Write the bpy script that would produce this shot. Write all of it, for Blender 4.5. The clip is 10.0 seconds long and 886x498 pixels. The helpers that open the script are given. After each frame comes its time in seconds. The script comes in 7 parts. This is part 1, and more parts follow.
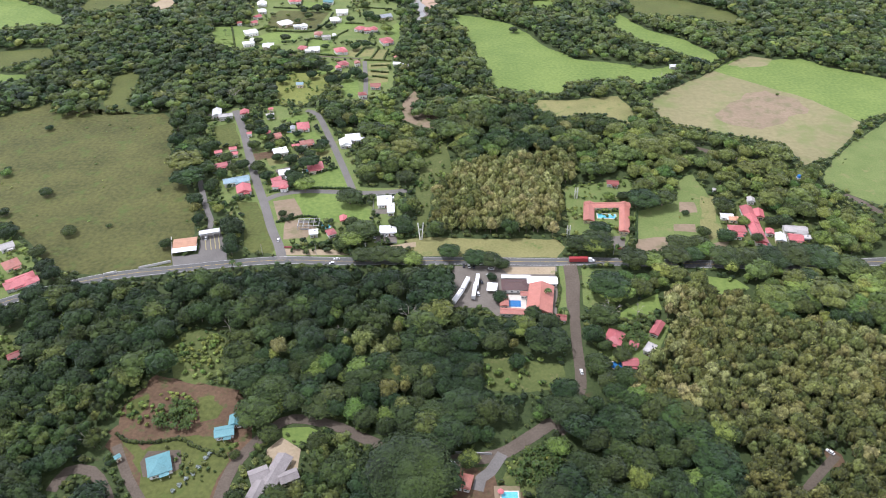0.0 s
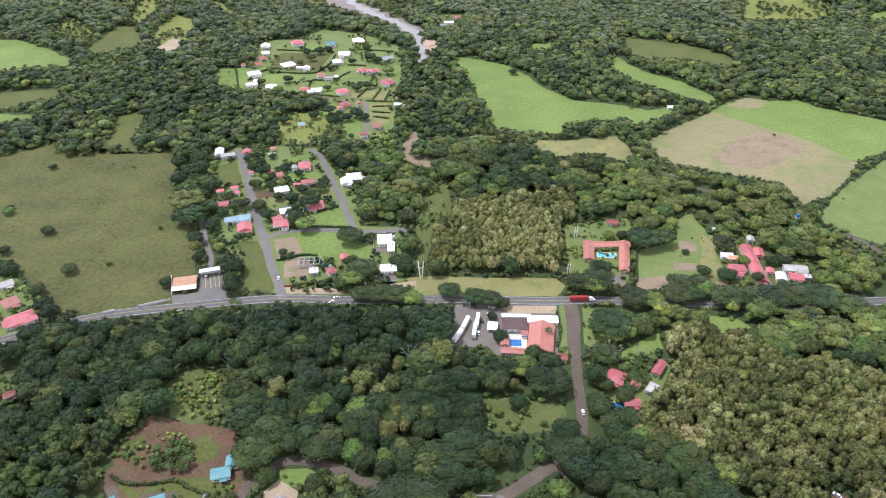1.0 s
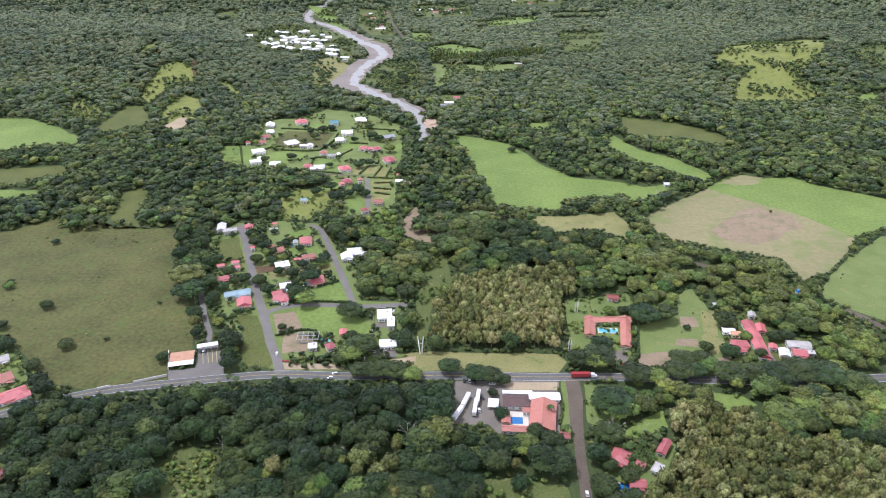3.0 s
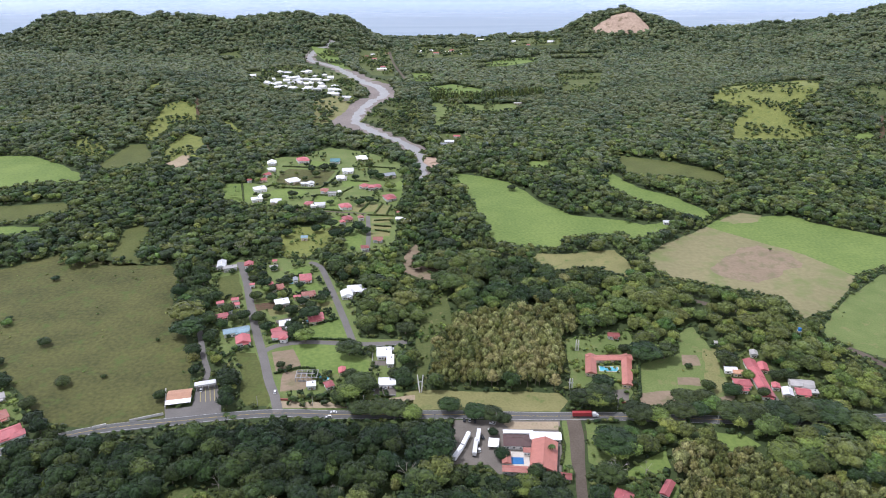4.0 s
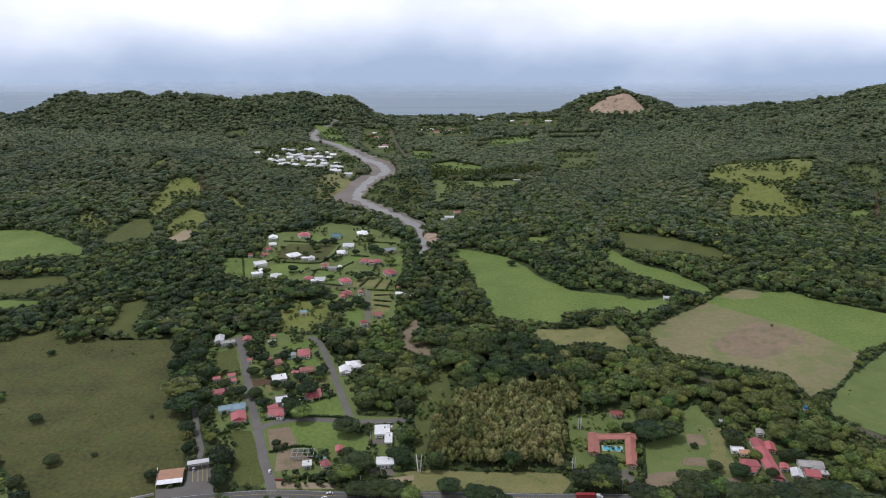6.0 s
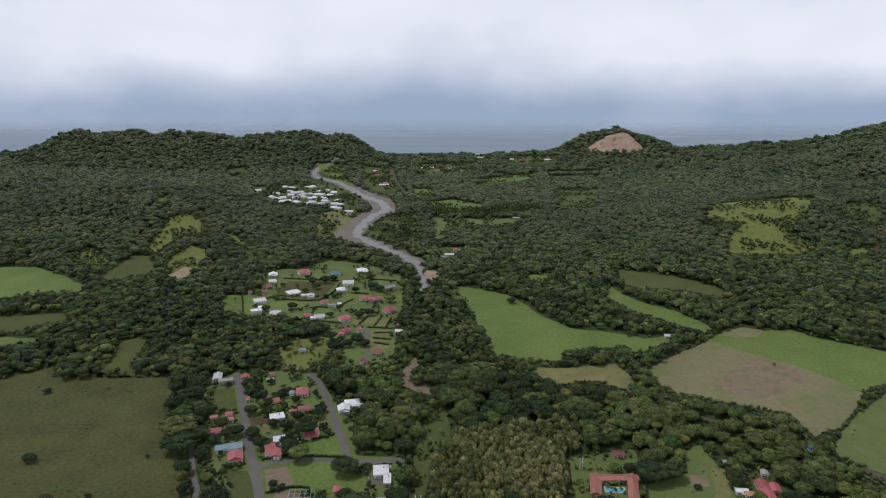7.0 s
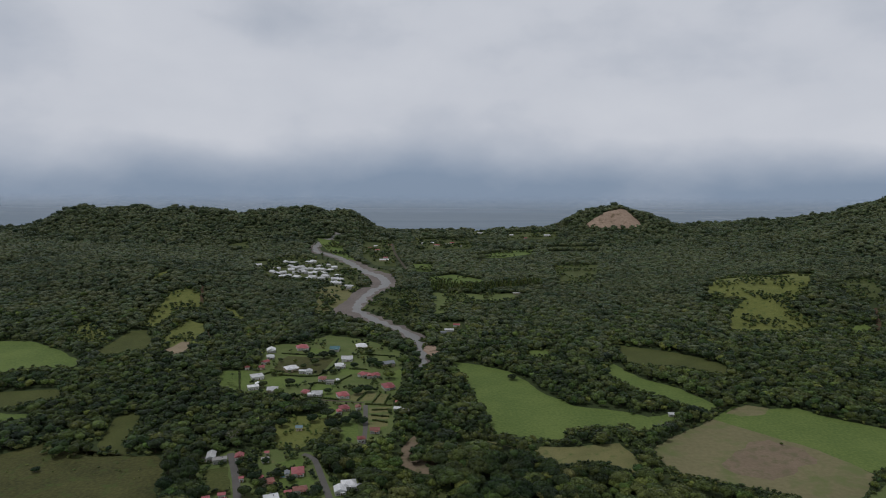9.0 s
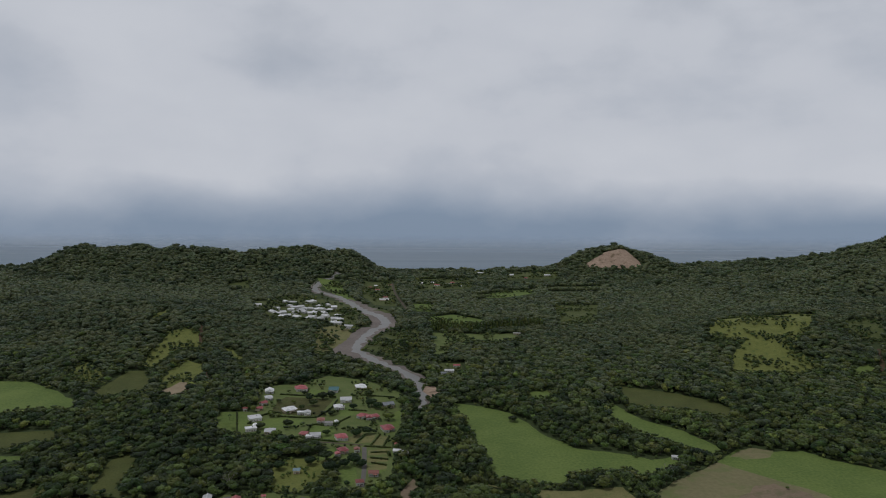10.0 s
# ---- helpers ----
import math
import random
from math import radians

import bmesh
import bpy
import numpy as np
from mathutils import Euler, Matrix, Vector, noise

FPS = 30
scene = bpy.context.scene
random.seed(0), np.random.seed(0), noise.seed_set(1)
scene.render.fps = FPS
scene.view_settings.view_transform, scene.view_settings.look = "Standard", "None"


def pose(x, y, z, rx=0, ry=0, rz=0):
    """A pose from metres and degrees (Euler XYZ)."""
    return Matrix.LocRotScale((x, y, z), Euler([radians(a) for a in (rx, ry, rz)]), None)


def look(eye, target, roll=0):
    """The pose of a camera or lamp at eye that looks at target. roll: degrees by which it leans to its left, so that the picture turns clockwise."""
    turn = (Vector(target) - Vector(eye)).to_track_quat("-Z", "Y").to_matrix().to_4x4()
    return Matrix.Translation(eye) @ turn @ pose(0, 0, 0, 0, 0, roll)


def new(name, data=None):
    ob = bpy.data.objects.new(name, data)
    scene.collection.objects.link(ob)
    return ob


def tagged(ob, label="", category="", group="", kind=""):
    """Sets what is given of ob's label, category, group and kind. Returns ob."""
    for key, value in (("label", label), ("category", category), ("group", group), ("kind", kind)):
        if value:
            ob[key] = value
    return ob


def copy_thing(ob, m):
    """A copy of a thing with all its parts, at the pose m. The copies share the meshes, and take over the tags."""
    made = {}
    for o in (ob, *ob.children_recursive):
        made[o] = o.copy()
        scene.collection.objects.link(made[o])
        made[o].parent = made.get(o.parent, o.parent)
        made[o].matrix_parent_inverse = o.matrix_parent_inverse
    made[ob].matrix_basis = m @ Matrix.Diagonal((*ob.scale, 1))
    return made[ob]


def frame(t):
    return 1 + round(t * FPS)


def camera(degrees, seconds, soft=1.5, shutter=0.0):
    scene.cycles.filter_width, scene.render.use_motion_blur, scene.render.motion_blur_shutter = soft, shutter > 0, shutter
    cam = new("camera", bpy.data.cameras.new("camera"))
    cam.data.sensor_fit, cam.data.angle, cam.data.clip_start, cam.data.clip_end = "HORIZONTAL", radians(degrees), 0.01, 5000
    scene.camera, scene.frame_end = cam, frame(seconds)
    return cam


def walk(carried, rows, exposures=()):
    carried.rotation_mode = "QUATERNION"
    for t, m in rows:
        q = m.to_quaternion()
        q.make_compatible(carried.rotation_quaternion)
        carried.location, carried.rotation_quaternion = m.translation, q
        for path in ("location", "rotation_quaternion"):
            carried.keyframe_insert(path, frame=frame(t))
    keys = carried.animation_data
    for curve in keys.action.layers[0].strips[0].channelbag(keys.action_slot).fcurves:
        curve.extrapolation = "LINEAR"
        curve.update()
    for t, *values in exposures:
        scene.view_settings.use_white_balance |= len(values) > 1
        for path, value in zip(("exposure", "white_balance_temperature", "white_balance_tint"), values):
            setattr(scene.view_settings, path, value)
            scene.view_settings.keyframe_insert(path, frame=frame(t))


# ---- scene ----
cam = camera(64.78, 10.0, soft=1.0)

# the camera hovers 300 m over the valley and tilts up: seconds, turn, tilt, lean
TILT = [
    (0.0, -0.17, -35.9, 0.33), (0.5, -0.14, -34.29, 0.3), (1.0, -0.11, -32.73, 0.27), (1.5, -0.1, -31.18, 0.26),
    (2.0, -0.08, -29.66, 0.26), (2.5, -0.07, -28.14, 0.22), (3.0, -0.06, -26.59, 0.2), (4.5, 0.0, -21.99, 0.06),
    (5.0, 0.01, -20.44, 0.02), (5.5, 0.02, -18.9, -0.01), (7.0, 0.06, -14.31, -0.15), (7.5, 0.07, -12.76, -0.19),
    (8.0, 0.08, -11.25, -0.23), (8.5, 0.09, -9.72, -0.29), (9.0, 0.09, -8.16, -0.32), (9.5, 0.1, -6.56, -0.35),
    (10.0, 0.11, -4.9, -0.38)]
walk(cam, [(t, pose(0, 0, 300, 90 + tilt, lean, turn)) for t, turn, tilt, lean in TILT],
     exposures=[(0.0, 0.6, 5750, 18), (2.5, 0.56, 5600, 19), (4.5, 0.1, 5700, 18), (5.5, -0.33, 5800, 16), (7.5, -1.08, 5900, 13), (10.0, -1.52, 5950, 11)])

# ---- sky: broken cloud over a hazy sea, one soft sun ahead of the camera ----
SUN_UP, SUN_ROUND = 66.0, -75.0     # degrees above the horizon; clockwise from straight ahead


def build_sky():
    world = bpy.data.worlds.new("sky")
    scene.world = world
    world.use_nodes = True
    nt = world.node_tree
    n, l = nt.nodes, nt.links
    n.clear()
    out, back = n.new("ShaderNodeOutputWorld"), n.new("ShaderNodeBackground")
    sky = n.new("ShaderNodeTexSky")
    sky.sky_type, sky.sun_disc = "NISHITA", False
    sky.sun_elevation, sky.sun_rotation = radians(SUN_UP), radians(SUN_ROUND)
    sky.air_density, sky.dust_density = 1.4, 1.5
    dim = n.new("ShaderNodeVectorMath")
    dim.operation = "SCALE"
    dim.inputs["Scale"].default_value = 0.075
    l.new(sky.outputs[0], dim.inputs[0])
    co, sep = n.new("ShaderNodeTexCoord"), n.new("ShaderNodeSeparateXYZ")
    l.new(co.outputs["Generated"], sep.inputs[0])
    # cloud texture, stretched along the horizon
    mapping = n.new("ShaderNodeMapping")
    mapping.inputs["Scale"].default_value = (3.0, 3.0, 5.5)
    mapping.inputs["Location"].default_value = (0.3, 0.1, 0.55)
    l.new(co.outputs["Generated"], mapping.inputs[0])
    puff = n.new("ShaderNodeTexNoise")
    puff.inputs["Scale"].default_value, puff.inputs["Detail"].default_value = 1.3, 6.0
    puff.inputs["Roughness"].default_value = 0.5
    l.new(mapping.outputs[0], puff.inputs["Vector"])
    # cloud cover grows from the hazy horizon upwards
    rise = n.new("ShaderNodeMapRange")
    rise.interpolation_type = "SMOOTHSTEP"
    rise.inputs["From Min"].default_value, rise.inputs["From Max"].default_value = -0.06, 0.035
    l.new(sep.outputs["Z"], rise.inputs["Value"])
    add = n.new("ShaderNodeMath")
    add.operation = "MULTIPLY_ADD"
    add.inputs[1].default_value, add.inputs[2].default_value = 1.2, -0.60
    l.new(puff.outputs["Fac"], add.inputs[0])
    cover = n.new("ShaderNodeMath")
    cover.operation, cover.use_clamp = "ADD", True
    l.new(rise.outputs[0], cover.inputs[0])
    l.new(add.outputs[0], cover.inputs[1])
    white = n.new("ShaderNodeValToRGB")
    white.color_ramp.elements[0].color, white.color_ramp.elements[0].position = (1.38, 1.39, 1.42, 1), 0.3
    white.color_ramp.elements[1].color, white.color_ramp.elements[1].position = (1.66, 1.64, 1.62, 1), 0.75
    l.new(puff.outputs["Fac"], white.inputs["Fac"])
    # haze lying on the sea
    low = n.new("ShaderNodeMapRange")
    low.interpolation_type = "SMOOTHSTEP"
    low.inputs["From Min"].default_value, low.inputs["From Max"].default_value = 0.32, 0.10
    l.new(sep.outputs["Z"], low.inputs["Value"])
    haze = n.new("ShaderNodeMix")
    haze.data_type = "RGBA"
    haze.inputs["B"].default_value = (0.66, 0.80, 0.97, 1)
    l.new(low.outputs[0], haze.inputs["Factor"])
    l.new(dim.outputs[0], haze.inputs["A"])
    mix = n.new("ShaderNodeMix")
    mix.data_type = "RGBA"
    l.new(cover.outputs[0], mix.inputs["Factor"])
    # the haze is a little duller below the horizon, over far water
    under = n.new("ShaderNodeMapRange")
    under.interpolation_type = "SMOOTHSTEP"
    under.inputs["From Min"].default_value, under.inputs["From Max"].default_value = -0.075, 0.015
    under.inputs["To Min"].default_value, under.inputs["To Max"].default_value = 0.93, 1.0
    l.new(sep.outputs["Z"], under.inputs["Value"])
    dull = n.new("ShaderNodeVectorMath")
    dull.operation = "SCALE"
    l.new(haze.outputs["Result"], dull.inputs[0])
    l.new(under.outputs[0], dull.inputs["Scale"])
    l.new(dull.outputs[0], mix.inputs["A"])
    l.new(white.outputs["Color"], mix.inputs["B"])
    # the cloud thickens overhead
    thick = n.new("ShaderNodeMapRange")
    thick.interpolation_type = "SMOOTHSTEP"
    thick.inputs["From Min"].default_value, thick.inputs["From Max"].default_value = 0.3, 0.65
    thick.inputs["To Min"].default_value, thick.inputs["To Max"].default_value = 1.0, 0.3
    l.new(sep.outputs["Z"], thick.inputs["Value"])
    over = n.new("ShaderNodeVectorMath")
    over.operation = "SCALE"
    l.new(mix.outputs["Result"], over.inputs[0])
    l.new(thick.outputs[0], over.inputs["Scale"])
    l.new(over.outputs[0], back.inputs["Color"])
    back.inputs["Strength"].default_value = 1.0
    l.new(back.outputs[0], out.inputs[0])


build_sky()
sun = new("sun", bpy.data.lights.new("sun", "SUN"))
sun.data.energy, sun.data.angle, sun.data.color = 2.6, radians(2.5), (1.0, 0.96, 0.9)
up, turn_to = radians(SUN_UP), radians(SUN_ROUND)
sun.matrix_world = look((600 * math.cos(up) * math.sin(turn_to), 600 * math.cos(up) * math.cos(turn_to), 600 * math.sin(up)), (0, 0, 0))

# ---- the lie of the land: valley floor at 0, hills as smooth swells, the sea at SEA ----
SEA = -2.0


def swell(x, y, cx, cy, sx, sy, power, height):
    return height * np.exp(-np.abs((x - cx) / sx) ** power - np.abs((y - cy) / sy) ** 2)


def land(x, y):
    """Height of the ground at x, y (numbers or arrays)."""
    x, y = np.asarray(x, float), np.asarray(y, float)
    h = swell(x, y, -720, 2370, 535, 200, 8, 84) / (1 + np.exp((x + 252) / 13))     # western headland, steep at its end
    h = h - swell(x, y, -690, 2370, 60, 220, 2, 9) - swell(x, y, -980, 2370, 50, 220, 2, 6)
    h = h + swell(x, y, -1280, 2340, 140, 200, 2, 48)
    h = h + swell(x, y, -1350, 1600, 430, 330, 2, 70)       # western hills
    h = h + swell(x, y, -640, 1480, 230, 240, 2, 42)
    h = h + swell(x, y, 800, 2400, 560, 170, 4, 26)         # low ridge along the shore
    h = h + swell(x, y, 600, 2450, 170, 120, 3, 66)         # quarried knoll
    h = h + swell(x, y, 1800, 1950, 620, 480, 2, 250)       # eastern mountain
    h = h + swell(x, y, 700, 1370, 230, 170, 2, 42)         # spur with grass slopes
    h = h + swell(x, y, 1150, 1500, 260, 200, 2, 34)
    rough = (np.sin(x / 83 + 1.3) * np.sin(y / 97 + 0.7) + 0.6 * np.sin(x / 37 + y / 61) * np.sin(y / 43 - x / 71 + 2)
             + 0.35 * np.sin(x / 23 - y / 53 + 1) * np.sin(y / 29 + x / 47))
    h = h * (1 + 0.15 * rough)
    return h - np.clip((y - 2540) * 0.06, 0, 40)

# ---- materials ----


def surface(name, low, high, coarse=0.05, fine=1.0, rough=0.85, bump=0.3, reach=0.3, metal=0.0, spec=0.3, third=None, patch=0.5, own=False, island=0.0):
    """A weathered surface: two colours (and a third in patches) mixed at two scales, fine relief. own: varies from object to object."""
    m = bpy.data.materials.new(name)
    m.use_nodes = True
    n, l = m.node_tree.nodes, m.node_tree.links
    b = n["Principled BSDF"]
    b.inputs["Roughness"].default_value, b.inputs["Metallic"].default_value = rough, metal
    b.inputs["Specular IOR Level"].default_value = spec
    geo = n.new("ShaderNodeNewGeometry")
    big, small = n.new("ShaderNodeTexNoise"), n.new("ShaderNodeTexNoise")
    for node, scale, detail in ((big, coarse, 5.0), (small, fine, 4.0)):
        node.inputs["Scale"].default_value, node.inputs["Detail"].default_value = scale, detail
        l.new(geo.outputs["Position"], node.inputs["Vector"])
    blend = n.new("ShaderNodeMath")
    blend.operation = "MULTIPLY_ADD"
    blend.inputs[1].default_value = 0.55
    l.new(small.outputs["Fac"], blend.inputs[0])
    half = n.new("ShaderNodeMath")
    half.operation = "MULTIPLY"
    half.inputs[1].default_value = 0.45
    l.new(big.outputs["Fac"], half.inputs[0])
    l.new(half.outputs[0], blend.inputs[2])
    ramp = n.new("ShaderNodeValToRGB")
    ramp.color_ramp.elements[0].position, ramp.color_ramp.elements[1].position = 0.5 - reach / 2, 0.5 + reach / 2
    ramp.color_ramp.elements[0].color, ramp.color_ramp.elements[1].color = (*low, 1), (*high, 1)
    l.new(blend.outputs[0], ramp.inputs["Fac"])
    colour = ramp.outputs["Color"]
    if third:
        spot = n.new("ShaderNodeTexNoise")
        spot.inputs["Scale"].default_value, spot.inputs["Detail"].default_value = coarse * 2.3, 6.0
        spot.inputs["Roughness"].default_value = 0.65
        l.new(geo.outputs["Position"], spot.inputs["Vector"])
        edge = n.new("ShaderNodeMapRange")
        edge.inputs["From Min"].default_value, edge.inputs["From Max"].default_value = patch, patch + 0.12
        l.new(spot.outputs["Fac"], edge.inputs["Value"])
        mix = n.new("ShaderNodeMix")
        mix.data_type = "RGBA"
        mix.inputs["B"].default_value = (*third, 1)
        l.new(edge.outputs[0], mix.inputs["Factor"])
        l.new(colour, mix.inputs["A"])
        colour = mix.outputs["Result"]
    if own or island:
        hsv = n.new("ShaderNodeHueSaturation")
        spread = n.new("ShaderNodeMapRange")
        amount = island or 0.25
        spread.inputs["To Min"].default_value, spread.inputs["To Max"].default_value = 1 - amount, 1 + amount
        if island:
            l.new(geo.outputs["Random Per Island"], spread.inputs["Value"])
        else:
            info = n.new("ShaderNodeObjectInfo")
            l.new(info.outputs["Random"], spread.inputs["Value"])
        l.new(spread.outputs[0], hsv.inputs["Value"])
        l.new(colour, hsv.inputs["Color"])
        colour = hsv.outputs["Color"]
    l.new(colour, b.inputs["Base Color"])
    if bump:
        lift = n.new("ShaderNodeBump")
        lift.inputs["Strength"].default_value, lift.inputs["Distance"].default_value = bump, 0.5 / max(fine, 0.2)
        l.new(small.outputs["Fac"], lift.inputs["Height"])
        l.new(lift.outputs[0], b.inputs["Normal"])
    return m


def leafage(name, dark, mid, pale, grain=0.75, mottle=0.95, haze_sheen=0.08):
    """Leaves: the tree's own tint runs from dark to pale, each clump differs a little, fine leafy relief."""
    m = bpy.data.materials.new(name)
    m.use_nodes = True
    n, l = m.node_tree.nodes, m.node_tree.links
    b = n["Principled BSDF"]
    b.inputs["Roughness"].default_value, b.inputs["Specular IOR Level"].default_value = 0.6, 0.2
    # bluish sheen at grazing angles, painting distance haze onto the leaves
    b.inputs["Sheen Weight"].default_value, b.inputs["Sheen Roughness"].default_value = haze_sheen, 0.5
    b.inputs["Sheen Tint"].default_value = (0.72, 0.87, 1.0, 1.0)
    geo, att, info = n.new("ShaderNodeNewGeometry"), n.new("ShaderNodeAttribute"), n.new("ShaderNodeObjectInfo")
    att.attribute_name = "tint"
    wide = n.new("ShaderNodeTexNoise")
    wide.inputs["Scale"].default_value, wide.inputs["Detail"].default_value = 0.012, 3.0
    l.new(geo.outputs["Position"], wide.inputs["Vector"])
    total = n.new("ShaderNodeMath")
    total.operation = "MULTIPLY_ADD"
    total.inputs[1].default_value = 1.6
    l.new(wide.outputs["Fac"], total.inputs[0])
    shift = n.new("ShaderNodeMath")
    shift.operation = "MULTIPLY_ADD"
    shift.inputs[1].default_value, shift.inputs[2].default_value = 0.3, -0.95
    l.new(info.outputs["Random"], shift.inputs[0])
    l.new(shift.outputs[0], total.inputs[2])
    both = n.new("ShaderNodeMath")
    both.operation, both.use_clamp = "ADD", True
    l.new(total.outputs[0], both.inputs[0])
    l.new(att.outputs["Fac"], both.inputs[1])
    ramp = n.new("ShaderNodeValToRGB")
    ramp.color_ramp.elements[0].color, ramp.color_ramp.elements[1].color = (*dark, 1), (*pale, 1)
    ramp.color_ramp.elements.new(0.5).color = (*mid, 1)
    l.new(both.outputs[0], ramp.inputs["Fac"])
    leaf = n.new("ShaderNodeTexNoise")
    leaf.inputs["Scale"].default_value, leaf.inputs["Detail"].default_value = grain, 5.0
    leaf.inputs["Roughness"].default_value = 0.7
    l.new(geo.outputs["Position"], leaf.inputs["Vector"])
    value = n.new("ShaderNodeMath")
    value.operation = "MULTIPLY_ADD"
    value.inputs[1].default_value, value.inputs[2].default_value = mottle, -0.22 - mottle / 2
    l.new(geo.outputs["Random Per Island"], value.inputs[0])
    value2 = n.new("ShaderNodeMath")
    value2.operation = "MULTIPLY_ADD"
    value2.inputs[1].default_value = 2.5
    l.new(leaf.outputs["Fac"], value2.inputs[0])
    l.new(value.outputs[0], value2.inputs[2])
    hsv = n.new("ShaderNodeHueSaturation")
    l.new(value2.outputs[0], hsv.inputs["Value"])
    # every tree has a hue of its own
    mark, odd, hue = n.new("ShaderNodeMath"), n.new("ShaderNodeMath"), n.new("ShaderNodeMapRange")
    mark.operation, odd.operation = "MULTIPLY_ADD", "FRACT"
    mark.inputs[1].default_value = 53.7
    l.new(att.outputs["Fac"], mark.inputs[0])
    l.new(info.outputs["Random"], mark.inputs[2])
    l.new(mark.outputs[0], odd.inputs[0])
    hue.inputs["To Min"].default_value, hue.inputs["To Max"].default_value = 0.474, 0.525
    l.new(odd.outputs[0], hue.inputs["Value"])
    l.new(hue.outputs[0], hsv.inputs["Hue"])
    l.new(ramp.outputs["Color"], hsv.inputs["Color"])
    l.new(hsv.outputs["Color"], b.inputs["Base Color"])
    lift = n.new("ShaderNodeBump")
    lift.inputs["Strength"].default_value, lift.inputs["Distance"].default_value = 1.0, 1.3
    l.new(leaf.outputs["Fac"], lift.inputs["Height"])
    l.new(lift.outputs[0], b.inputs["Normal"])
    return m


def sheet_metal(name, colour, ribs=7.0):
    """Painted corrugated roofing, faded and streaked, ribs down the slope."""
    m = surface(name, tuple(c * 0.72 for c in colour), tuple(min(1, c * 1.18) for c in colour), 0.25, 1.6, 0.5, 0.0, 0.45, spec=0.4, own=True)
    n, l = m.node_tree.nodes, m.node_tree.links
    co, wave, lift = n.new("ShaderNodeTexCoord"), n.new("ShaderNodeTexWave"), n.new("ShaderNodeBump")
    wave.bands_direction = "X"
    wave.inputs["Scale"].default_value = ribs / 6.283
    l.new(co.outputs["Object"], wave.inputs["Vector"])
    lift.inputs["Strength"].default_value, lift.inputs["Distance"].default_value = 0.5, 0.05
    l.new(wave.outputs["Fac"], lift.inputs["Height"])
    l.new(lift.outputs[0], n["Principled BSDF"].inputs["Normal"])
    return m


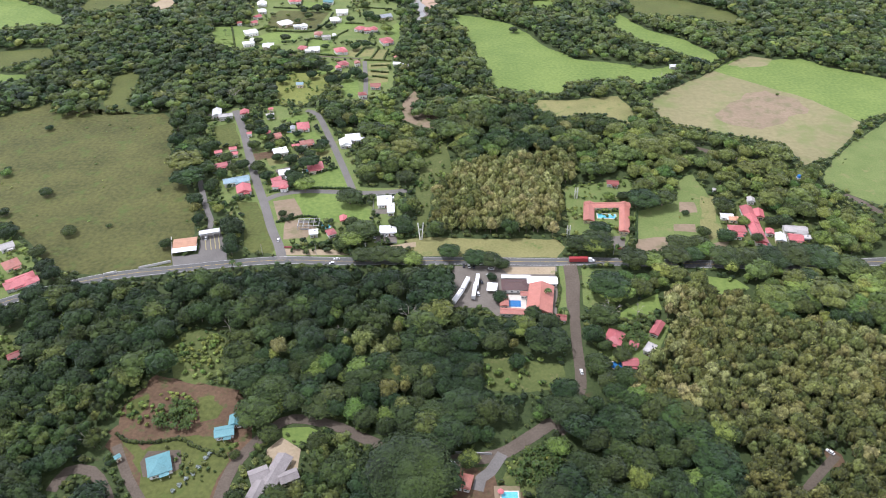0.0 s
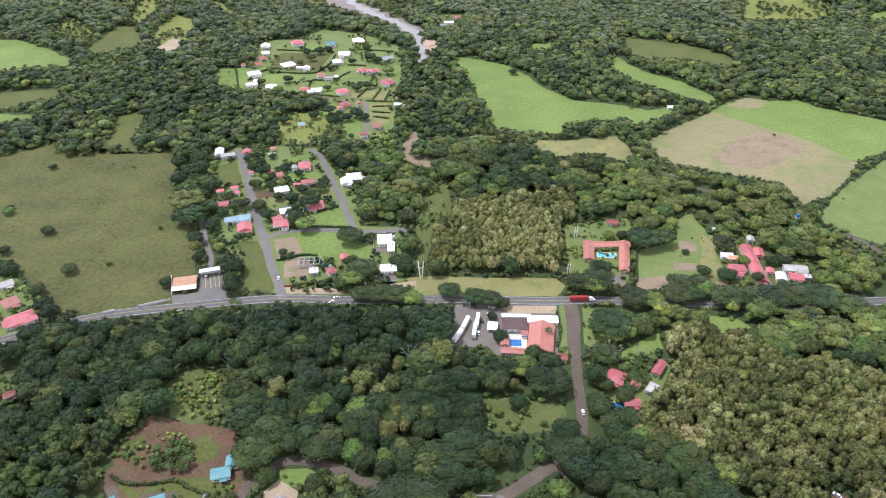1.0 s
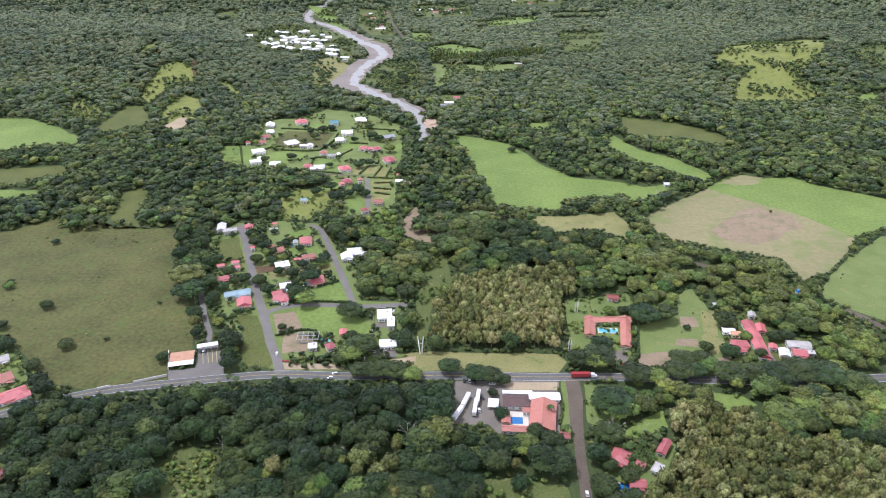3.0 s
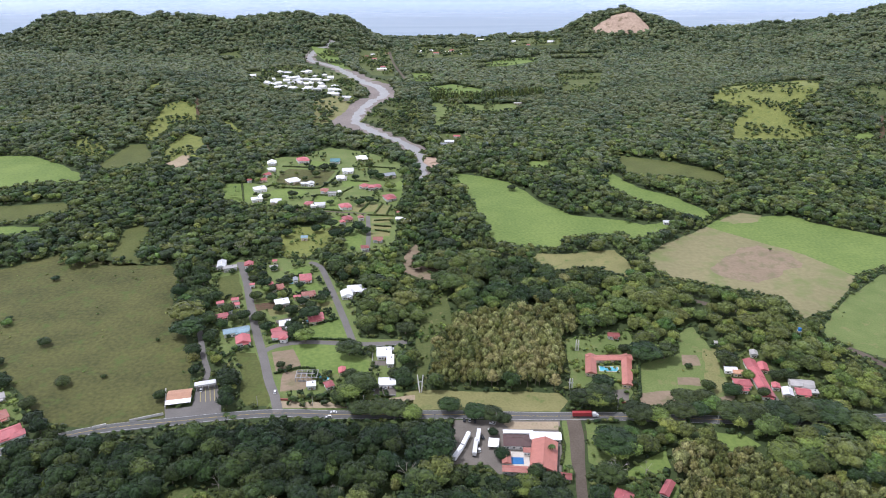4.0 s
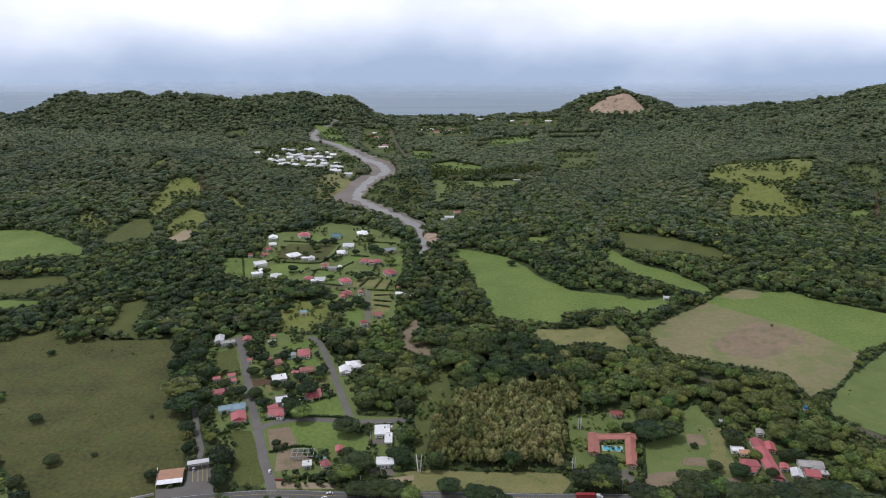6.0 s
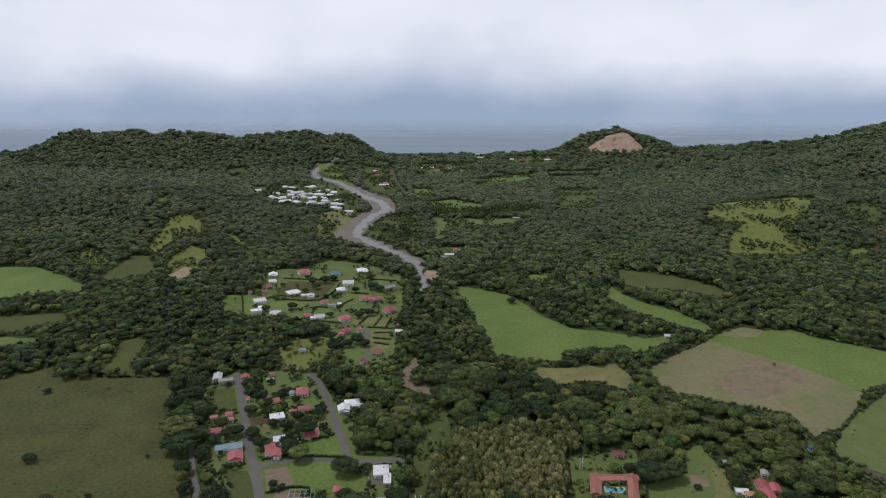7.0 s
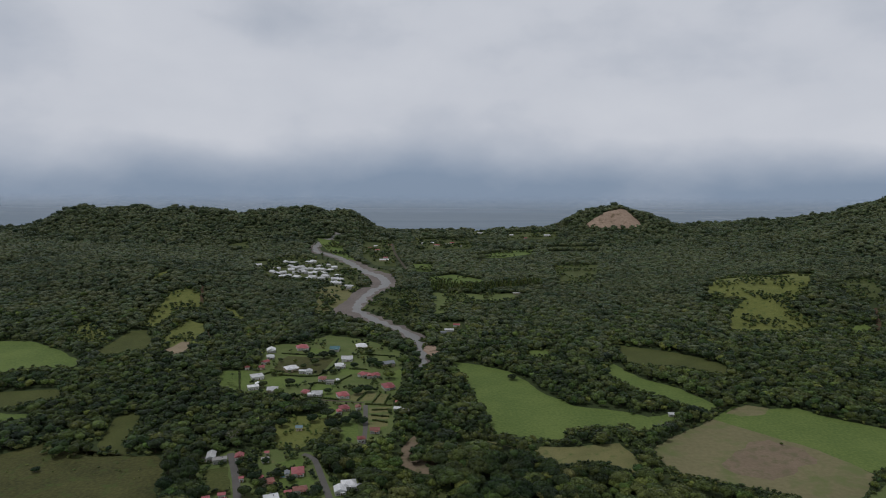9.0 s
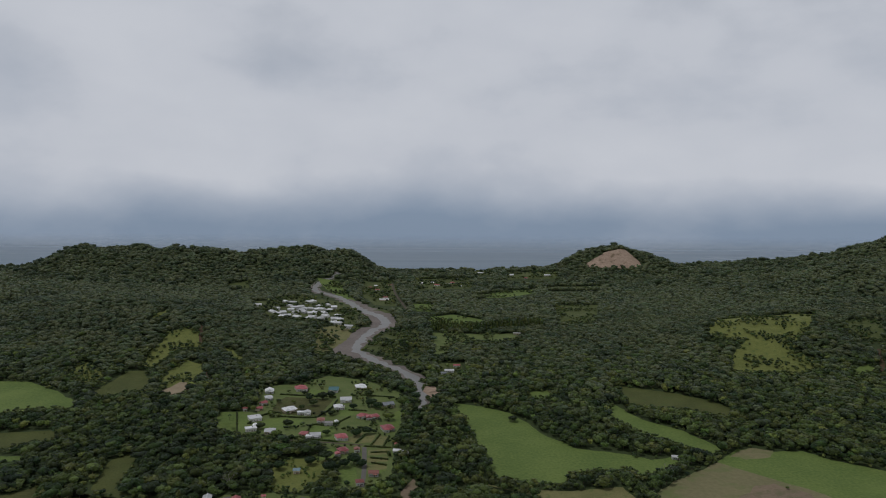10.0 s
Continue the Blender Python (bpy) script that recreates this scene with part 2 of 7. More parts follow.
MAT = {
    "ground": surface("forest_floor", (0.03, 0.048, 0.015), (0.07, 0.095, 0.03), 0.03, 0.5, 0.9, 0.6, 0.35, third=(0.075, 0.06, 0.03), patch=0.6),
    "pasture": surface("rough_pasture", (0.052, 0.056, 0.016), (0.118, 0.120, 0.036), 0.03, 0.3, 0.9, 0.6, 0.3, third=(0.080, 0.108, 0.025), patch=0.54),
    "olive": surface("olive_grass", (0.062, 0.076, 0.018), (0.125, 0.140, 0.038), 0.03, 0.4, 0.9, 0.5, 0.35, third=(0.085, 0.115, 0.026), patch=0.55),
    "meadow": surface("green_meadow", (0.105, 0.162, 0.036), (0.185, 0.245, 0.06), 0.02, 0.3, 0.9, 0.3, 0.3, third=(0.13, 0.19, 0.045), patch=0.58),
    "lawn": surface("mown_lawn", (0.098, 0.142, 0.036), (0.178, 0.218, 0.07), 0.05, 0.8, 0.9, 0.3, 0.35, third=(0.19, 0.19, 0.075), patch=0.56),
    "dry": surface("dry_grass", (0.155, 0.16, 0.058), (0.265, 0.245, 0.10), 0.04, 0.6, 0.9, 0.4, 0.35, third=(0.12, 0.16, 0.045), patch=0.55),
    "scrub": surface("rank_scrub", (0.06, 0.085, 0.022), (0.13, 0.15, 0.046), 0.06, 0.5, 0.9, 0.8, 0.4, third=(0.22, 0.19, 0.09), patch=0.6),
    "rank": surface("yellow_rank_grass", (0.12, 0.145, 0.03), (0.23, 0.245, 0.065), 0.05, 0.45, 0.9, 0.6, 0.4, third=(0.10, 0.14, 0.035), patch=0.55),
    "plough": surface("bare_field", (0.18, 0.17, 0.08), (0.27, 0.24, 0.125), 0.012, 0.2, 0.9, 0.3, 0.4, third=(0.17, 0.195, 0.07), patch=0.5),
    "soil": surface("red_soil", (0.080, 0.050, 0.030), (0.155, 0.098, 0.058), 0.06, 0.5, 0.92, 0.6, 0.35, third=(0.075, 0.095, 0.03), patch=0.54),
    "soil_pale": surface("rosy_bare_soil", (0.20, 0.155, 0.10), (0.29, 0.22, 0.15), 0.03, 0.3, 0.92, 0.3, 0.4, third=(0.18, 0.16, 0.085), patch=0.5),
    "sandy": surface("sandy_soil", (0.28, 0.22, 0.14), (0.42, 0.34, 0.23), 0.06, 0.7, 0.92, 0.4, 0.4, third=(0.17, 0.19, 0.07), patch=0.62),
    "gravel": surface("river_gravel", (0.16, 0.135, 0.12), (0.29, 0.25, 0.225), 0.02, 0.4, 0.92, 0.5, 0.35, third=(0.20, 0.18, 0.13), patch=0.58),
    "stream": surface("silty_water", (0.21, 0.205, 0.195), (0.32, 0.315, 0.30), 0.03, 0.5, 0.45, 0.3, 0.4, spec=0.4),
    "asphalt": surface("worn_asphalt", (0.085, 0.085, 0.085), (0.15, 0.148, 0.142), 0.08, 1.5, 0.85, 0.2, 0.4),
    "street": surface("grey_street", (0.122, 0.113, 0.104), (0.20, 0.188, 0.172), 0.07, 1.2, 0.88, 0.2, 0.4),
    "track": surface("brown_track", (0.084, 0.067, 0.050), (0.148, 0.120, 0.093), 0.07, 0.9, 0.9, 0.3, 0.4),
    "yard": surface("gravel_yard", (0.125, 0.11, 0.092), (0.215, 0.192, 0.162), 0.08, 1.0, 0.9, 0.3, 0.4),
    "line": surface("road_paint", (0.5, 0.5, 0.48), (0.7, 0.7, 0.66), 0.3, 2.0, 0.7, 0.0),
    "kerb": surface("worn_yellow_kerb", (0.30, 0.26, 0.12), (0.45, 0.39, 0.2), 0.3, 2.0, 0.8, 0.0),
    "yellow_line": surface("yellow_paint", (0.5, 0.36, 0.06), (0.65, 0.48, 0.1), 0.3, 2.0, 0.7, 0.0),
    "cut": surface("quarry_face", (0.33, 0.235, 0.17), (0.52, 0.39, 0.29), 0.02, 0.12, 0.95, 0.8, 0.35, third=(0.20, 0.15, 0.09), patch=0.56),
    "wall": surface("white_render", (0.62, 0.60, 0.56), (0.80, 0.79, 0.76), 0.2, 1.2, 0.85, 0.1, own=True),
    "wall_cream": surface("cream_render", (0.5, 0.42, 0.29), (0.68, 0.6, 0.44), 0.2, 1.2, 0.85, 0.1, own=True),
    "concrete": surface("raw_concrete", (0.28, 0.28, 0.27), (0.45, 0.44, 0.42), 0.2, 1.4, 0.9, 0.2),
    "red": sheet_metal("red_roof", (0.42, 0.12, 0.125)),
    "tile": sheet_metal("clay_tile_roof", (0.37, 0.145, 0.11), 10),
    "orange": sheet_metal("orange_roof", (0.52, 0.28, 0.17)),
    "white": sheet_metal("white_roof", (0.80, 0.80, 0.80)),
    "grey": sheet_metal("grey_roof", (0.26, 0.28, 0.30)),
    "zinc": sheet_metal("weathered_zinc_roof", (0.42, 0.40, 0.38)),
    "brown": sheet_metal("dark_brown_roof", (0.085, 0.045, 0.04)),
    "maroon": sheet_metal("maroon_roof", (0.22, 0.06, 0.05)),
    "teal": sheet_metal("teal_roof", (0.11, 0.25, 0.27)),
    "blue": sheet_metal("pale_blue_roof", (0.29, 0.42, 0.48)),
    "thatch": surface("grey_shingle", (0.19, 0.17, 0.165), (0.34, 0.31, 0.30), 0.3, 2.2, 0.95, 0.6, 0.45),
    "glass": surface("dark_glass", (0.02, 0.025, 0.03), (0.04, 0.05, 0.06), 0.5, 2, 0.12, 0.0, spec=0.6),
    "frame": surface("window_frame_paint", (0.6, 0.6, 0.58), (0.75, 0.75, 0.72), 1, 4, 0.6, 0.0),
    "wood": surface("brown_door_wood", (0.10, 0.05, 0.025), (0.20, 0.11, 0.06), 1, 6, 0.6, 0.1),
    "pool": surface("pool_water", (0.03, 0.13, 0.34), (0.05, 0.20, 0.45), 0.4, 2, 0.1, 0.1, spec=0.5),
    "pool_pale": surface("turquoise_pool_water", (0.10, 0.45, 0.60), (0.2, 0.58, 0.70), 0.4, 2, 0.1, 0.1, spec=0.5),
    "deck": surface("pale_paving", (0.5, 0.45, 0.38), (0.66, 0.62, 0.55), 0.3, 2, 0.85, 0.1),
    "bark": surface("grey_brown_bark", (0.09, 0.07, 0.05), (0.18, 0.15, 0.11), 0.5, 4, 0.95, 0.5),
    "dead": surface("bare_grey_branch", (0.25, 0.22, 0.19), (0.38, 0.35, 0.31), 0.5, 4, 0.95, 0.3),
    "steel": surface("galvanised_steel", (0.42, 0.43, 0.44), (0.58, 0.58, 0.58), 0.5, 4, 0.45, 0.0, metal=0.3),
    "car_white": surface("white_car_paint", (0.74, 0.74, 0.74), (0.8, 0.8, 0.8), 1, 5, 0.25, 0.0, spec=0.6),
    "car_dark": surface("dark_car_paint", (0.03, 0.03, 0.035), (0.05, 0.05, 0.055), 1, 5, 0.25, 0.0, spec=0.6),
    "car_red": surface("red_lorry_paint", (0.28, 0.03, 0.035), (0.36, 0.05, 0.05), 1, 5, 0.4, 0.0, spec=0.5),
    "tyre": surface("tyre_rubber", (0.02, 0.02, 0.02), (0.03, 0.03, 0.03), 1, 5, 0.9, 0.0),
    "leaf": leafage("broadleaf_foliage", (0.019, 0.036, 0.008), (0.052, 0.079, 0.015), (0.120, 0.148, 0.034)),
    "teak": leafage("teak_foliage", (0.075, 0.088, 0.020), (0.165, 0.175, 0.045), (0.30, 0.29, 0.11)),
    # far woods' foliage: bluish, low-contrast copy with haze put into its colour
    "hazed_leaf": leafage("hazed_forest_foliage", (0.022, 0.040, 0.014), (0.046, 0.070, 0.026), (0.105, 0.130, 0.048), 0.3, 0.35, 0.14),
    "silver": leafage("silvery_foliage", (0.14, 0.17, 0.15), (0.21, 0.245, 0.22), (0.30, 0.34, 0.31)),
    "bright": leafage("bright_foliage", (0.060, 0.100, 0.018), (0.115, 0.165, 0.030), (0.20, 0.24, 0.05)),
}


def build_sea():
    m = bpy.data.materials.new("sea_water")
    m.use_nodes = True
    n, l = m.node_tree.nodes, m.node_tree.links
    b = n["Principled BSDF"]
    b.inputs["Roughness"].default_value, b.inputs["Specular IOR Level"].default_value = 0.25, 0.02
    b.inputs["Specular Tint"].default_value = (0.5, 0.76, 1.0, 1.0)
    b.inputs["IOR"].default_value = 1.33
    geo, ramp = n.new("ShaderNodeNewGeometry"), n.new("ShaderNodeValToRGB")
    stretch, streak = n.new("ShaderNodeMapping"), n.new("ShaderNodeTexNoise")
    stretch.inputs["Scale"].default_value = (0.0012, 0.006, 1)
    streak.inputs["Scale"].default_value, streak.inputs["Detail"].default_value = 1.0, 5.0
    streak.inputs["Distortion"].default_value = 1.2
    l.new(geo.outputs["Position"], stretch.inputs[0])
    l.new(stretch.outputs[0], streak.inputs["Vector"])
    ramp.color_ramp.elements[0].color, ramp.color_ramp.elements[0].position = (0.15, 0.215, 0.28, 1), 0.35
    ramp.color_ramp.elements[1].color, ramp.color_ramp.elements[1].position = (0.19, 0.255, 0.315, 1), 0.8
    l.new(streak.outputs["Fac"], ramp.inputs["Fac"])
    # thin pale current lines
    wide, line, band = n.new("ShaderNodeMapping"), n.new("ShaderNodeTexNoise"), n.new("ShaderNodeValToRGB")
    wide.inputs["Scale"].default_value = (0.0009, 0.0024, 1)
    line.inputs["Scale"].default_value, line.inputs["Detail"].default_value, line.inputs["Distortion"].default_value = 1.0, 3.0, 0.8
    l.new(geo.outputs["Position"], wide.inputs[0])
    l.new(wide.outputs[0], line.inputs["Vector"])
    for at, v in ((0.0, 0.0), (0.60, 0.0), (0.61, 0.3), (0.62, 0.0), (1.0, 0.0)):
        e = band.color_ramp.elements[0] if at == 0.0 else band.color_ramp.elements[-1] if at == 1.0 else band.color_ramp.elements.new(at)
        e.position, e.color = at, (v, v, v, 1)
    l.new(line.outputs["Fac"], band.inputs["Fac"])
    pale = n.new("ShaderNodeMix")
    pale.data_type = "RGBA"
    pale.inputs["B"].default_value = (0.42, 0.46, 0.48, 1)
    l.new(band.outputs["Color"], pale.inputs["Factor"])
    l.new(ramp.outputs["Color"], pale.inputs["A"])
    l.new(pale.outputs["Result"], b.inputs["Base Color"])
    waves, lift = n.new("ShaderNodeTexNoise"), n.new("ShaderNodeBump")
    waves.inputs["Scale"].default_value = 0.08
    l.new(geo.outputs["Position"], waves.inputs["Vector"])
    lift.inputs["Strength"].default_value, lift.inputs["Distance"].default_value = 0.03, 1.0
    l.new(waves.outputs["Fac"], lift.inputs["Height"])
    l.new(lift.outputs[0], b.inputs["Normal"])
    # the sheet turns transparent with distance: imitates haze and hides its clipped edge
    axes, far, see_through, mixed = n.new("ShaderNodeSeparateXYZ"), n.new("ShaderNodeMapRange"), n.new("ShaderNodeBsdfTransparent"), n.new("ShaderNodeMixShader")
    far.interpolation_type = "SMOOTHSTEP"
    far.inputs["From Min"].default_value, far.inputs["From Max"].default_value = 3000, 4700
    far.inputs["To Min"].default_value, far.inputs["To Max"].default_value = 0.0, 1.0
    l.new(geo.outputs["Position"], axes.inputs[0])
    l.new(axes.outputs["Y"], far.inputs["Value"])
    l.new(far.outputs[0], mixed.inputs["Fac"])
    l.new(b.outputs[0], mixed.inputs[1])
    l.new(see_through.outputs[0], mixed.inputs[2])
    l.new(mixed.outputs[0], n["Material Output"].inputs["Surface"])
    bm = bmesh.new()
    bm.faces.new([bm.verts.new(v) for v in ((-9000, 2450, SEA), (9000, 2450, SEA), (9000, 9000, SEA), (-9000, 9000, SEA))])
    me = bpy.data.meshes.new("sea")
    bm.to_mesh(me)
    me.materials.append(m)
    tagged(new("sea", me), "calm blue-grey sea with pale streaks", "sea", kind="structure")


# ---- builders ----


def part(name, bm, material, parent=None, label=""):
    me = bpy.data.meshes.new(name)
    bm.to_mesh(me)
    bm.free()
    me.materials.append(MAT[material])
    ob = new(name, me)
    ob.parent = parent
    return tagged(ob, label) if label else ob


def box(bm, x, y, z, w, d, h, turn=0.0):
    """A box on z, with its middle at x, y."""
    m = Matrix.Translation((x, y, z + h / 2)) @ Matrix.Rotation(turn, 4, "Z") @ Matrix.Diagonal((w, d, h, 1))
    bmesh.ops.create_cube(bm, size=1, matrix=m)
    return bm


def rod(bm, a, b, r0, r1, sides=6):
    a, b = Vector(a), Vector(b)
    m = Matrix.Translation((a + b) / 2) @ (b - a).to_track_quat("Z", "Y").to_matrix().to_4x4()
    bmesh.ops.create_cone(bm, cap_ends=True, segments=sides, radius1=r0, radius2=r1, depth=(b - a).length, matrix=m)
    return bm


HIDEABLE = []   # roads and a quarry face that trees may hide from the camera
CLEAR = []      # outlines that the forest keeps out of
OUTLINES = {}   # outlines by the name of the field


def outline_of(points, wobble):
    """The outline with its sides broken up and pushed in and out a little."""
    if not wobble:
        return [Vector((*p, 0)) for p in points]
    out = []
    for a, b in zip(points, points[1:] + points[:1]):
        a, b = Vector(a), Vector(b)
        steps = max(1, int((b - a).length / 7))
        for i in range(steps):
            p = a.lerp(b, i / steps)
            off = noise.noise_vector(Vector((p.x * 0.06, p.y * 0.06, 3.0))) * wobble
            out.append(Vector((p.x + off.x, p.y + off.y, 0)))
    return out


def drape(bm, lift):
    """Cut along the ground's 20 m lines where the ground is not level, and lay on the ground."""
    xs, ys = [v.co.x for v in bm.verts], [v.co.y for v in bm.verts]
    gx, gy = np.meshgrid(np.linspace(min(xs), max(xs), 6), np.linspace(min(ys), max(ys), 6))
    if np.abs(land(gx, gy)).max() > 0.3:
        for axis, lo, hi in ((0, min(xs), max(xs)), (1, min(ys), max(ys))):
            for k in range(math.ceil(lo / 20), math.floor(hi / 20) + 1):
                at, no = [0, 0, 0], [0, 0, 0]
                at[axis], no[axis] = k * 20, 1
                bmesh.ops.bisect_plane(bm, geom=bm.verts[:] + bm.edges[:] + bm.faces[:], plane_co=at, plane_no=no)
    for v in bm.verts:
        z = float(land(v.co.x, v.co.y))
        v.co.z = z + lift + 0.35 * min(1.0, abs(z) / 2)
    bmesh.ops.triangulate(bm, faces=bm.faces[:])


def field(name, points, material, label, wobble=2.0, lift=0.05, clear=True, hideable=False):
    bm = bmesh.new()
    face = bm.faces.new([bm.verts.new(v) for v in outline_of(points, wobble)])
    if face.normal.z < 0 or face.calc_area() and sum((a[0] * b[1] - a[1] * b[0]) for a, b in zip(points, points[1:] + points[:1])) < 0:
        face.normal_flip()
    drape(bm, lift)
    OUTLINES.setdefault(name, []).append(points)
    if clear:
        (HIDEABLE if hideable else CLEAR).append((np.array(points, float), 0.0 if hideable else 3.0))
    return tagged(part(name, bm, material), label, "field", kind="structure")


def smooth_line(points, step=6.0):
    """Points along a smooth curve through the given ones."""
    ps = [Vector(p) for p in points]
    ps = [ps[0] * 2 - ps[1]] + ps + [ps[-1] * 2 - ps[-2]]
    out = []
    for a, b, c, d in zip(ps, ps[1:], ps[2:], ps[3:]):
        n = max(1, int((c - b).length / step))
        for i in range(n):
            t = i / n
            out.append(0.5 * (2 * b + (c - a) * t + (2 * a - 5 * b + 4 * c - d) * t * t + (3 * b - a - 3 * c + d) * t ** 3))
    return out + [ps[-2]]


def ribbon(name, points, width, material, label, lift=0.14, side=0.0, clear=True, category="road", wander=0.0, thick=0.0, hideable=False):
    """A strip along a smooth line; width may be one number or one for each given point. side: shifted to its right."""
    ps = smooth_line(points)
    wide = [width] * len(ps) if not isinstance(width, (list, tuple)) else list(np.interp(np.linspace(0, 1, len(ps)), np.linspace(0, 1, len(width)), width))
    bm = bmesh.new()
    rows = []
    for i, p in enumerate(ps):
        t = (ps[min(i + 1, len(ps) - 1)] - ps[max(i - 1, 0)]).normalized()
        no = Vector((t.y, -t.x))
        w = wide[i] / 2
        pair = []
        for sgn in (-1, 1):
            q = p + no * (side + sgn * (w + wander * noise.noise(Vector((p.x * 0.05, p.y * 0.05, sgn * 9.0)))))
            pair.append(bm.verts.new((q.x, q.y, float(land(q.x, q.y)) + lift)))
        rows.append(pair)
    for a, b in zip(rows, rows[1:]):
        bm.faces.new((a[0], a[1], b[1], b[0]))
    if thick:
        bmesh.ops.solidify(bm, geom=bm.faces[:], thickness=thick)
    bmesh.ops.recalc_face_normals(bm, faces=bm.faces[:])
    if bm.faces and not thick:
        bm.faces.ensure_lookup_table()
        if bm.faces[0].normal.z < 0:
            bmesh.ops.reverse_faces(bm, faces=bm.faces[:])
    if clear:
        edge = [r[0].co.xy for r in rows] + [r[1].co.xy for r in reversed(rows)]
        (HIDEABLE if hideable else CLEAR).append((np.array([tuple(e) for e in edge]), 3.5))
    return tagged(part(name, bm, material), label, category, kind="structure")


def build_ground():
    xs = np.arange(-3400, 3401, 20.0)
    ys = np.arange(-1600, 3201, 20.0)
    gx, gy = np.meshgrid(xs, ys)
    gz = land(gx, gy)
    verts = np.stack([gx, gy, gz], -1).reshape(-1, 3)
    nx, ny = len(xs), len(ys)
    i = (np.arange(ny - 1)[:, None] * nx + np.arange(nx - 1)[None, :]).ravel()
    me = bpy.data.meshes.new("ground")
    me.from_pydata(verts.tolist(), [], np.stack([i, i + 1, i + 1 + nx, i + nx], 1).tolist())
    me.polygons.foreach_set("use_smooth", np.ones(len(i), bool))
    me.materials.append(MAT["ground"])
    tagged(new("ground", me), "dark green forest floor and undergrowth over valley and hills", "ground", kind="structure")


build_ground()
build_sea()

# ---- fields, lots and clearings ----
field("pasture", [(-597, 640), (-448, 639), (-423, 658), (-408, 677), (-385, 641), (-281, 651), (-263, 630), (-255, 581), (-227, 532), (-201, 469), (-187, 436), (-198, 412), (-193, 396), (-238, 382), (-275, 393), (-309, 423), (-335, 453), (-471, 470)], "pasture", "wide rough green pasture with tussocks", 4, 0.05)
field("verge_field", [(-18, 430), (32, 427), (84, 426), (89, 415), (81, 403), (30, 404), (-68, 407), (-115, 409), (-118, 423), (-69, 416), (-36, 423)], "dry", "dry grass verge beside the highway", 2, 0.05)
field("village_ground", [(-234, 634), (-214, 661), (-168, 666), (-130, 660), (-100, 597), (-79, 604), (-67, 588), (-82, 572), (-69, 504), (-30, 500), (-34, 429), (-21, 418), (-21, 409), (-59, 407), (-115, 405), (-136, 414), (-149, 445), (-171, 465), (-187, 494), (-207, 554), (-224, 599)], "lawn", "grassy ground of the village lots", 2, 0.05)
field("lot_lawn", [(-124, 494), (-82, 493), (-71, 476), (-58, 468), (-57, 451), (-72, 448), (-108, 455)], "meadow", "bright green mown lot beside the street", 1, 0.09)
field("lot_lawn", [(-114, 522), (-90, 537), (-78, 501), (-110, 502)], "meadow", "bright green mown lot beside the street", 1, 0.09)
field("lot_lawn", [(-153, 604), (-123, 608), (-113, 595), (-141, 583)], "meadow", "bright green mown lot beside the street", 1, 0.09)
field("lot_lawn", [(-159, 636), (-138, 647), (-127, 630), (-148, 623)], "meadow", "bright green mown lot beside the street", 1, 0.09)
field("bare_lot", [(-138, 482), (-121, 487), (-111, 462), (-129, 454)], "soil_pale", "bare sandy building lot", 1, 0.1)
field("bare_lot", [(-172, 564), (-153, 568), (-150, 555), (-166, 551)], "soil", "bare brown soil lot", 1, 0.1)
field("bare_lot", [(-158, 553), (-102, 570), (-99, 557), (-153, 541)], "dry", "dry straw-coloured lot", 1, 0.1)
field("bare_verge", [(-119, 416), (-68, 414), (-21, 423), (-20, 417), (-60, 408), (-115, 408)], "sandy", "bare sandy strip beside the highway", 2, 0.1)
field("lot_scrub", [(-167, 480), (-151, 480), (-133, 447), (-123, 418), (-125, 410), (-140, 411), (-148, 418), (-153, 447)], "olive", "open rank grass lot beside the street", 1, 0.09)
field("plantation_edge", [(-17, 573), (3, 587), (8, 533), (3, 504), (-9, 491), (-13, 438), (-19, 430), (-23, 496)], "scrub", "scrubby strip beside the plantation", 3, 0.05)
field("hotel_garden", [(101, 501), (126, 506), (156, 514), (158, 496), (149, 479), (140, 428), (130, 412), (92, 412), (96, 451)], "lawn", "hotel garden lawn", 1, 0.05)
field("east_lawn", [(150, 462), (189, 479), (193, 501), (204, 518), (213, 521), (215, 501), (217, 466), (224, 449), (214, 420), (196, 406), (184, 387), (180, 387), (188, 406), (142, 416)], "lawn", "open green paddock", 2, 0.05)
field("bare_patch", [(189, 476), (202, 476), (199, 462), (185, 463)], "soil_pale", "worn bare patch of paddock", 3, 0.1)
field("bare_patch", [(175, 445), (194, 444), (191, 435), (173, 436)], "soil_pale", "worn bare patch of paddock", 3, 0.1)
field("bare_patch", [(143, 425), (165, 428), (170, 417), (166, 409), (140, 412)], "soil_pale", "worn bare patch of paddock", 3, 0.1)
field("bare_patch", [(197, 418), (212, 420), (205, 411), (191, 401)], "soil_pale", "worn bare patch of paddock", 3, 0.1)
field("bare_patch", [(209, 486), (220, 486), (211, 448), (212, 438), (205, 426), (198, 423), (198, 444)], "dry", "worn straw-coloured strip of paddock", 3, 0.09)
field("farm_yard", [(215, 461), (252, 489), (255, 450), (282, 444), (276, 420), (252, 415), (226, 405), (210, 417)], "scrub", "grassy farmyard round red-roofed sheds", 1, 0.05)
field("ploughed_field", [(211, 671), (247, 705), (311, 757), (344, 723), (389, 672), (405, 620), (371, 576), (345, 551), (316, 536), (313, 576), (277, 592), (225, 617), (214, 639)], "plough", "bare brownish field", 3, 0.05)
field("bare_soil", [(270, 640), (298, 665), (323, 688), (343, 697), (353, 685), (366, 673), (371, 647), (347, 637), (326, 619), (305, 603), (290, 611), (277, 615)], "soil_pale", "rosy bare soil in the field", 7, 0.09)
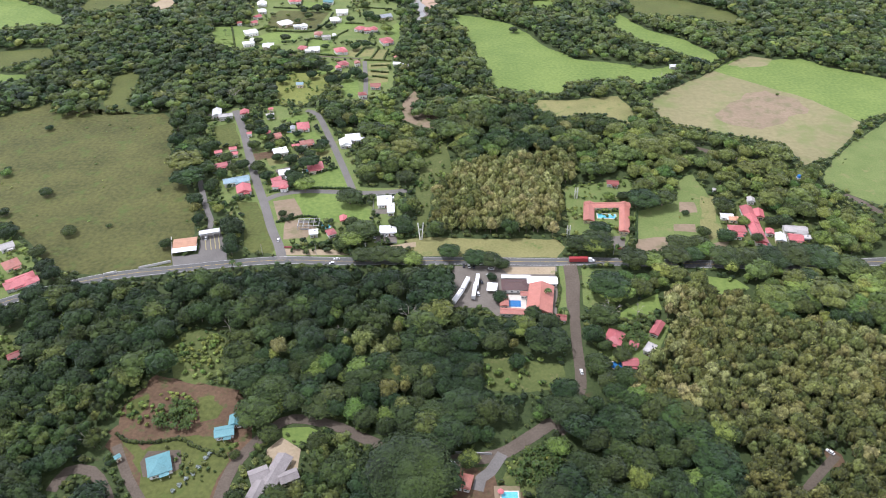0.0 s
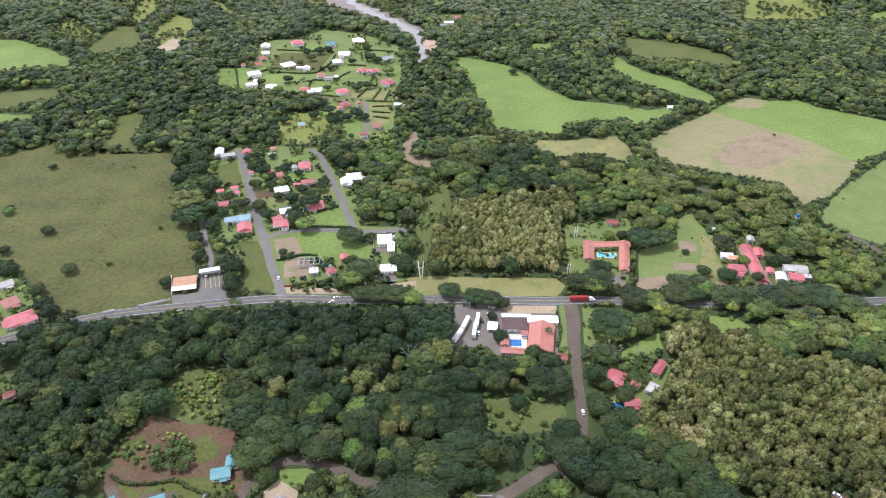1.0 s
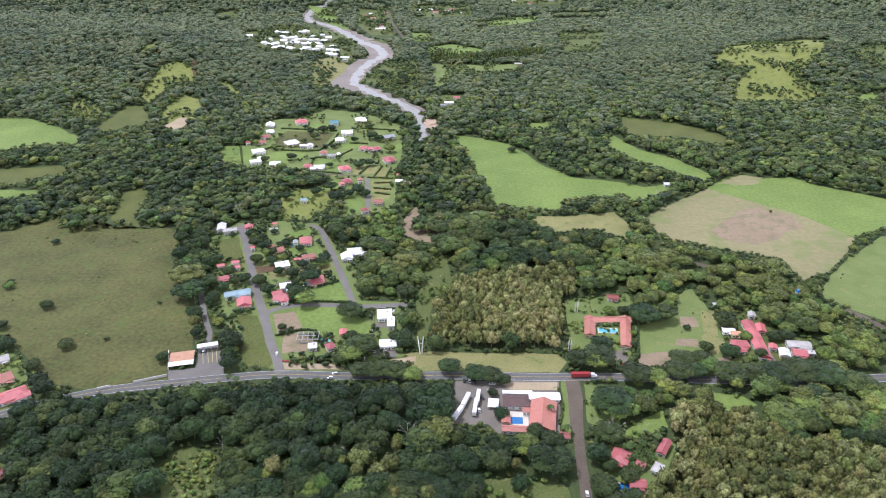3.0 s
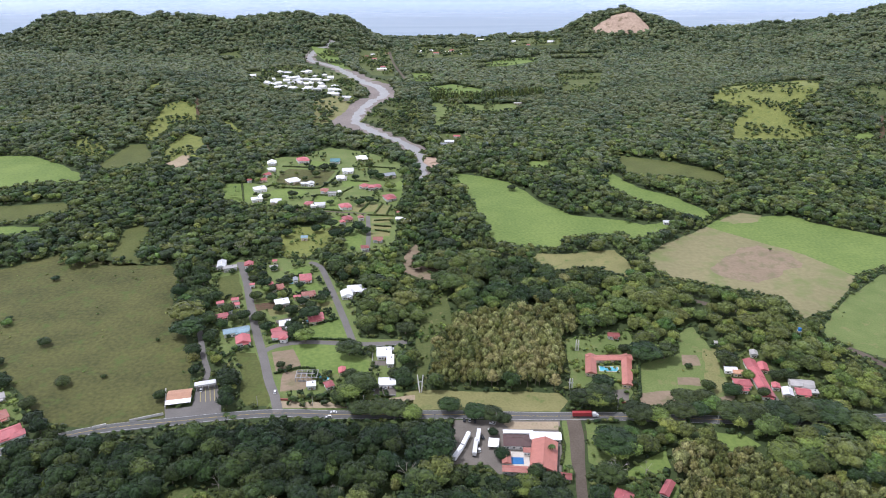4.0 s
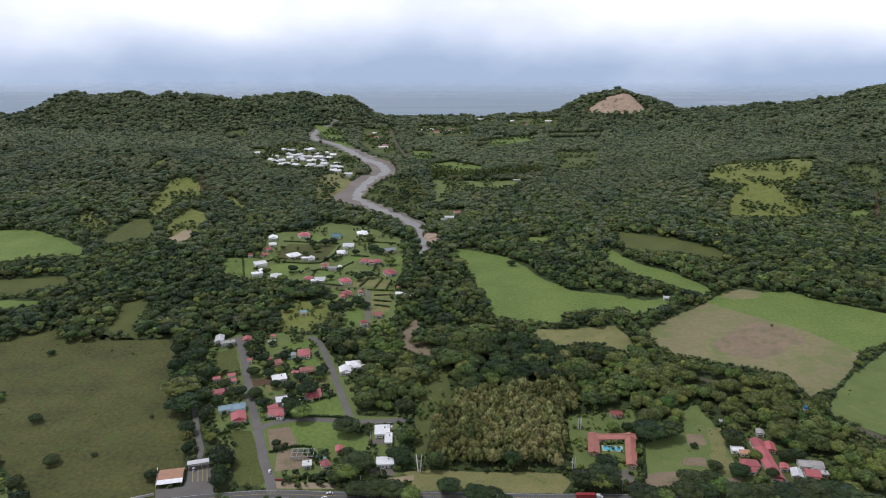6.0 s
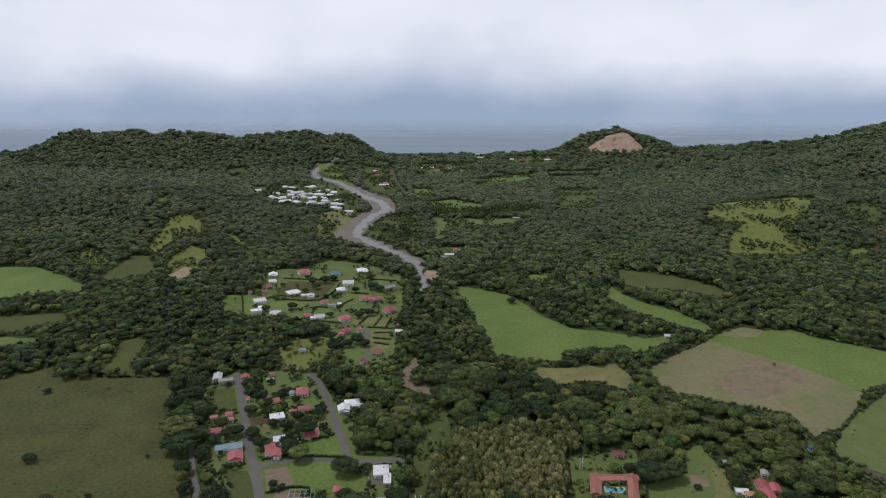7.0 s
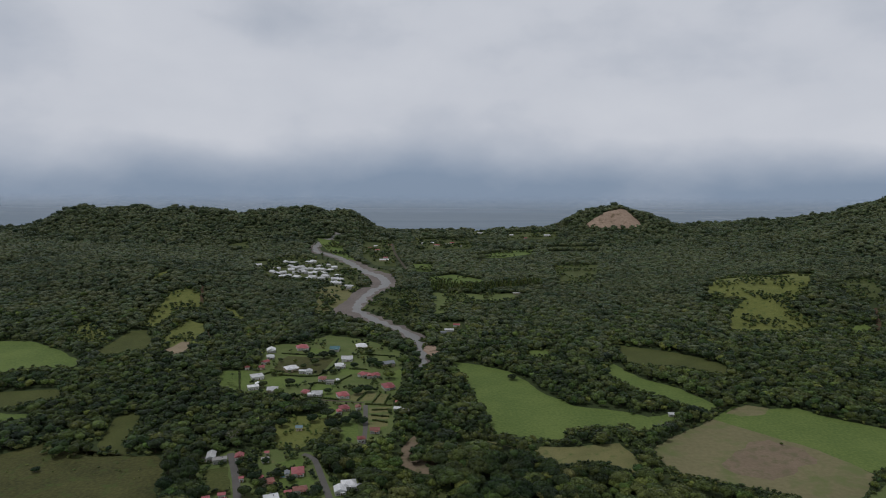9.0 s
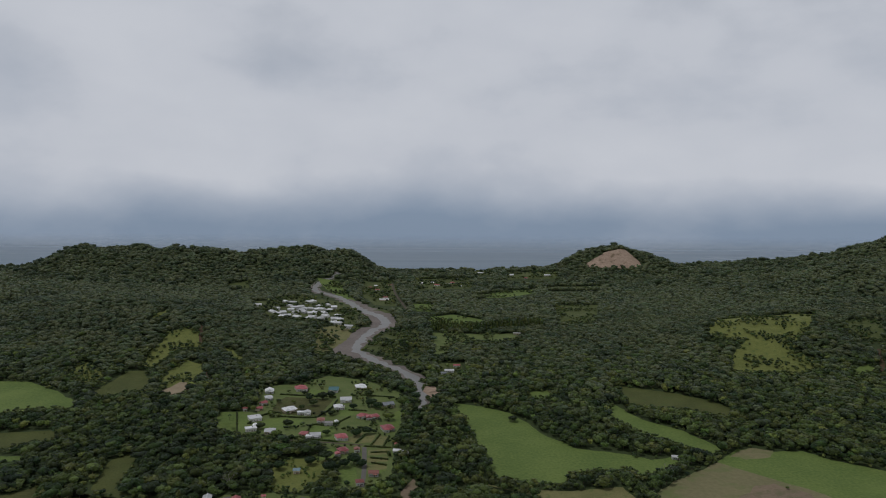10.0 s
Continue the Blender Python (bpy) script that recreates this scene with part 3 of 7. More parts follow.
field("meadow", [(304, 753), (344, 794), (367, 782), (417, 789), (433, 766), (492, 721), (552, 685), (516, 630), (443, 641), (406, 623), (382, 670), (345, 710)], "meadow", "bright green meadow", 3, 0.07)
field("bare_patch", [(326, 772), (359, 797), (383, 789), (371, 767), (339, 760)], "plough", "bare brown corner of the meadow", 5, 0.1)
field("east_pasture", [(434, 624), (507, 617), (452, 464), (361, 461), (342, 475), (317, 507), (344, 544), (376, 576)], "lawn", "rough green pasture beyond the tree row", 3, 0.05)
field("meadow", [(13, 962), (52, 948), (93, 918), (125, 836), (153, 792), (204, 776), (233, 758), (270, 772), (257, 740), (209, 713), (205, 734), (136, 721), (121, 688), (83, 699), (53, 709), (47, 775), (35, 854)], "meadow", "long bright green meadow", 4, 0.05)
field("meadow", [(240, 959), (261, 897), (301, 855), (327, 798), (312, 775), (280, 806), (243, 852), (222, 916)], "meadow", "narrow green meadow strip", 3, 0.05)
field("far_pasture", [(272, 1050), (337, 1021), (376, 987), (400, 945), (385, 910), (327, 938), (261, 958)], "olive", "rough green pasture below the spur", 3, 0.05)
field("mound_grass", [(22, 699), (46, 691), (69, 678), (128, 675), (182, 687), (190, 657), (189, 626), (182, 620), (152, 644), (111, 636), (89, 667)], "dry", "straw-coloured grassy mound", 3, 0.05)
field("upper_village_lawn", [(-300, 904), (-269, 919), (-247, 910), (-262, 962), (-271, 1025), (-252, 1044), (-220, 1053), (-185, 1100), (-119, 1073), (-62, 1007), (-52, 867), (-60, 809), (-54, 760), (-53, 709), (-79, 677), (-89, 680), (-106, 677), (-112, 722), (-112, 760), (-148, 809), (-180, 819), (-247, 830), (-284, 850)], "lawn", "green lawns of the upper villa village", 3, 0.05)
field("rank_field", [(-184, 738), (-166, 754), (-137, 758), (-118, 738), (-124, 708), (-135, 685), (-142, 669), (-168, 668), (-178, 701)], "rank", "yellowing rank grass field", 3, 0.07)
field("lot_lawn", [(-114, 727), (-95, 750), (-89, 700), (-92, 682), (-105, 692)], "meadow", "bright mown lawn of a villa lot", 2, 0.09)
field("dry_lot", [(-117, 810), (-108, 835), (-97, 839), (-103, 803)], "dry", "mown straw-green villa lot between hedges", 1, 0.1)
field("dry_lot", [(-99, 803), (-93, 830), (-82, 831), (-84, 805)], "dry", "mown straw-green villa lot between hedges", 1, 0.1)
field("dry_lot", [(-83, 796), (-79, 828), (-66, 826), (-68, 797)], "dry", "mown straw-green villa lot between hedges", 1, 0.1)
field("dry_lot", [(-86, 781), (-61, 785), (-60, 768), (-84, 765)], "dry", "mown straw-green villa lot between hedges", 1, 0.1)
field("dry_lot", [(-84, 758), (-61, 761), (-61, 748), (-84, 744)], "dry", "mown straw-green villa lot between hedges", 1, 0.1)
field("dry_lot", [(-82, 737), (-61, 743), (-60, 727), (-80, 721)], "dry", "mown straw-green villa lot between hedges", 1, 0.1)
field("lot_lawn", [(-148, 762), (-125, 791), (-121, 758), (-136, 748)], "meadow", "bright mown lawn of a villa lot", 2, 0.09)
field("lot_lawn", [(-82, 733), (-61, 743), (-60, 724), (-76, 708)], "meadow", "bright mown lawn of a villa lot", 2, 0.09)
field("lot_lawn", [(-299, 915), (-265, 918), (-257, 841), (-276, 840)], "meadow", "bright mown lawn of a villa lot", 2, 0.09)
field("dry_lot", [(-234, 961), (-226, 984), (-156, 973), (-164, 905), (-184, 903), (-216, 908), (-230, 917)], "pasture", "olive green unmown villa lot", 1, 0.08)
field("lot_lawn", [(-205, 1026), (-171, 1019), (-172, 989), (-197, 995)], "meadow", "bright mown lawn of a villa lot", 1, 0.09)
field("lot_lawn", [(-236, 877), (-217, 895), (-181, 883), (-186, 854), (-223, 841)], "meadow", "bright mown lawn of a villa lot", 1, 0.09)
field("lot_lawn", [(-296, 895), (-266, 907), (-244, 900), (-250, 867), (-249, 841), (-283, 854)], "meadow", "bright mown lawn of a villa lot", 1, 0.09)
field("lot_lawn", [(-73, 905), (-57, 930), (-54, 871), (-62, 854)], "meadow", "bright mown lawn of a villa lot", 1, 0.09)
field("lot_lawn", [(-169, 850), (-164, 863), (-137, 861), (-128, 815), (-147, 812)], "meadow", "bright mown lawn of a villa lot", 1, 0.09)
field("lot_lawn", [(-141, 945), (-107, 922), (-122, 900), (-138, 900)], "meadow", "bright mown lawn of a villa lot", 1, 0.09)
field("west_meadow", [(-890, 1021), (-685, 1047), (-632, 1046), (-577, 1011), (-512, 952), (-506, 922), (-562, 926), (-590, 896), (-732, 832)], "meadow", "bright green meadow below the hills", 3, 0.05)
field("west_strip", [(-687, 829), (-546, 827), (-476, 841), (-464, 809), (-485, 793), (-514, 775), (-632, 759)], "olive", "narrow pasture strip", 3, 0.05)
field("west_strip", [(-502, 757), (-461, 753), (-458, 737), (-486, 731), (-547, 731), (-562, 751)], "meadow", "narrow green strip between woods", 3, 0.05)
field("west_glade", [(-350, 669), (-366, 747), (-350, 770), (-338, 743), (-328, 672), (-305, 659), (-310, 651)], "olive", "narrow grassy glade", 3, 0.05)
field("hill_pasture", [(-511, 969), (-513, 1040), (-509, 1108), (-485, 1112), (-453, 1054), (-446, 1012)], "olive", "sloping pasture at the hill foot", 3, 0.05)
field("hill_spur", [(-585, 1060), (-604, 1135), (-594, 1147), (-540, 1094), (-528, 1046)], "rank", "grassy hill spur with rank yellow-green growth", 6, 0.05)
field("hill_spur", [(-502, 1138), (-516, 1213), (-520, 1318), (-502, 1343), (-470, 1327), (-447, 1252), (-471, 1246), (-480, 1190), (-482, 1131)], "rank", "grassy hill spur with rank yellow-green growth", 6, 0.05)
field("hill_spur", [(-435, 1033), (-445, 1121), (-438, 1178), (-408, 1160), (-389, 1100), (-393, 1055), (-418, 1021)], "rank", "grassy hill spur with rank yellow-green growth", 6, 0.05)
field("hill_spur", [(-584, 1352), (-589, 1421), (-584, 1462), (-569, 1407)], "rank", "grassy hill spur with rank yellow-green growth", 6, 0.05)
field("hill_spur", [(-406, 1262), (-380, 1245), (-350, 1204), (-353, 1189), (-390, 1233)], "rank", "grassy hill spur with rank yellow-green growth", 6, 0.05)
field("hill_slope", [(504, 1334), (639, 1538), (725, 1480), (809, 1495), (717, 1347), (619, 1230), (640, 1181), (601, 1126), (477, 1133), (511, 1215), (565, 1274), (530, 1300)], "rank", "broad yellow-green slope of the spur", 9, 0.05)
field("hill_clearing_far", [(794, 1387), (861, 1426), (898, 1413), (822, 1281), (784, 1306)], "scrub", "rough clearing on the eastern hill", 7, 0.05)
field("hill_clearing_far", [(678, 1141), (715, 1157), (717, 1134), (677, 1113)], "meadow", "small green clearing on the eastern hill", 4, 0.05)
field("hill_clearing_far", [(-650, 2087), (-598, 2113), (-573, 2041), (-630, 2035)], "scrub", "grassy clearing in the headland woods", 4, 0.05)
field("landslip", [(-491, 1385), (-476, 1363), (-447, 1276), (-445, 1253), (-468, 1315)], "soil", "narrow red landslip scar", 3, 0.1)
field("landslip", [(-386, 1113), (-366, 1091), (-370, 1064)], "soil", "narrow red landslip scar", 2, 0.1)
field("landslip", [(779, 1237), (786, 1238), (736, 1140), (714, 1118)], "soil", "narrow red landslip scar", 3, 0.1)
field("sand_pit", [(-417, 1000), (-405, 1055), (-393, 1055), (-378, 1022), (-389, 981)], "sandy", "small sandy pit", 3, 0.1)
field("far_meadow", [(-39, 1622), (21, 1658), (100, 1587), (69, 1527), (-24, 1509)], "meadow", "far bright green meadow", 3, 0.05)
field("far_meadow", [(-85, 1811), (-40, 1811), (-17, 1761), (-33, 1696), (-68, 1703)], "meadow", "far bright green meadow", 3, 0.05)
field("far_meadow", [(64, 1952), (137, 2003), (198, 2056), (279, 2085), (257, 2000), (163, 1921), (101, 1921)], "meadow", "far bright green meadow", 3, 0.05)
field("far_meadow", [(316, 2135), (486, 2133), (469, 2072), (316, 2073)], "olive", "far green pasture", 3, 0.05)
field("far_meadow", [(-23, 1443), (77, 1432), (142, 1442), (185, 1408), (107, 1366), (17, 1357), (1, 1253), (-16, 1210)], "lawn", "far grassy paddock before a planted row", 3, 0.05)
field("far_meadow", [(124, 1015), (168, 1031), (160, 995), (129, 983)], "meadow", "small green field among the woods", 3, 0.05)
field("river_flat", [(-159, 1345), (-96, 1388), (-52, 1426), (-38, 1253), (-49, 1210), (-97, 1244), (-141, 1275)], "scrub", "scrubby river flat", 4, 0.05)
field("glade", [(21, 303), (69, 298), (70, 286), (64, 276), (36, 274), (18, 281)], "scrub", "rank grassy glade in the forest", 3, 0.05)
field("car_clearing", [(197, 233), (202, 235), (206, 230), (205, 222), (198, 220), (197, 227)], "soil", "small bare earth clearing with a parked car", 1, 0.09)
field("street_lot", [(-223, 620), (-204, 628), (-184, 572), (-200, 584), (-206, 571)], "olive", "grassy unbuilt lot beside the village street", 2, 0.08)
field("far_clearing", [(288, 1799), (406, 1798), (341, 1561), (267, 1578)], "scrub", "far thin-wooded clearing", 3, 0.05)
field("river_flat", [(-142, 1323), (-114, 1459), (-54, 1480), (-39, 1302), (-39, 1184), (-96, 1232)], "scrub", "scrubby river flat", 4, 0.05)
field("river_flat", [(-395, 2152), (-320, 2117), (-212, 1784), (-291, 1922), (-352, 2048)], "meadow", "green bank of the river", 4, 0.05)
field("river_flat", [(-218, 1783), (-132, 1702), (-121, 1625), (-172, 1684)], "scrub", "scrubby river flat", 4, 0.05)
field("dry_flat", [(-275, 1458), (-230, 1510), (-193, 1496), (-191, 1370), (-216, 1244), (-243, 1260), (-251, 1364)], "dry", "dry grassy flat beside the river", 4, 0.05)
field("white_village_ground", [(-469, 1718), (-443, 1898), (-348, 1888), (-257, 1817), (-198, 1666), (-195, 1508), (-245, 1526), (-314, 1560), (-389, 1542)], "scrub", "thin grass between the white houses", 3, 0.05)
field("near_soil", [(-181, 238), (-179, 252), (-181, 265), (-174, 278), (-171, 288), (-151, 287), (-119, 278), (-118, 261), (-107, 258), (-102, 240), (-112, 224), (-114, 200), (-150, 200), (-158, 217), (-174, 235)], "soil", "bare red-brown soil of a hillside yard", 3, 0.05)
field("near_lawn", [(-162, 229), (-159, 235), (-148, 246), (-134, 247), (-116, 239), (-112, 229), (-116, 218), (-116, 200), (-147, 200), (-155, 221)], "olive", "green garden lawn round a teal-roofed house", 2, 0.09)
field("yard_grass", [(-140, 268), (-131, 269), (-123, 264), (-125, 257), (-134, 255)], "olive", "rough grass patch in the red-soil yard", 1.5, 0.1)
field("yard_grass", [(-137, 244), (-125, 245), (-108, 239), (-113, 234), (-132, 236)], "olive", "rough grass strip below the sheds", 1.5, 0.1)
field("yard_grass", [(-178, 248), (-172, 249), (-162, 239), (-158, 235), (-161, 231), (-171, 239)], "olive", "rough grass strip beside the drive", 1.5, 0.1)
field("yard_grass", [(-179, 269), (-169, 275), (-165, 267), (-170, 256), (-176, 257)], "olive", "weedy patch of the red-soil yard", 2, 0.1)
field("house_apron", [(-156, 235), (-139, 235), (-135, 225), (-140, 220), (-153, 219), (-158, 228)], "track", "trodden earth round the teal-roofed house", 1.5, 0.13)
field("glade", [(97, 390), (105, 391), (102, 365), (115, 366), (112, 346), (101, 343), (92, 351)], "lawn", "lawn with round trees beside the side road", 1, 0.05)
field("near_lawn", [(-140, 272), (-132, 274), (-129, 259), (-134, 257)], "olive", "small green lawn patch in the yard", 2, 0.09)
field("near_lawn", [(-88, 249), (-74, 251), (-69, 249), (-75, 238), (-86, 240)], "meadow", "small bright garden lawn", 2, 0.09)
field("house_yard", [(-94, 235), (-87, 243), (-76, 236), (-75, 224), (-88, 221)], "sandy", "sandy forecourt of the shingled house", 1, 0.12)
field("glade", [(109, 339), (129, 353), (144, 362), (142, 346), (121, 336)], "meadow", "green glade behind the side road", 2, 0.05)
field("glade", [(182, 380), (200, 377), (208, 367), (190, 359), (179, 365)], "meadow", "green glade beside the plantation", 2, 0.05)
field("glade", [(82, 394), (88, 394), (79, 334), (74, 340)], "lawn", "lawn strip beside the side road", 1, 0.05)
field("hill_clearing", [(-169, 313), (-164, 326), (-153, 330), (-136, 321), (-131, 306), (-135, 289), (-142, 278), (-158, 288), (-164, 301)], "scrub", "rank green clearing in the forest", 3, 0.05)
field("parking_yard", [(6, 394), (80, 393), (79, 375), (73, 340), (34, 340), (28, 349), (5, 349)], "yard", "gravel lorry park of a roadside restaurant", 1, 0.1)
field("station_yard", [(-197, 407), (-179, 410), (-184, 439), (-171, 443), (-158, 410), (-154, 397), (-176, 390), (-191, 392)], "street", "paved yard of a roadside station", 0.5, 0.12)
field("west_yard", [(-369, 434), (-321, 430), (-301, 412), (-281, 379), (-284, 363), (-319, 344)], "lawn", "garden ground round red-roofed houses", 2, 0.05)
field("west_yard", [(-302, 327), (-265, 324), (-256, 309), (-286, 297)], "scrub", "small yard in the trees", 2, 0.05)
field("east_houses_yard", [(96, 329), (113, 331), (122, 318), (137, 334), (143, 331), (131, 308), (115, 294), (99, 289), (96, 299)], "lawn", "garden ground round red-roofed houses", 1, 0.05)
field("pool_yard", [(4, 223), (24, 224), (26, 213), (40, 214), (40, 200), (3, 200)], "soil", "earthy yard in front of a red-roofed house", 2, 0.05)
field("shore_town_ground", [(-257, 2170), (-175, 2261), (-142, 2097), (-123, 1770), (-177, 1785), (-232, 1956)], "scrub", "grassy ground between far houses", 4, 0.05)
field("shore_town_ground", [(-100, 2313), (86, 2340), (88, 2107), (-76, 2066)], "scrub", "grassy ground between far houses", 4, 0.05)
field("shore_town_ground", [(222, 2486), (385, 2363), (369, 2262), (205, 2280)], "scrub", "grassy ground between far houses", 4, 0.05)
field("shore_town_ground", [(111, 2584), (177, 2566), (166, 2394), (103, 2396)], "scrub", "grassy ground between far houses", 4, 0.05)
field("shore_town_ground", [(-9, 1185), (33, 1194), (31, 1111), (-8, 1103)], "scrub", "grassy ground between far houses", 4, 0.05)
field("shore_town_ground", [(-494, 1789), (-468, 1826), (-434, 1691), (-459, 1659)], "scrub", "grassy ground between far houses", 4, 0.05)
field("banana_patch", [(28, 216), (33, 227), (45, 233), (60, 233), (61, 216), (48, 206), (33, 210)], "scrub", "rank ground under banana plants", 2, 0.08)
field("clearing_thicket", [(-166, 308), (-162, 323), (-152, 328), (-137, 319), (-132, 305), (-137, 291), (-144, 281), (-157, 288)], "scrub", "rank green thicket ground", 2, 0.08)
field("hotel_drive", [(122, 428), (137, 431), (133, 416), (118, 415)], "yard", "gravel forecourt of the hotel", 1, 0.1)
field("banana_patch", [(-163, 279), (-144, 280), (-136, 257), (-140, 249), (-160, 251), (-164, 266)], "soil", "soil under banana plants", 2, 0.08)
field("sandy_forecourt", [(39, 392), (79, 392), (78, 383), (61, 384), (45, 384)], "sandy", "pale sandy forecourt beside the highway", 1, 0.13)
field("paved_yard", [(-55, 469), (-43, 469), (-42, 462), (-54, 462)], "yard", "grey paved house yard", 0.5, 0.12)
field("paved_yard", [(-51, 432), (-35, 433), (-35, 422), (-50, 422)], "yard", "grey paved house yard", 0.5, 0.12)
field("paved_yard", [(-147, 533), (-133, 540), (-128, 528), (-139, 522)], "yard", "grey paved house yard", 0.5, 0.12)
field("paved_yard", [(-187, 517), (-169, 526), (-164, 511), (-183, 507)], "yard", "grey paved house yard", 0.5, 0.12)
field("paved_yard", [(-236, 648), (-213, 650), (-208, 634), (-230, 631)], "yard", "grey paved house yard", 0.5, 0.12)
field("paved_yard", [(-123, 452), (-112, 455), (-97, 444), (-103, 429), (-120, 428)], "soil_pale", "rubble-strewn building yard", 2, 0.12)
field("river_sand", [(-30, 703), (-24, 685), (-36, 646), (-25, 632), (4, 621), (6, 609), (-22, 616), (-41, 632), (-41, 670)], "soil_pale", "sandy bank of the stream", 1, 0.08)
field("river_cut", [(-28, 1043), (-12, 1044), (-5, 1013), (-18, 985), (-30, 990)], "cut", "ochre cut bank above the river", 2, 0.12)
field("quarry_scar", [(476, 2350), (507, 2376), (531, 2379), (556, 2408), (595, 2407), (631, 2413), (644, 2386), (654, 2377), (667, 2324), (594, 2318), (538, 2323)], "cut", "pale ochre quarry face on a wooded knoll", 9, 0.3, hideable=True)

# ---- roads and river ----
ribbon("highway", [(-371, 323), (-313, 346), (-278, 366), (-235, 384)], 9.5, "asphalt", "grey asphalt highway under roadside trees", hideable=True)
ribbon("highway", [(-235, 384), (-179, 394), (-155, 398), (-116, 402), (-67, 400), (6, 400), (66, 398), (111, 398)], 9.5, "asphalt", "grey asphalt highway with two lanes")
ribbon("highway", [(111, 398), (186, 394), (245, 392), (314, 396), (453, 404)], 9.5, "asphalt", "grey asphalt highway under roadside trees", hideable=True)
ribbon("village_street", [(-116, 403), (-123, 423), (-131, 441), (-144, 477), (-158, 513), (-174, 558), (-192, 611), (-210, 656)], 7, "street", "grey paved village street", lift=0.15)
ribbon("village_street", [(-147, 480), (-137, 491), (-115, 497), (-82, 495), (-58, 494), (-30, 497)], 6, "street", "grey paved village street", lift=0.156)
ribbon("village_street", [(-74, 495), (-89, 542), (-108, 598), (-125, 644), (-138, 655)], 6, "street", "grey paved village street", lift=0.163)
ribbon("farm_lane", [(240, 450), (239, 435), (239, 420), (239, 412)], 4, "street", "grey lane between the farm sheds", lift=0.16)
ribbon("station_lane", [(-169, 407), (-179, 432), (-180, 451), (-189, 471), (-200, 498), (-211, 526)], 4.5, "street", "narrow farm lane behind the station", lift=0.15)
ribbon("side_road", [(91, 397), (90, 375), (86, 351), (82, 319), (80, 290), (78, 277)], 6.5, "track", "brown-grey side road through the forest", lift=0.15)
ribbon("side_road", [(78, 277), (73, 267), (66, 258), (59, 253)], 6.5, "track", "shaded bend of the side road under trees", clear=False, lift=0.156)
ribbon("side_road", [(59, 253), (43, 241), (27, 231), (4, 228)], 7.5, "track", "brown-grey side road through the forest", lift=0.15)
ribbon("side_road", [(4, 228), (-14, 232), (-32, 237)], 6.5, "track", "shaded stretch of the side road under trees", clear=False, lift=0.156)
ribbon("side_road", [(-32, 237), (-44, 243), (-57, 250), (-77, 256), (-89, 254), (-100, 241), (-109, 224), (-111, 208), (-110, 192)], 6.5, "track", "brown-grey side road through the forest", lift=0.15)
CLEAR.append((np.array([(91, 397), (88, 375), (85, 351), (81, 319), (79, 290), (77, 277), (79, 290), (81, 319), (85, 351), (88, 375)], float), 9.0))
ribbon("median_road", [(87, 394), (86, 375), (83, 348), (85, 337)], 5, "track", "second lane of the side road", lift=0.162)
ribbon("near_lane", [(-158, 192), (-169, 211), (-181, 223), (-193, 223), (-196, 211)], 6, "track", "curving lane in the forest", lift=0.14)
ribbon("near_lane", [(-174, 239), (-160, 218), (-149, 205)], 5, "track", "drive to a teal-roofed house", lift=0.148)
ribbon("yard_lane", [(-171, 287), (-145, 279), (-125, 274), (-118, 261), (-125, 251), (-148, 246), (-169, 244), (-180, 250)], 6, "soil", "red earth track across the yard", lift=0.13)
ribbon("upper_street", [(-81, 680), (-84, 726), (-91, 790)], 5, "street", "narrow street of the upper village", lift=0.13)
ribbon("upper_lane", [(-94, 797), (-124, 802), (-156, 808), (-192, 813)], 3.5, "track", "narrow lane behind the villas", lift=0.145)
ribbon("forest_lane", [(175, 206), (185, 215), (197, 225), (203, 230)], 4.5, "track", "narrow earth lane through the plantation")
ribbon("gravel_drive", [(65, 245), (59, 252), (53, 254)], 5, "track", "short drive", lift=0.168)
ribbon("pool_drive", [(30, 232), (23, 221), (18, 217), (16, 210)], 6, "street", "pale concrete drive", lift=0.162)
ribbon("shore_road", [(-30, 1234), (-38, 1433), (-88, 1705)], 6, "track", "straight far road under a tree line", clear=False)
ribbon("shore_road", [(-88, 1705), (-138, 1984), (-164, 2206)], 6, "track", "straight far road to the shore")
ribbon("east_road", [(207, 593), (218, 577), (240, 562), (261, 549)], 7, "track", "pale track at the wood edge")
ribbon("east_road", [(327, 486), (336, 474), (343, 456)], 7, "track", "pale track at the wood edge")
ribbon("river_bed", [(-329, 2183), (-377, 2096), (-370, 2009), (-290, 1912), (-215, 1748), (-158, 1646), (-130, 1534), (-155, 1451), (-174, 1361), (-175, 1283), (-141, 1223), (-92, 1171), (-49, 1099), (-34, 1025), (-28, 937)], [24, 30, 30, 34, 50, 60, 62, 60, 54, 58, 56, 40, 26, 16, 10], "gravel", "broad gravel river bed", category='river', lift=0.1, wander=14)
ribbon("river_water", [(-329, 2183), (-377, 2096), (-370, 2009), (-290, 1912), (-204, 1714), (-150, 1624), (-127, 1534), (-150, 1457), (-163, 1362), (-162, 1284), (-130, 1215), (-81, 1152), (-44, 1082), (-34, 1025), (-28, 937)], [14, 16, 16, 18, 22, 24, 24, 22, 18, 16, 16, 16, 14, 10, 6], "stream", "shallow silvery river water", category='river', lift=0.22, wander=8, clear=False)
HIGHWAY = [(-371, 323), (-313, 346), (-278, 366), (-235, 384), (-179, 394), (-155, 398), (-116, 402), (-67, 400), (6, 400), (66, 398), (111, 398), (186, 394), (245, 392), (314, 396), (453, 404)]
for shift, paint, what in ((-4.1, "line", "white edge line"), (4.1, "line", "white edge line"), (0.0, "yellow_line", "yellow centre line")):
    ribbon("road_line", HIGHWAY, 0.22, paint, what + " of the highway", lift=0.17, side=shift, clear=False, category="road line")

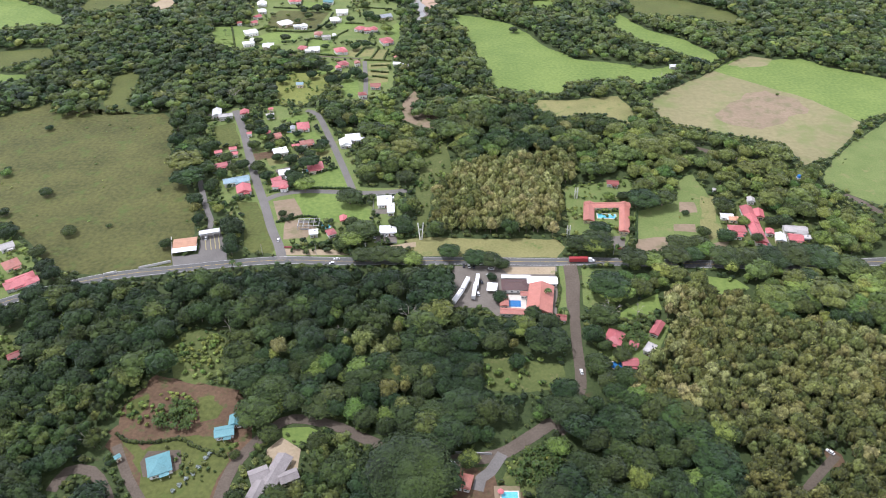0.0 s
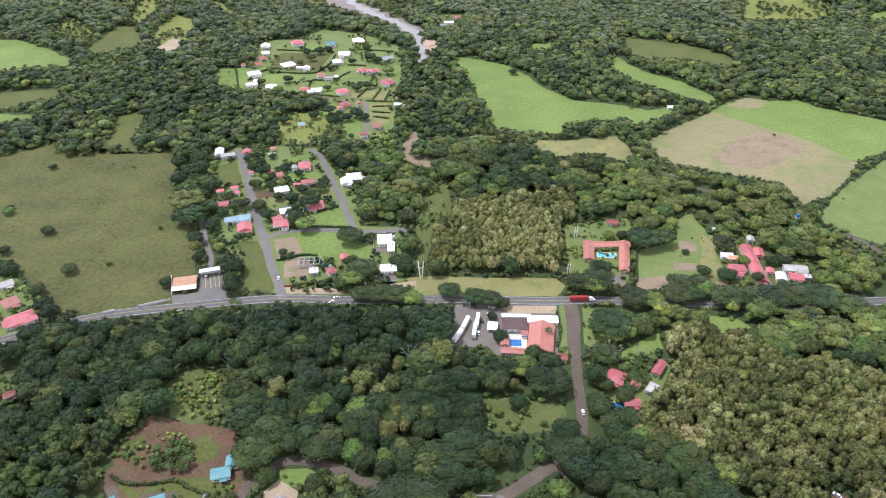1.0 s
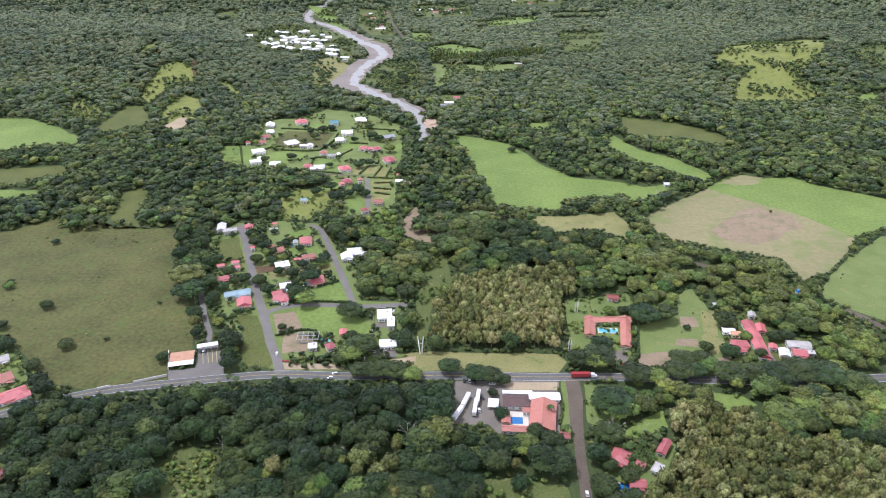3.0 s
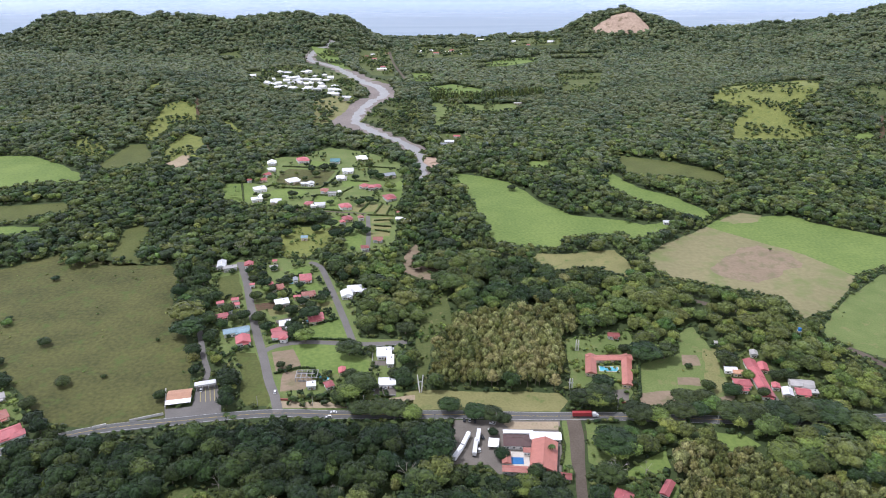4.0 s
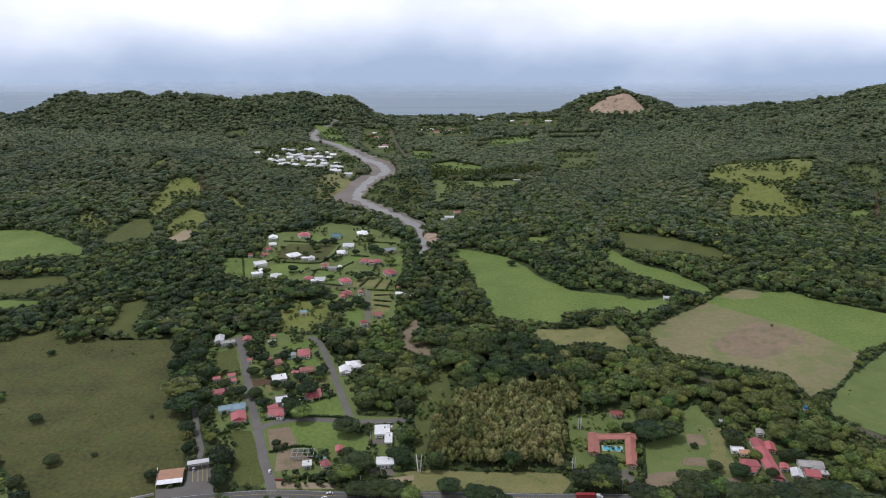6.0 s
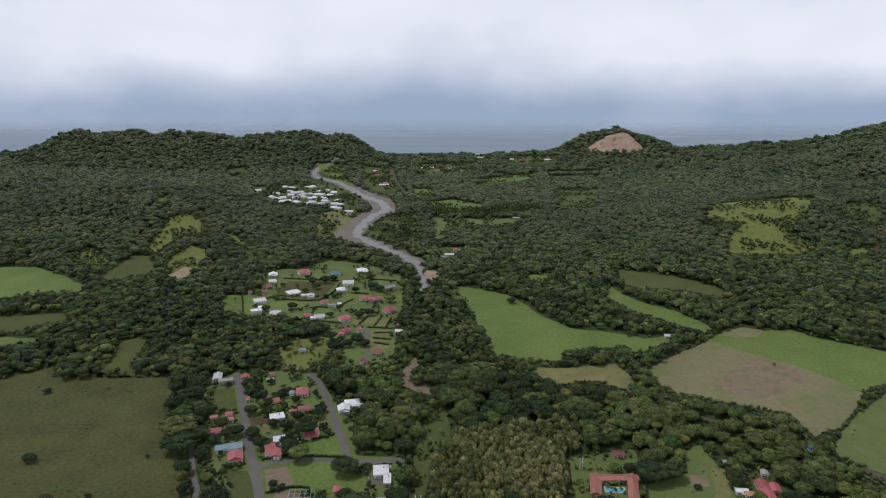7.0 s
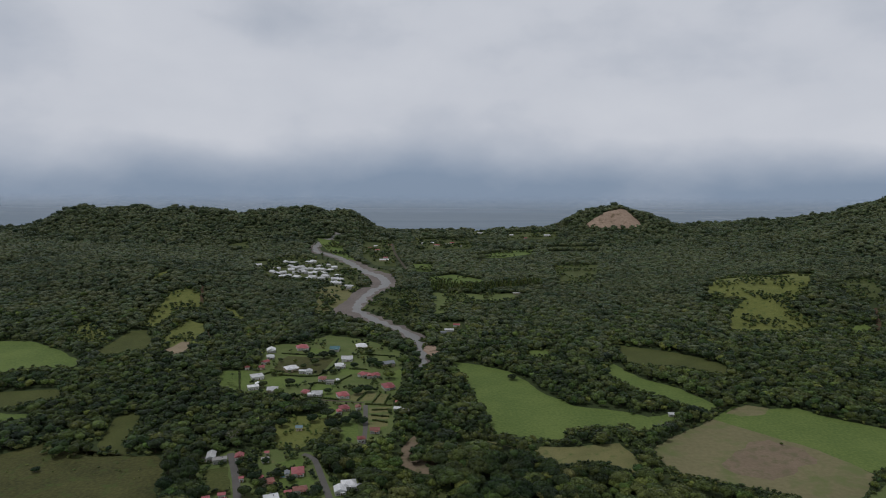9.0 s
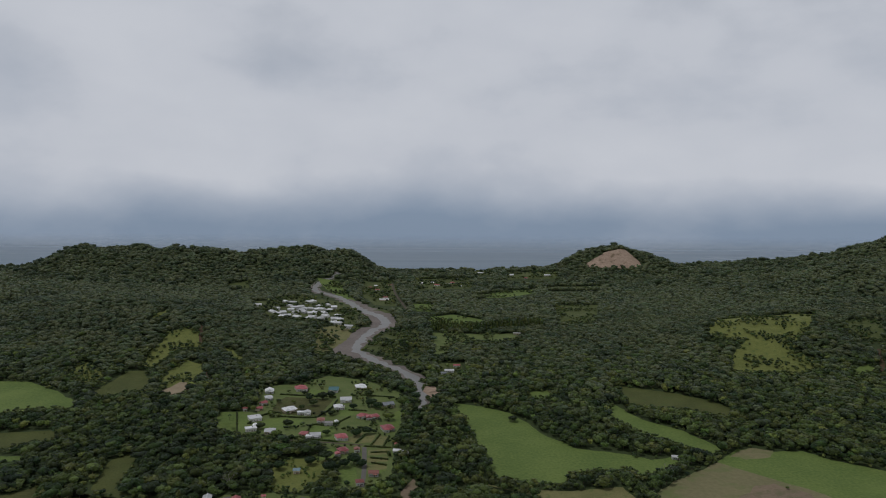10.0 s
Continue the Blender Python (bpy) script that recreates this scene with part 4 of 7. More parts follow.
# ---- houses: east, north, width, depth, turn, roof, shape ----
UPPER_VILLAS = [
    (-255, 1005, 13.3, 13.5, 14, 'white', 'gable'),
    (-248, 972, 11.3, 11.5, 20, 'white', 'hip'),
    (-249, 947, 10.2, 8.2, 52, 'red', 'gable'),
    (-249, 923, 9.2, 7.4, 48, 'red', 'gable'),
    (-267, 921, 7.0, 7.0, 14, 'maroon', 'hip'),
    (-212, 1021, 17.5, 17.7, 22, 'red', 'hip'),
    (-162, 1015, 14.8, 14.0, 2, 'teal', 'gable'),
    (-124, 1030, 16.6, 16.9, 16, 'white', 'hip'),
    (-137, 966, 16.5, 13.4, 6, 'white', 'gable'),
    (-143, 933, 12.9, 13.1, 14, 'white', 'hip'),
    (-136, 931, 4.6, 6.8, 5, 'zinc', 'flat'),
    (-76, 944, 16.0, 13.0, 24, 'grey', 'gable'),
    (-106, 896, 11.7, 11.9, -24, 'red', 'hip'),
    (-89, 894, 10.9, 11.1, 24, 'red', 'hip'),
    (-96, 889, 8.7, 9.5, 2, 'red', 'gable'),
    (-207, 920, 18.3, 14.9, 32, 'white', 'hip'),
    (-188, 906, 11.2, 6.8, 4, 'white', 'flat'),
    (-180, 906, 9.7, 9.9, 12, 'white', 'gable'),
]
LOWER_VILLAS = [
    (-244, 884, 16.3, 15.4, 28, 'white', 'flat'),
    (-238, 843, 14.2, 9.6, 22, 'white', 'flat'),
    (-235, 854, 7.2, 7.3, 20, 'white', 'gable'),
    (-212, 835, 14.0, 13.2, 10, 'white', 'hip'),
    (-157, 877, 10.8, 10.9, 6, 'tile', 'hip'),
    (-145, 865, 11.4, 7.7, 4, 'zinc', 'flat'),
    (-136, 870, 5.0, 6.8, 14, 'white', 'gable'),
    (-169, 826, 10.3, 10.4, -8, 'red', 'hip'),
    (-154, 822, 13.7, 11.1, 8, 'white', 'gable'),
    (-161, 816, 7.5, 6.8, 4, 'white', 'flat'),
    (-122, 817, 14.2, 14.3, 24, 'red', 'hip'),
    (-114, 774, 11.6, 11.7, 28, 'red', 'hip'),
    (-118, 762, 6.4, 6.8, 24, 'red', 'gable'),
    (-98, 776, 7.1, 7.2, 14, 'tile', 'gable'),
    (-69, 850, 15.3, 15.5, 22, 'red', 'hip'),
    (-154, 715, 7.9, 7.4, 6, 'blue', 'gable'),
    (-72, 710, 11.3, 9.2, 2, 'tile', 'gable'),
    (-84, 687, 8.7, 8.8, 14, 'maroon', 'hip'),
]
ODD_VILLAS = [
    (-52, 774, 9.0, 7.3, -10, 'white', 'gable'),
    (-46, 768, 5.1, 6.8, 14, 'white', 'flat'),
    (-54, 793, 4.6, 6.8, 14, 'tile', 'gable'),
    (-40, 766, 3.8, 6.8, 14, 'zinc', 'flat'),
]
STREET_HOUSES = [
    (-225.0, 643.9, 9, 16, 12, 'white', 'gable'),
    (-214.3, 635.9, 14, 8, 18, 'zinc', 'flat'),
    (-197.4, 643.7, 9, 10, 11, 'red', 'gable'),
    (-172.8, 651.8, 5, 5, 12, 'red', 'gable'),
    (-170.9, 637.7, 8, 6, 18, 'zinc', 'gable'),
    (-182.4, 597.6, 5, 5, 14, 'red', 'gable'),
    (-167.5, 598.6, 10, 6, 19, 'red', 'gable'),
    (-157.0, 592.3, 12, 9, 21, 'tile', 'hip'),
    (-149.8, 578.1, 5, 5, 12, 'red', 'gable'),
    (-134.2, 612.7, 12, 15, 13, 'red', 'hip'),
    (-143.3, 608.2, 5, 8, 11, 'grey', 'gable'),
    (-134.6, 572.5, 7, 5, 11, 'red', 'gable'),
    (-125.1, 578.1, 13, 9, 19, 'tile', 'hip'),
    (-128.5, 564.7, 5, 5, 10, 'white', 'flat'),
    (-146.5, 561.5, 13, 11, 21, 'white', 'flat'),
]
STREET_VILLAS = [
    (-83.7, 589.0, 14, 12, 12, 'white', 'hip'),
    (-89.8, 577.8, 11, 12, 13, 'white', 'gable'),
    (-74.6, 583.4, 12, 6, 6, 'white', 'flat'),
    (-111.2, 533.7, 14, 13, 15, 'red', 'hip'),
    (-135.6, 522.1, 10, 10, 15, 'white', 'flat'),
    (-130.0, 513.0, 6, 5, 11, 'white', 'flat'),
    (-134.8, 503.5, 14, 12, -3, 'red', 'gable'),
    (-140.5, 510.3, 9, 9, 24, 'red', 'gable'),
    (-202.3, 560.6, 7, 6, 22, 'red', 'gable'),
    (-190.6, 567.1, 7, 6, 15, 'red', 'gable'),
    (-188.1, 557.3, 9, 6, 15, 'red', 'gable'),
    (-193.5, 536.3, 11, 8, 25, 'red', 'gable'),
    (-174.0, 510.7, 22, 9, 20, 'blue', 'gable'),
    (-164.5, 495.7, 12, 13, 18, 'red', 'gable'),
    (-191.0, 545.6, 8, 4, 18, 'blue', 'gable'),
]
FRONT_HOUSES = [
    (-47.3, 476.8, 12, 14, 5, 'white', 'flat'),
    (-41.6, 465.6, 6, 14, 4, 'white', 'flat'),
    (-41.7, 481.2, 4, 3, 4, 'white', 'flat'),
    (-77.3, 451.4, 6, 8, 11, 'red', 'gable'),
    (-41.8, 435.6, 13, 10, 4, 'white', 'flat'),
    (-97.7, 432.7, 7, 7, 10, 'white', 'flat'),
    (-84.6, 432.9, 7, 8, 27, 'red', 'hip'),
]
EAST_FARM = [
    (141.1, 503.1, 10, 7, -8, 'maroon', 'gable'),
    (246, 475, 6.0, 7.1, -12, 'zinc', 'gable'),
    (219, 452, 9.5, 6.6, -8, 'white', 'gable'),
    (223, 448, 7.6, 6.0, -8, 'orange', 'gable'),
    (221, 434, 13.0, 9.1, -6, 'red', 'hip'),
    (218, 425, 8.2, 4.0, -6, 'red', 'gable'),
    (244, 430, 6.1, 6.7, -14, 'red', 'gable'),
    (249, 422, 7.9, 10.3, -16, 'white', 'gable'),
    (264, 433, 17.2, 9.4, -10, 'zinc', 'gable'),
    (260, 422, 10.3, 9.3, -12, 'red', 'gable'),
    (268, 422, 6.1, 5.5, -8, 'zinc', 'flat'),
    (245, 455, 7.3, 11.6, -14, 'red', 'gable'),
    (223, 491, 5.5, 4.0, -10, 'zinc', 'gable'),
]
ROADSIDE_HOUSES = [
    (-290.3, 376.9, 18, 13, 39, 'red', 'hip'),
    (-293.7, 372.9, 12, 10, 40, 'red', 'gable'),
    (-282.5, 376.8, 8, 7, 38, 'red', 'gable'),
    (-306.5, 395.5, 11, 12, 42, 'tile', 'hip'),
    (-321.0, 417.8, 10, 9, 36, 'zinc', 'gable'),
    (-258.0, 304.9, 11, 6, 38, 'maroon', 'gable'),
    (74.6, 334.9, 7, 6, -10, 'maroon', 'gable'),
    (105.2, 316.8, 11, 13, -27, 'red', 'hip'),
    (115.6, 310.2, 6, 5, -31, 'red', 'gable'),
    (133.3, 324.5, 6, 14, -33, 'red', 'gable'),
    (124.4, 306.5, 6, 9, -36, 'zinc', 'flat'),
    (109.8, 295.0, 10, 7, -1, 'red', 'gable'),
]
TEAL_HOUSES = [
    (-117.8, 245.4, 10.5, 7.5, 13, 'teal', 'gable'),
    (-113.7, 253.2, 7, 7.5, 7, 'teal', 'gable'),
    (-146.0, 224.6, 12, 13, 24, 'teal', 'hip'),
    (-169.0, 229.4, 3.5, 3, 41, 'teal', 'gable'),
    (9.0, 213.5, 9, 9, -14, 'tile', 'hip'),
]
SHORE_HOUSES = [
    (-221.5, 2085.8, 10, 9, 5, 'red', 'gable'),
    (-195.5, 2044.5, 14, 10, 4, 'tile', 'gable'),
    (-225.0, 2008.9, 10, 8, 5, 'zinc', 'gable'),
    (-159.8, 1860.7, 26, 12, 7, 'white', 'gable'),
    (-160.1, 1900.3, 14, 8, 7, 'red', 'gable'),
    (-142.0, 2173.3, 12, 9, 3, 'zinc', 'gable'),
    (-71.7, 2194.8, 14, 10, 1, 'white', 'gable'),
    (-36.1, 2209.8, 12, 10, 1, 'white', 'gable'),
    (-17.6, 2157.6, 24, 12, 0, 'tile', 'gable'),
    (8.9, 2171.8, 18, 12, 0, 'white', 'gable'),
    (27.1, 2211.0, 14, 10, -1, 'red', 'gable'),
    (129.4, 2448.0, 22, 10, -2, 'white', 'gable'),
    (268.9, 2275.0, 12, 10, -5, 'tile', 'gable'),
]
FAR_HOUSES = [
    (230.4, 2357.3, 14, 10, -4, 'white', 'gable'),
    (343.5, 2304.4, 22, 12, -7, 'white', 'gable'),
    (211.7, 1446.8, 20, 9, -7, 'red', 'gable'),
    (152.7, 1429.5, 16, 6, -5, 'zinc', 'gable'),
    (10.2, 1128.5, 16, 9, 0, 'white', 'gable'),
    (23.0, 1162.4, 12, 8, -1, 'red', 'gable'),
    (-461.4, 1721.1, 16, 9, 18, 'white', 'gable'),
    (-208.4, 2125.9, 12, 9, 4, 'white', 'gable'),
    (50.6, 2133.9, 10, 8, -1, 'white', 'gable'),
    (262.9, 760.7, 12, 7, -6, 'white', 'gable'),
    (0.8, 1113.0, 10, 7, 0, 'grey', 'gable'),
    (-166.8, 2150.4, 10, 8, 4, 'tile', 'gable'),
    (-202.7, 1467.8, 12, 7, 6, 'zinc', 'flat'),
]
WHITE_VILLAGE = [(-411, 1797), (-388, 1782), (-351, 1800), (-344, 1820), (-403, 1667), (-375, 1608), (-383, 1720), (-366, 1698), (-355, 1711), (-340, 1687), (-348, 1620), (-329, 1636), (-366, 1554), (-356, 1565), (-331, 1558), (-327, 1690), (-310, 1683), (-297, 1686), (-295, 1758), (-303, 1634), (-299, 1572), (-278, 1563), (-283, 1632), (-273, 1724), (-305, 1553), (-273, 1595), (-247, 1564), (-235, 1560), (-231, 1514), (-242, 1519), (-247, 1608), (-204, 1481), (-458, 1699), (-383, 1587), (-367, 1660), (-344, 1659), (-313, 1737), (-311, 1625), (-397, 1604), (-277, 1680)]

# ---- houses ----
SHARED = {}


def shared_part(name, key, make, material, parent, m, label=""):
    """A part whose mesh is shared with others of the same size."""
    if key not in SHARED:
        bm = make()
        me = bpy.data.meshes.new(name)
        bm.to_mesh(me)
        bm.free()
        me.materials.append(MAT[material])
        SHARED[key] = me
    ob = new(name, SHARED[key])
    ob.parent, ob.matrix_basis = parent, m
    return tagged(ob, label) if label else ob


def window_at(house, m, w=1.5, h=1.2):
    frame_of = shared_part("window", ("window", w, h), lambda: box(box(box(box(bmesh.new(), 0, 0, -h / 2, w, 0.16, 0.12), 0, 0, h / 2 - 0.12, w, 0.16, 0.12), -w / 2 + 0.06, 0, -h / 2, 0.12, 0.16, h), w / 2 - 0.06, 0, -h / 2, 0.12, 0.16, h), "frame", house, m)
    shared_part("pane", ("pane", w, h), lambda: box(bmesh.new(), 0, 0.02, -h / 2 + 0.1, w - 0.2, 0.06, h - 0.2), "glass", frame_of, Matrix())


def roof_mesh(w, d, h, rise, kind):
    """A roof w by d over eaves at height h."""
    bm = bmesh.new()
    if kind == "flat":
        box(bm, 0, 0, h, w, d, 0.3)
        for x, y, a, b in ((0, d / 2 - 0.1, w, 0.2), (0, -d / 2 + 0.1, w, 0.2), (w / 2 - 0.1, 0, 0.2, d - 0.4), (-w / 2 + 0.1, 0, 0.2, d - 0.4)):
            box(bm, x, y, h + 0.296, a, b, 0.3)
        return bm
    along = w >= d
    a, b = (w, d) if along else (d, w)
    end = a / 2 - (b / 2 * 0.9 if kind == "hip" else 0)
    if kind == "hip" and end < 0.4:
        end = 0.4
    turn_of = (lambda x, y, z: (x, y, z)) if along else (lambda x, y, z: (-y, x, z))
    low = [bm.verts.new(turn_of(x, y, h - 0.14)) for x, y in ((-a / 2, -b / 2), (a / 2, -b / 2), (a / 2, b / 2), (-a / 2, b / 2))]
    eave = [bm.verts.new(turn_of(x, y, h + 0.06)) for x, y in ((-a / 2, -b / 2), (a / 2, -b / 2), (a / 2, b / 2), (-a / 2, b / 2))]
    ridge = [bm.verts.new(turn_of(x, 0, h + rise)) for x in (-end, end)]
    bm.faces.new(low[::-1])
    for i in range(4):
        bm.faces.new((low[i], low[(i + 1) % 4], eave[(i + 1) % 4], eave[i]))
    bm.faces.new((eave[0], eave[1], ridge[1], ridge[0]))
    bm.faces.new((eave[2], eave[3], ridge[0], ridge[1]))
    bm.faces.new((eave[1], eave[2], ridge[1]))
    bm.faces.new((eave[3], eave[0], ridge[0]))
    return bm


ROOF_WORDS = {"white": "white metal", "red": "faded red metal", "tile": "terracotta tiled", "orange": "orange tiled", "grey": "dark grey metal", "zinc": "weathered zinc",
              "brown": "dark brown", "maroon": "maroon metal", "teal": "teal metal", "blue": "pale blue metal"}
SHAPE_WORDS = {"hip": "hipped", "gable": "gabled", "flat": "flat"}


def house(x, y, w, d, turn, roof, kind, wall="wall", h=3.0, plain=False, where="in a grassy lot"):
    base = new("house")
    base.matrix_basis = pose(x, y, float(land(x, y)), 0, 0, turn)
    tagged(base, f"{'white' if wall == 'wall' else 'cream'}-walled house with {SHAPE_WORDS[kind]} {ROOF_WORDS[roof]} roof {where}".replace("-walled house with", " house,"), "house", "houses of the valley")
    ww, dd = max(2.5, w - 1.2), max(2.5, d - 1.2)
    body = part("wall", box(bmesh.new(), 0, 0, -0.5, ww, dd, h + 0.38), wall, base)
    rise = 0.42 * min(w, d) / 2
    top = part("roof", roof_mesh(w, d, h, rise, kind), roof, base)
    if kind != "flat":
        long = max(w, d)
        cap = long - (min(w, d) * 0.9 if kind == "hip" else 0.0)
        if cap > 1.5:
            part("ridge_cap", box(bmesh.new(), 0, 0, h + rise - 0.06, cap if w >= d else 0.35, 0.35 if w >= d else cap, 0.14), roof, top)
    else:
        part("tank", rod(bmesh.new(), (ww * 0.2, dd * 0.2, h + 0.29), (ww * 0.2, dd * 0.2, h + 1.2), 0.5, 0.5, 10), "grey", top)
    if w >= 14 and kind != "flat" and not plain:
        # a cross wing to the front
        side = -1 if (int(abs(x)) % 2) else 1
        a, b = ww * 0.25 * side, -dd * 0.42
        lw, ld = w * 0.42, d * 0.62
        wing = part("wing", box(bmesh.new(), a, b, -0.5, lw - 0.9, ld - 0.9, h + 0.33), wall, base)
        bm = roof_mesh(lw, ld, h - 0.05, 0.42 * lw / 2, kind)
        bmesh.ops.translate(bm, verts=bm.verts[:], vec=(a, b, 0))
        part("wing_roof", bm, roof, wing)
        window_at(wing, pose(a, b - (ld - 0.9) / 2 - 0.03, 1.5))
    span = ww / 2 - 1.2
    for s in ((-0.75, 0.75) if ww < 9 else (-0.8, -0.3, 0.8)):
        window_at(base, pose(s * span, -dd / 2 - 0.03, 1.5))
    shared_part("door", "door", lambda: box(bmesh.new(), 0, 0, 0, 1.0, 0.1, 2.1), "wood", base, pose(0.2 * span, -dd / 2 - 0.02, 0.0))
    if not plain:
        for s in (-1, 1):
            window_at(base, pose(s * (ww / 2 + 0.03), 0, 1.5, 0, 0, 90 * s))
        if w > 9 and kind != "flat":
            porch = part("porch_roof", box(bmesh.new(), ww * 0.15, -d / 2 - 1.0, h - 0.5, ww * 0.45, 2.2, 0.12), roof, base)
            for s in (-0.05, 0.35):
                part("post", rod(bmesh.new(), (ww * s, -d / 2 - 1.9, -0.2), (ww * s, -d / 2 - 1.9, h - 0.48), 0.09, 0.09), "frame", porch)
    c, s = math.cos(radians(turn)), math.sin(radians(turn))
    CLEAR.append((np.array([(x + c * a - s * b, y + s * a + c * b) for a, b in ((-w / 2, -d / 2), (w / 2, -d / 2), (w / 2, d / 2), (-w / 2, d / 2))]), 2.0))
    return base


for rows, place, plain in ((UPPER_VILLAS, "on a villa lawn", False), (LOWER_VILLAS, "on a villa lawn", False), (ODD_VILLAS, "beside the trees", True),
                           (STREET_HOUSES, "on the village street", False), (STREET_VILLAS, "on the village street", False), (FRONT_HOUSES, "near the highway", False),
                           (EAST_FARM, "in a farmyard", False), (ROADSIDE_HOUSES, "among roadside trees", False), (TEAL_HOUSES, "in a hillside yard", False),
                           (SHORE_HOUSES, "in the far shore town", True), (FAR_HOUSES, "alone among trees", True)):
    for i, (x, y, w, d, turn, roof, kind) in enumerate(rows):
        house(x, y, w, d, turn, roof, kind, "wall_cream" if i % 4 == 3 else "wall", 3.9 if "villa" in place else 3.2, plain, place)
for i, (x, y) in enumerate(WHITE_VILLAGE):
    house(x, y, 14 + (i * 5) % 6, 12 + i % 3, (i * 37) % 100 - 50, "white", "hip" if i % 3 == 0 else "gable", "wall", 4.6, True, "in a close white settlement")

# ---- buildings of their own shape ----


def wings(name, x, y, turn, rows, label, category, wall="wall", h=3.2):
    """A building of several wings: each an east, north, width, depth, turn, roof, shape from its middle."""
    base = new(name)
    base.matrix_basis = pose(x, y, float(land(x, y)), 0, 0, turn)
    tagged(base, label, category)
    for i, (a, b, w, d, angle, roof, kind) in enumerate(rows):
        spot = base.matrix_basis @ Vector((a, b, 0))
        r = min(w, d) / 2
        CLEAR.append((np.array([(spot.x - r, spot.y - r), (spot.x + r, spot.y - r), (spot.x + r, spot.y + r), (spot.x - r, spot.y + r)]), 2.0 + (max(w, d) / 2 - r) * 0.6))
        m = pose(a, b, 0.02 * i, 0, 0, angle)
        body = part("wall", box(bmesh.new(), 0, 0, -0.5, w - 1.2, d - 1.2, h + 0.38), wall, base)
        body.matrix_basis = m
        top = part("roof", roof_mesh(w, d, h, 0.4 * min(w, d) / 2, kind), roof, base)
        top.matrix_basis = m
        if kind != "flat":
            cap = max(w, d) - (min(w, d) * 0.9 if kind == "hip" else 0)
            part("ridge_cap", box(bmesh.new(), 0, 0, h + 0.2 * min(w, d) - 0.06, cap if w >= d else 0.35, 0.35 if w >= d else cap, 0.14), roof, top)
        n = max(2, int(w / 4))
        for k in range(n):
            window_at(body, pose((k + 0.5) / n * (w - 1.2) - (w - 1.2) / 2, -(d - 1.2) / 2 - 0.03, 1.5))
        for k in range(int(d / 5)):
            for s in (-1, 1):
                window_at(body, pose(s * ((w - 1.2) / 2 + 0.03), (k + 0.5) * 5 - d / 2, 1.5, 0, 0, 90 * s))
    return base


def pool(x, y, w, d, turn, water, label, oval=False):
    base = new("swimming_pool")
    base.matrix_basis = pose(x, y, float(land(x, y)), 0, 0, turn)
    tagged(base, label, "pool")

    def sheet(grow, z, h):
        bm = bmesh.new()
        if oval:
            bmesh.ops.create_cone(bm, cap_ends=True, segments=24, radius1=0.5, radius2=0.5, depth=h, matrix=Matrix.Translation((0, 0, z + h / 2)) @ Matrix.Diagonal((w + grow, d + grow, 1, 1)))
            bmesh.ops.create_cone(bm, cap_ends=True, segments=16, radius1=0.5, radius2=0.5, depth=h, matrix=Matrix.Translation((-w * 0.4, d * 0.3, z + h / 2 + 0.003)) @ Matrix.Diagonal((w * 0.5 + grow, w * 0.5 + grow, 1, 1)))
        else:
            box(bm, 0, 0, z, w + grow, d + grow, h)
        return bm
    part("coping", sheet(1.4, 0.0, 0.24), "deck", base)
    part("water", sheet(0, 0.1, 0.16), water, base)


def terrace(x, y, w, d, turn, material, label):
    ob = part("terrace", box(bmesh.new(), 0, 0, -0.2, w, d, 0.42), material)
    ob.matrix_basis = pose(x, y, float(land(x, y)), 0, 0, turn)
    tagged(ob, label, "terrace")
    CLEAR.append((np.array([(x - w / 2, y - d / 2), (x + w / 2, y - d / 2), (x + w / 2, y + d / 2), (x - w / 2, y + d / 2)]), 1.0))


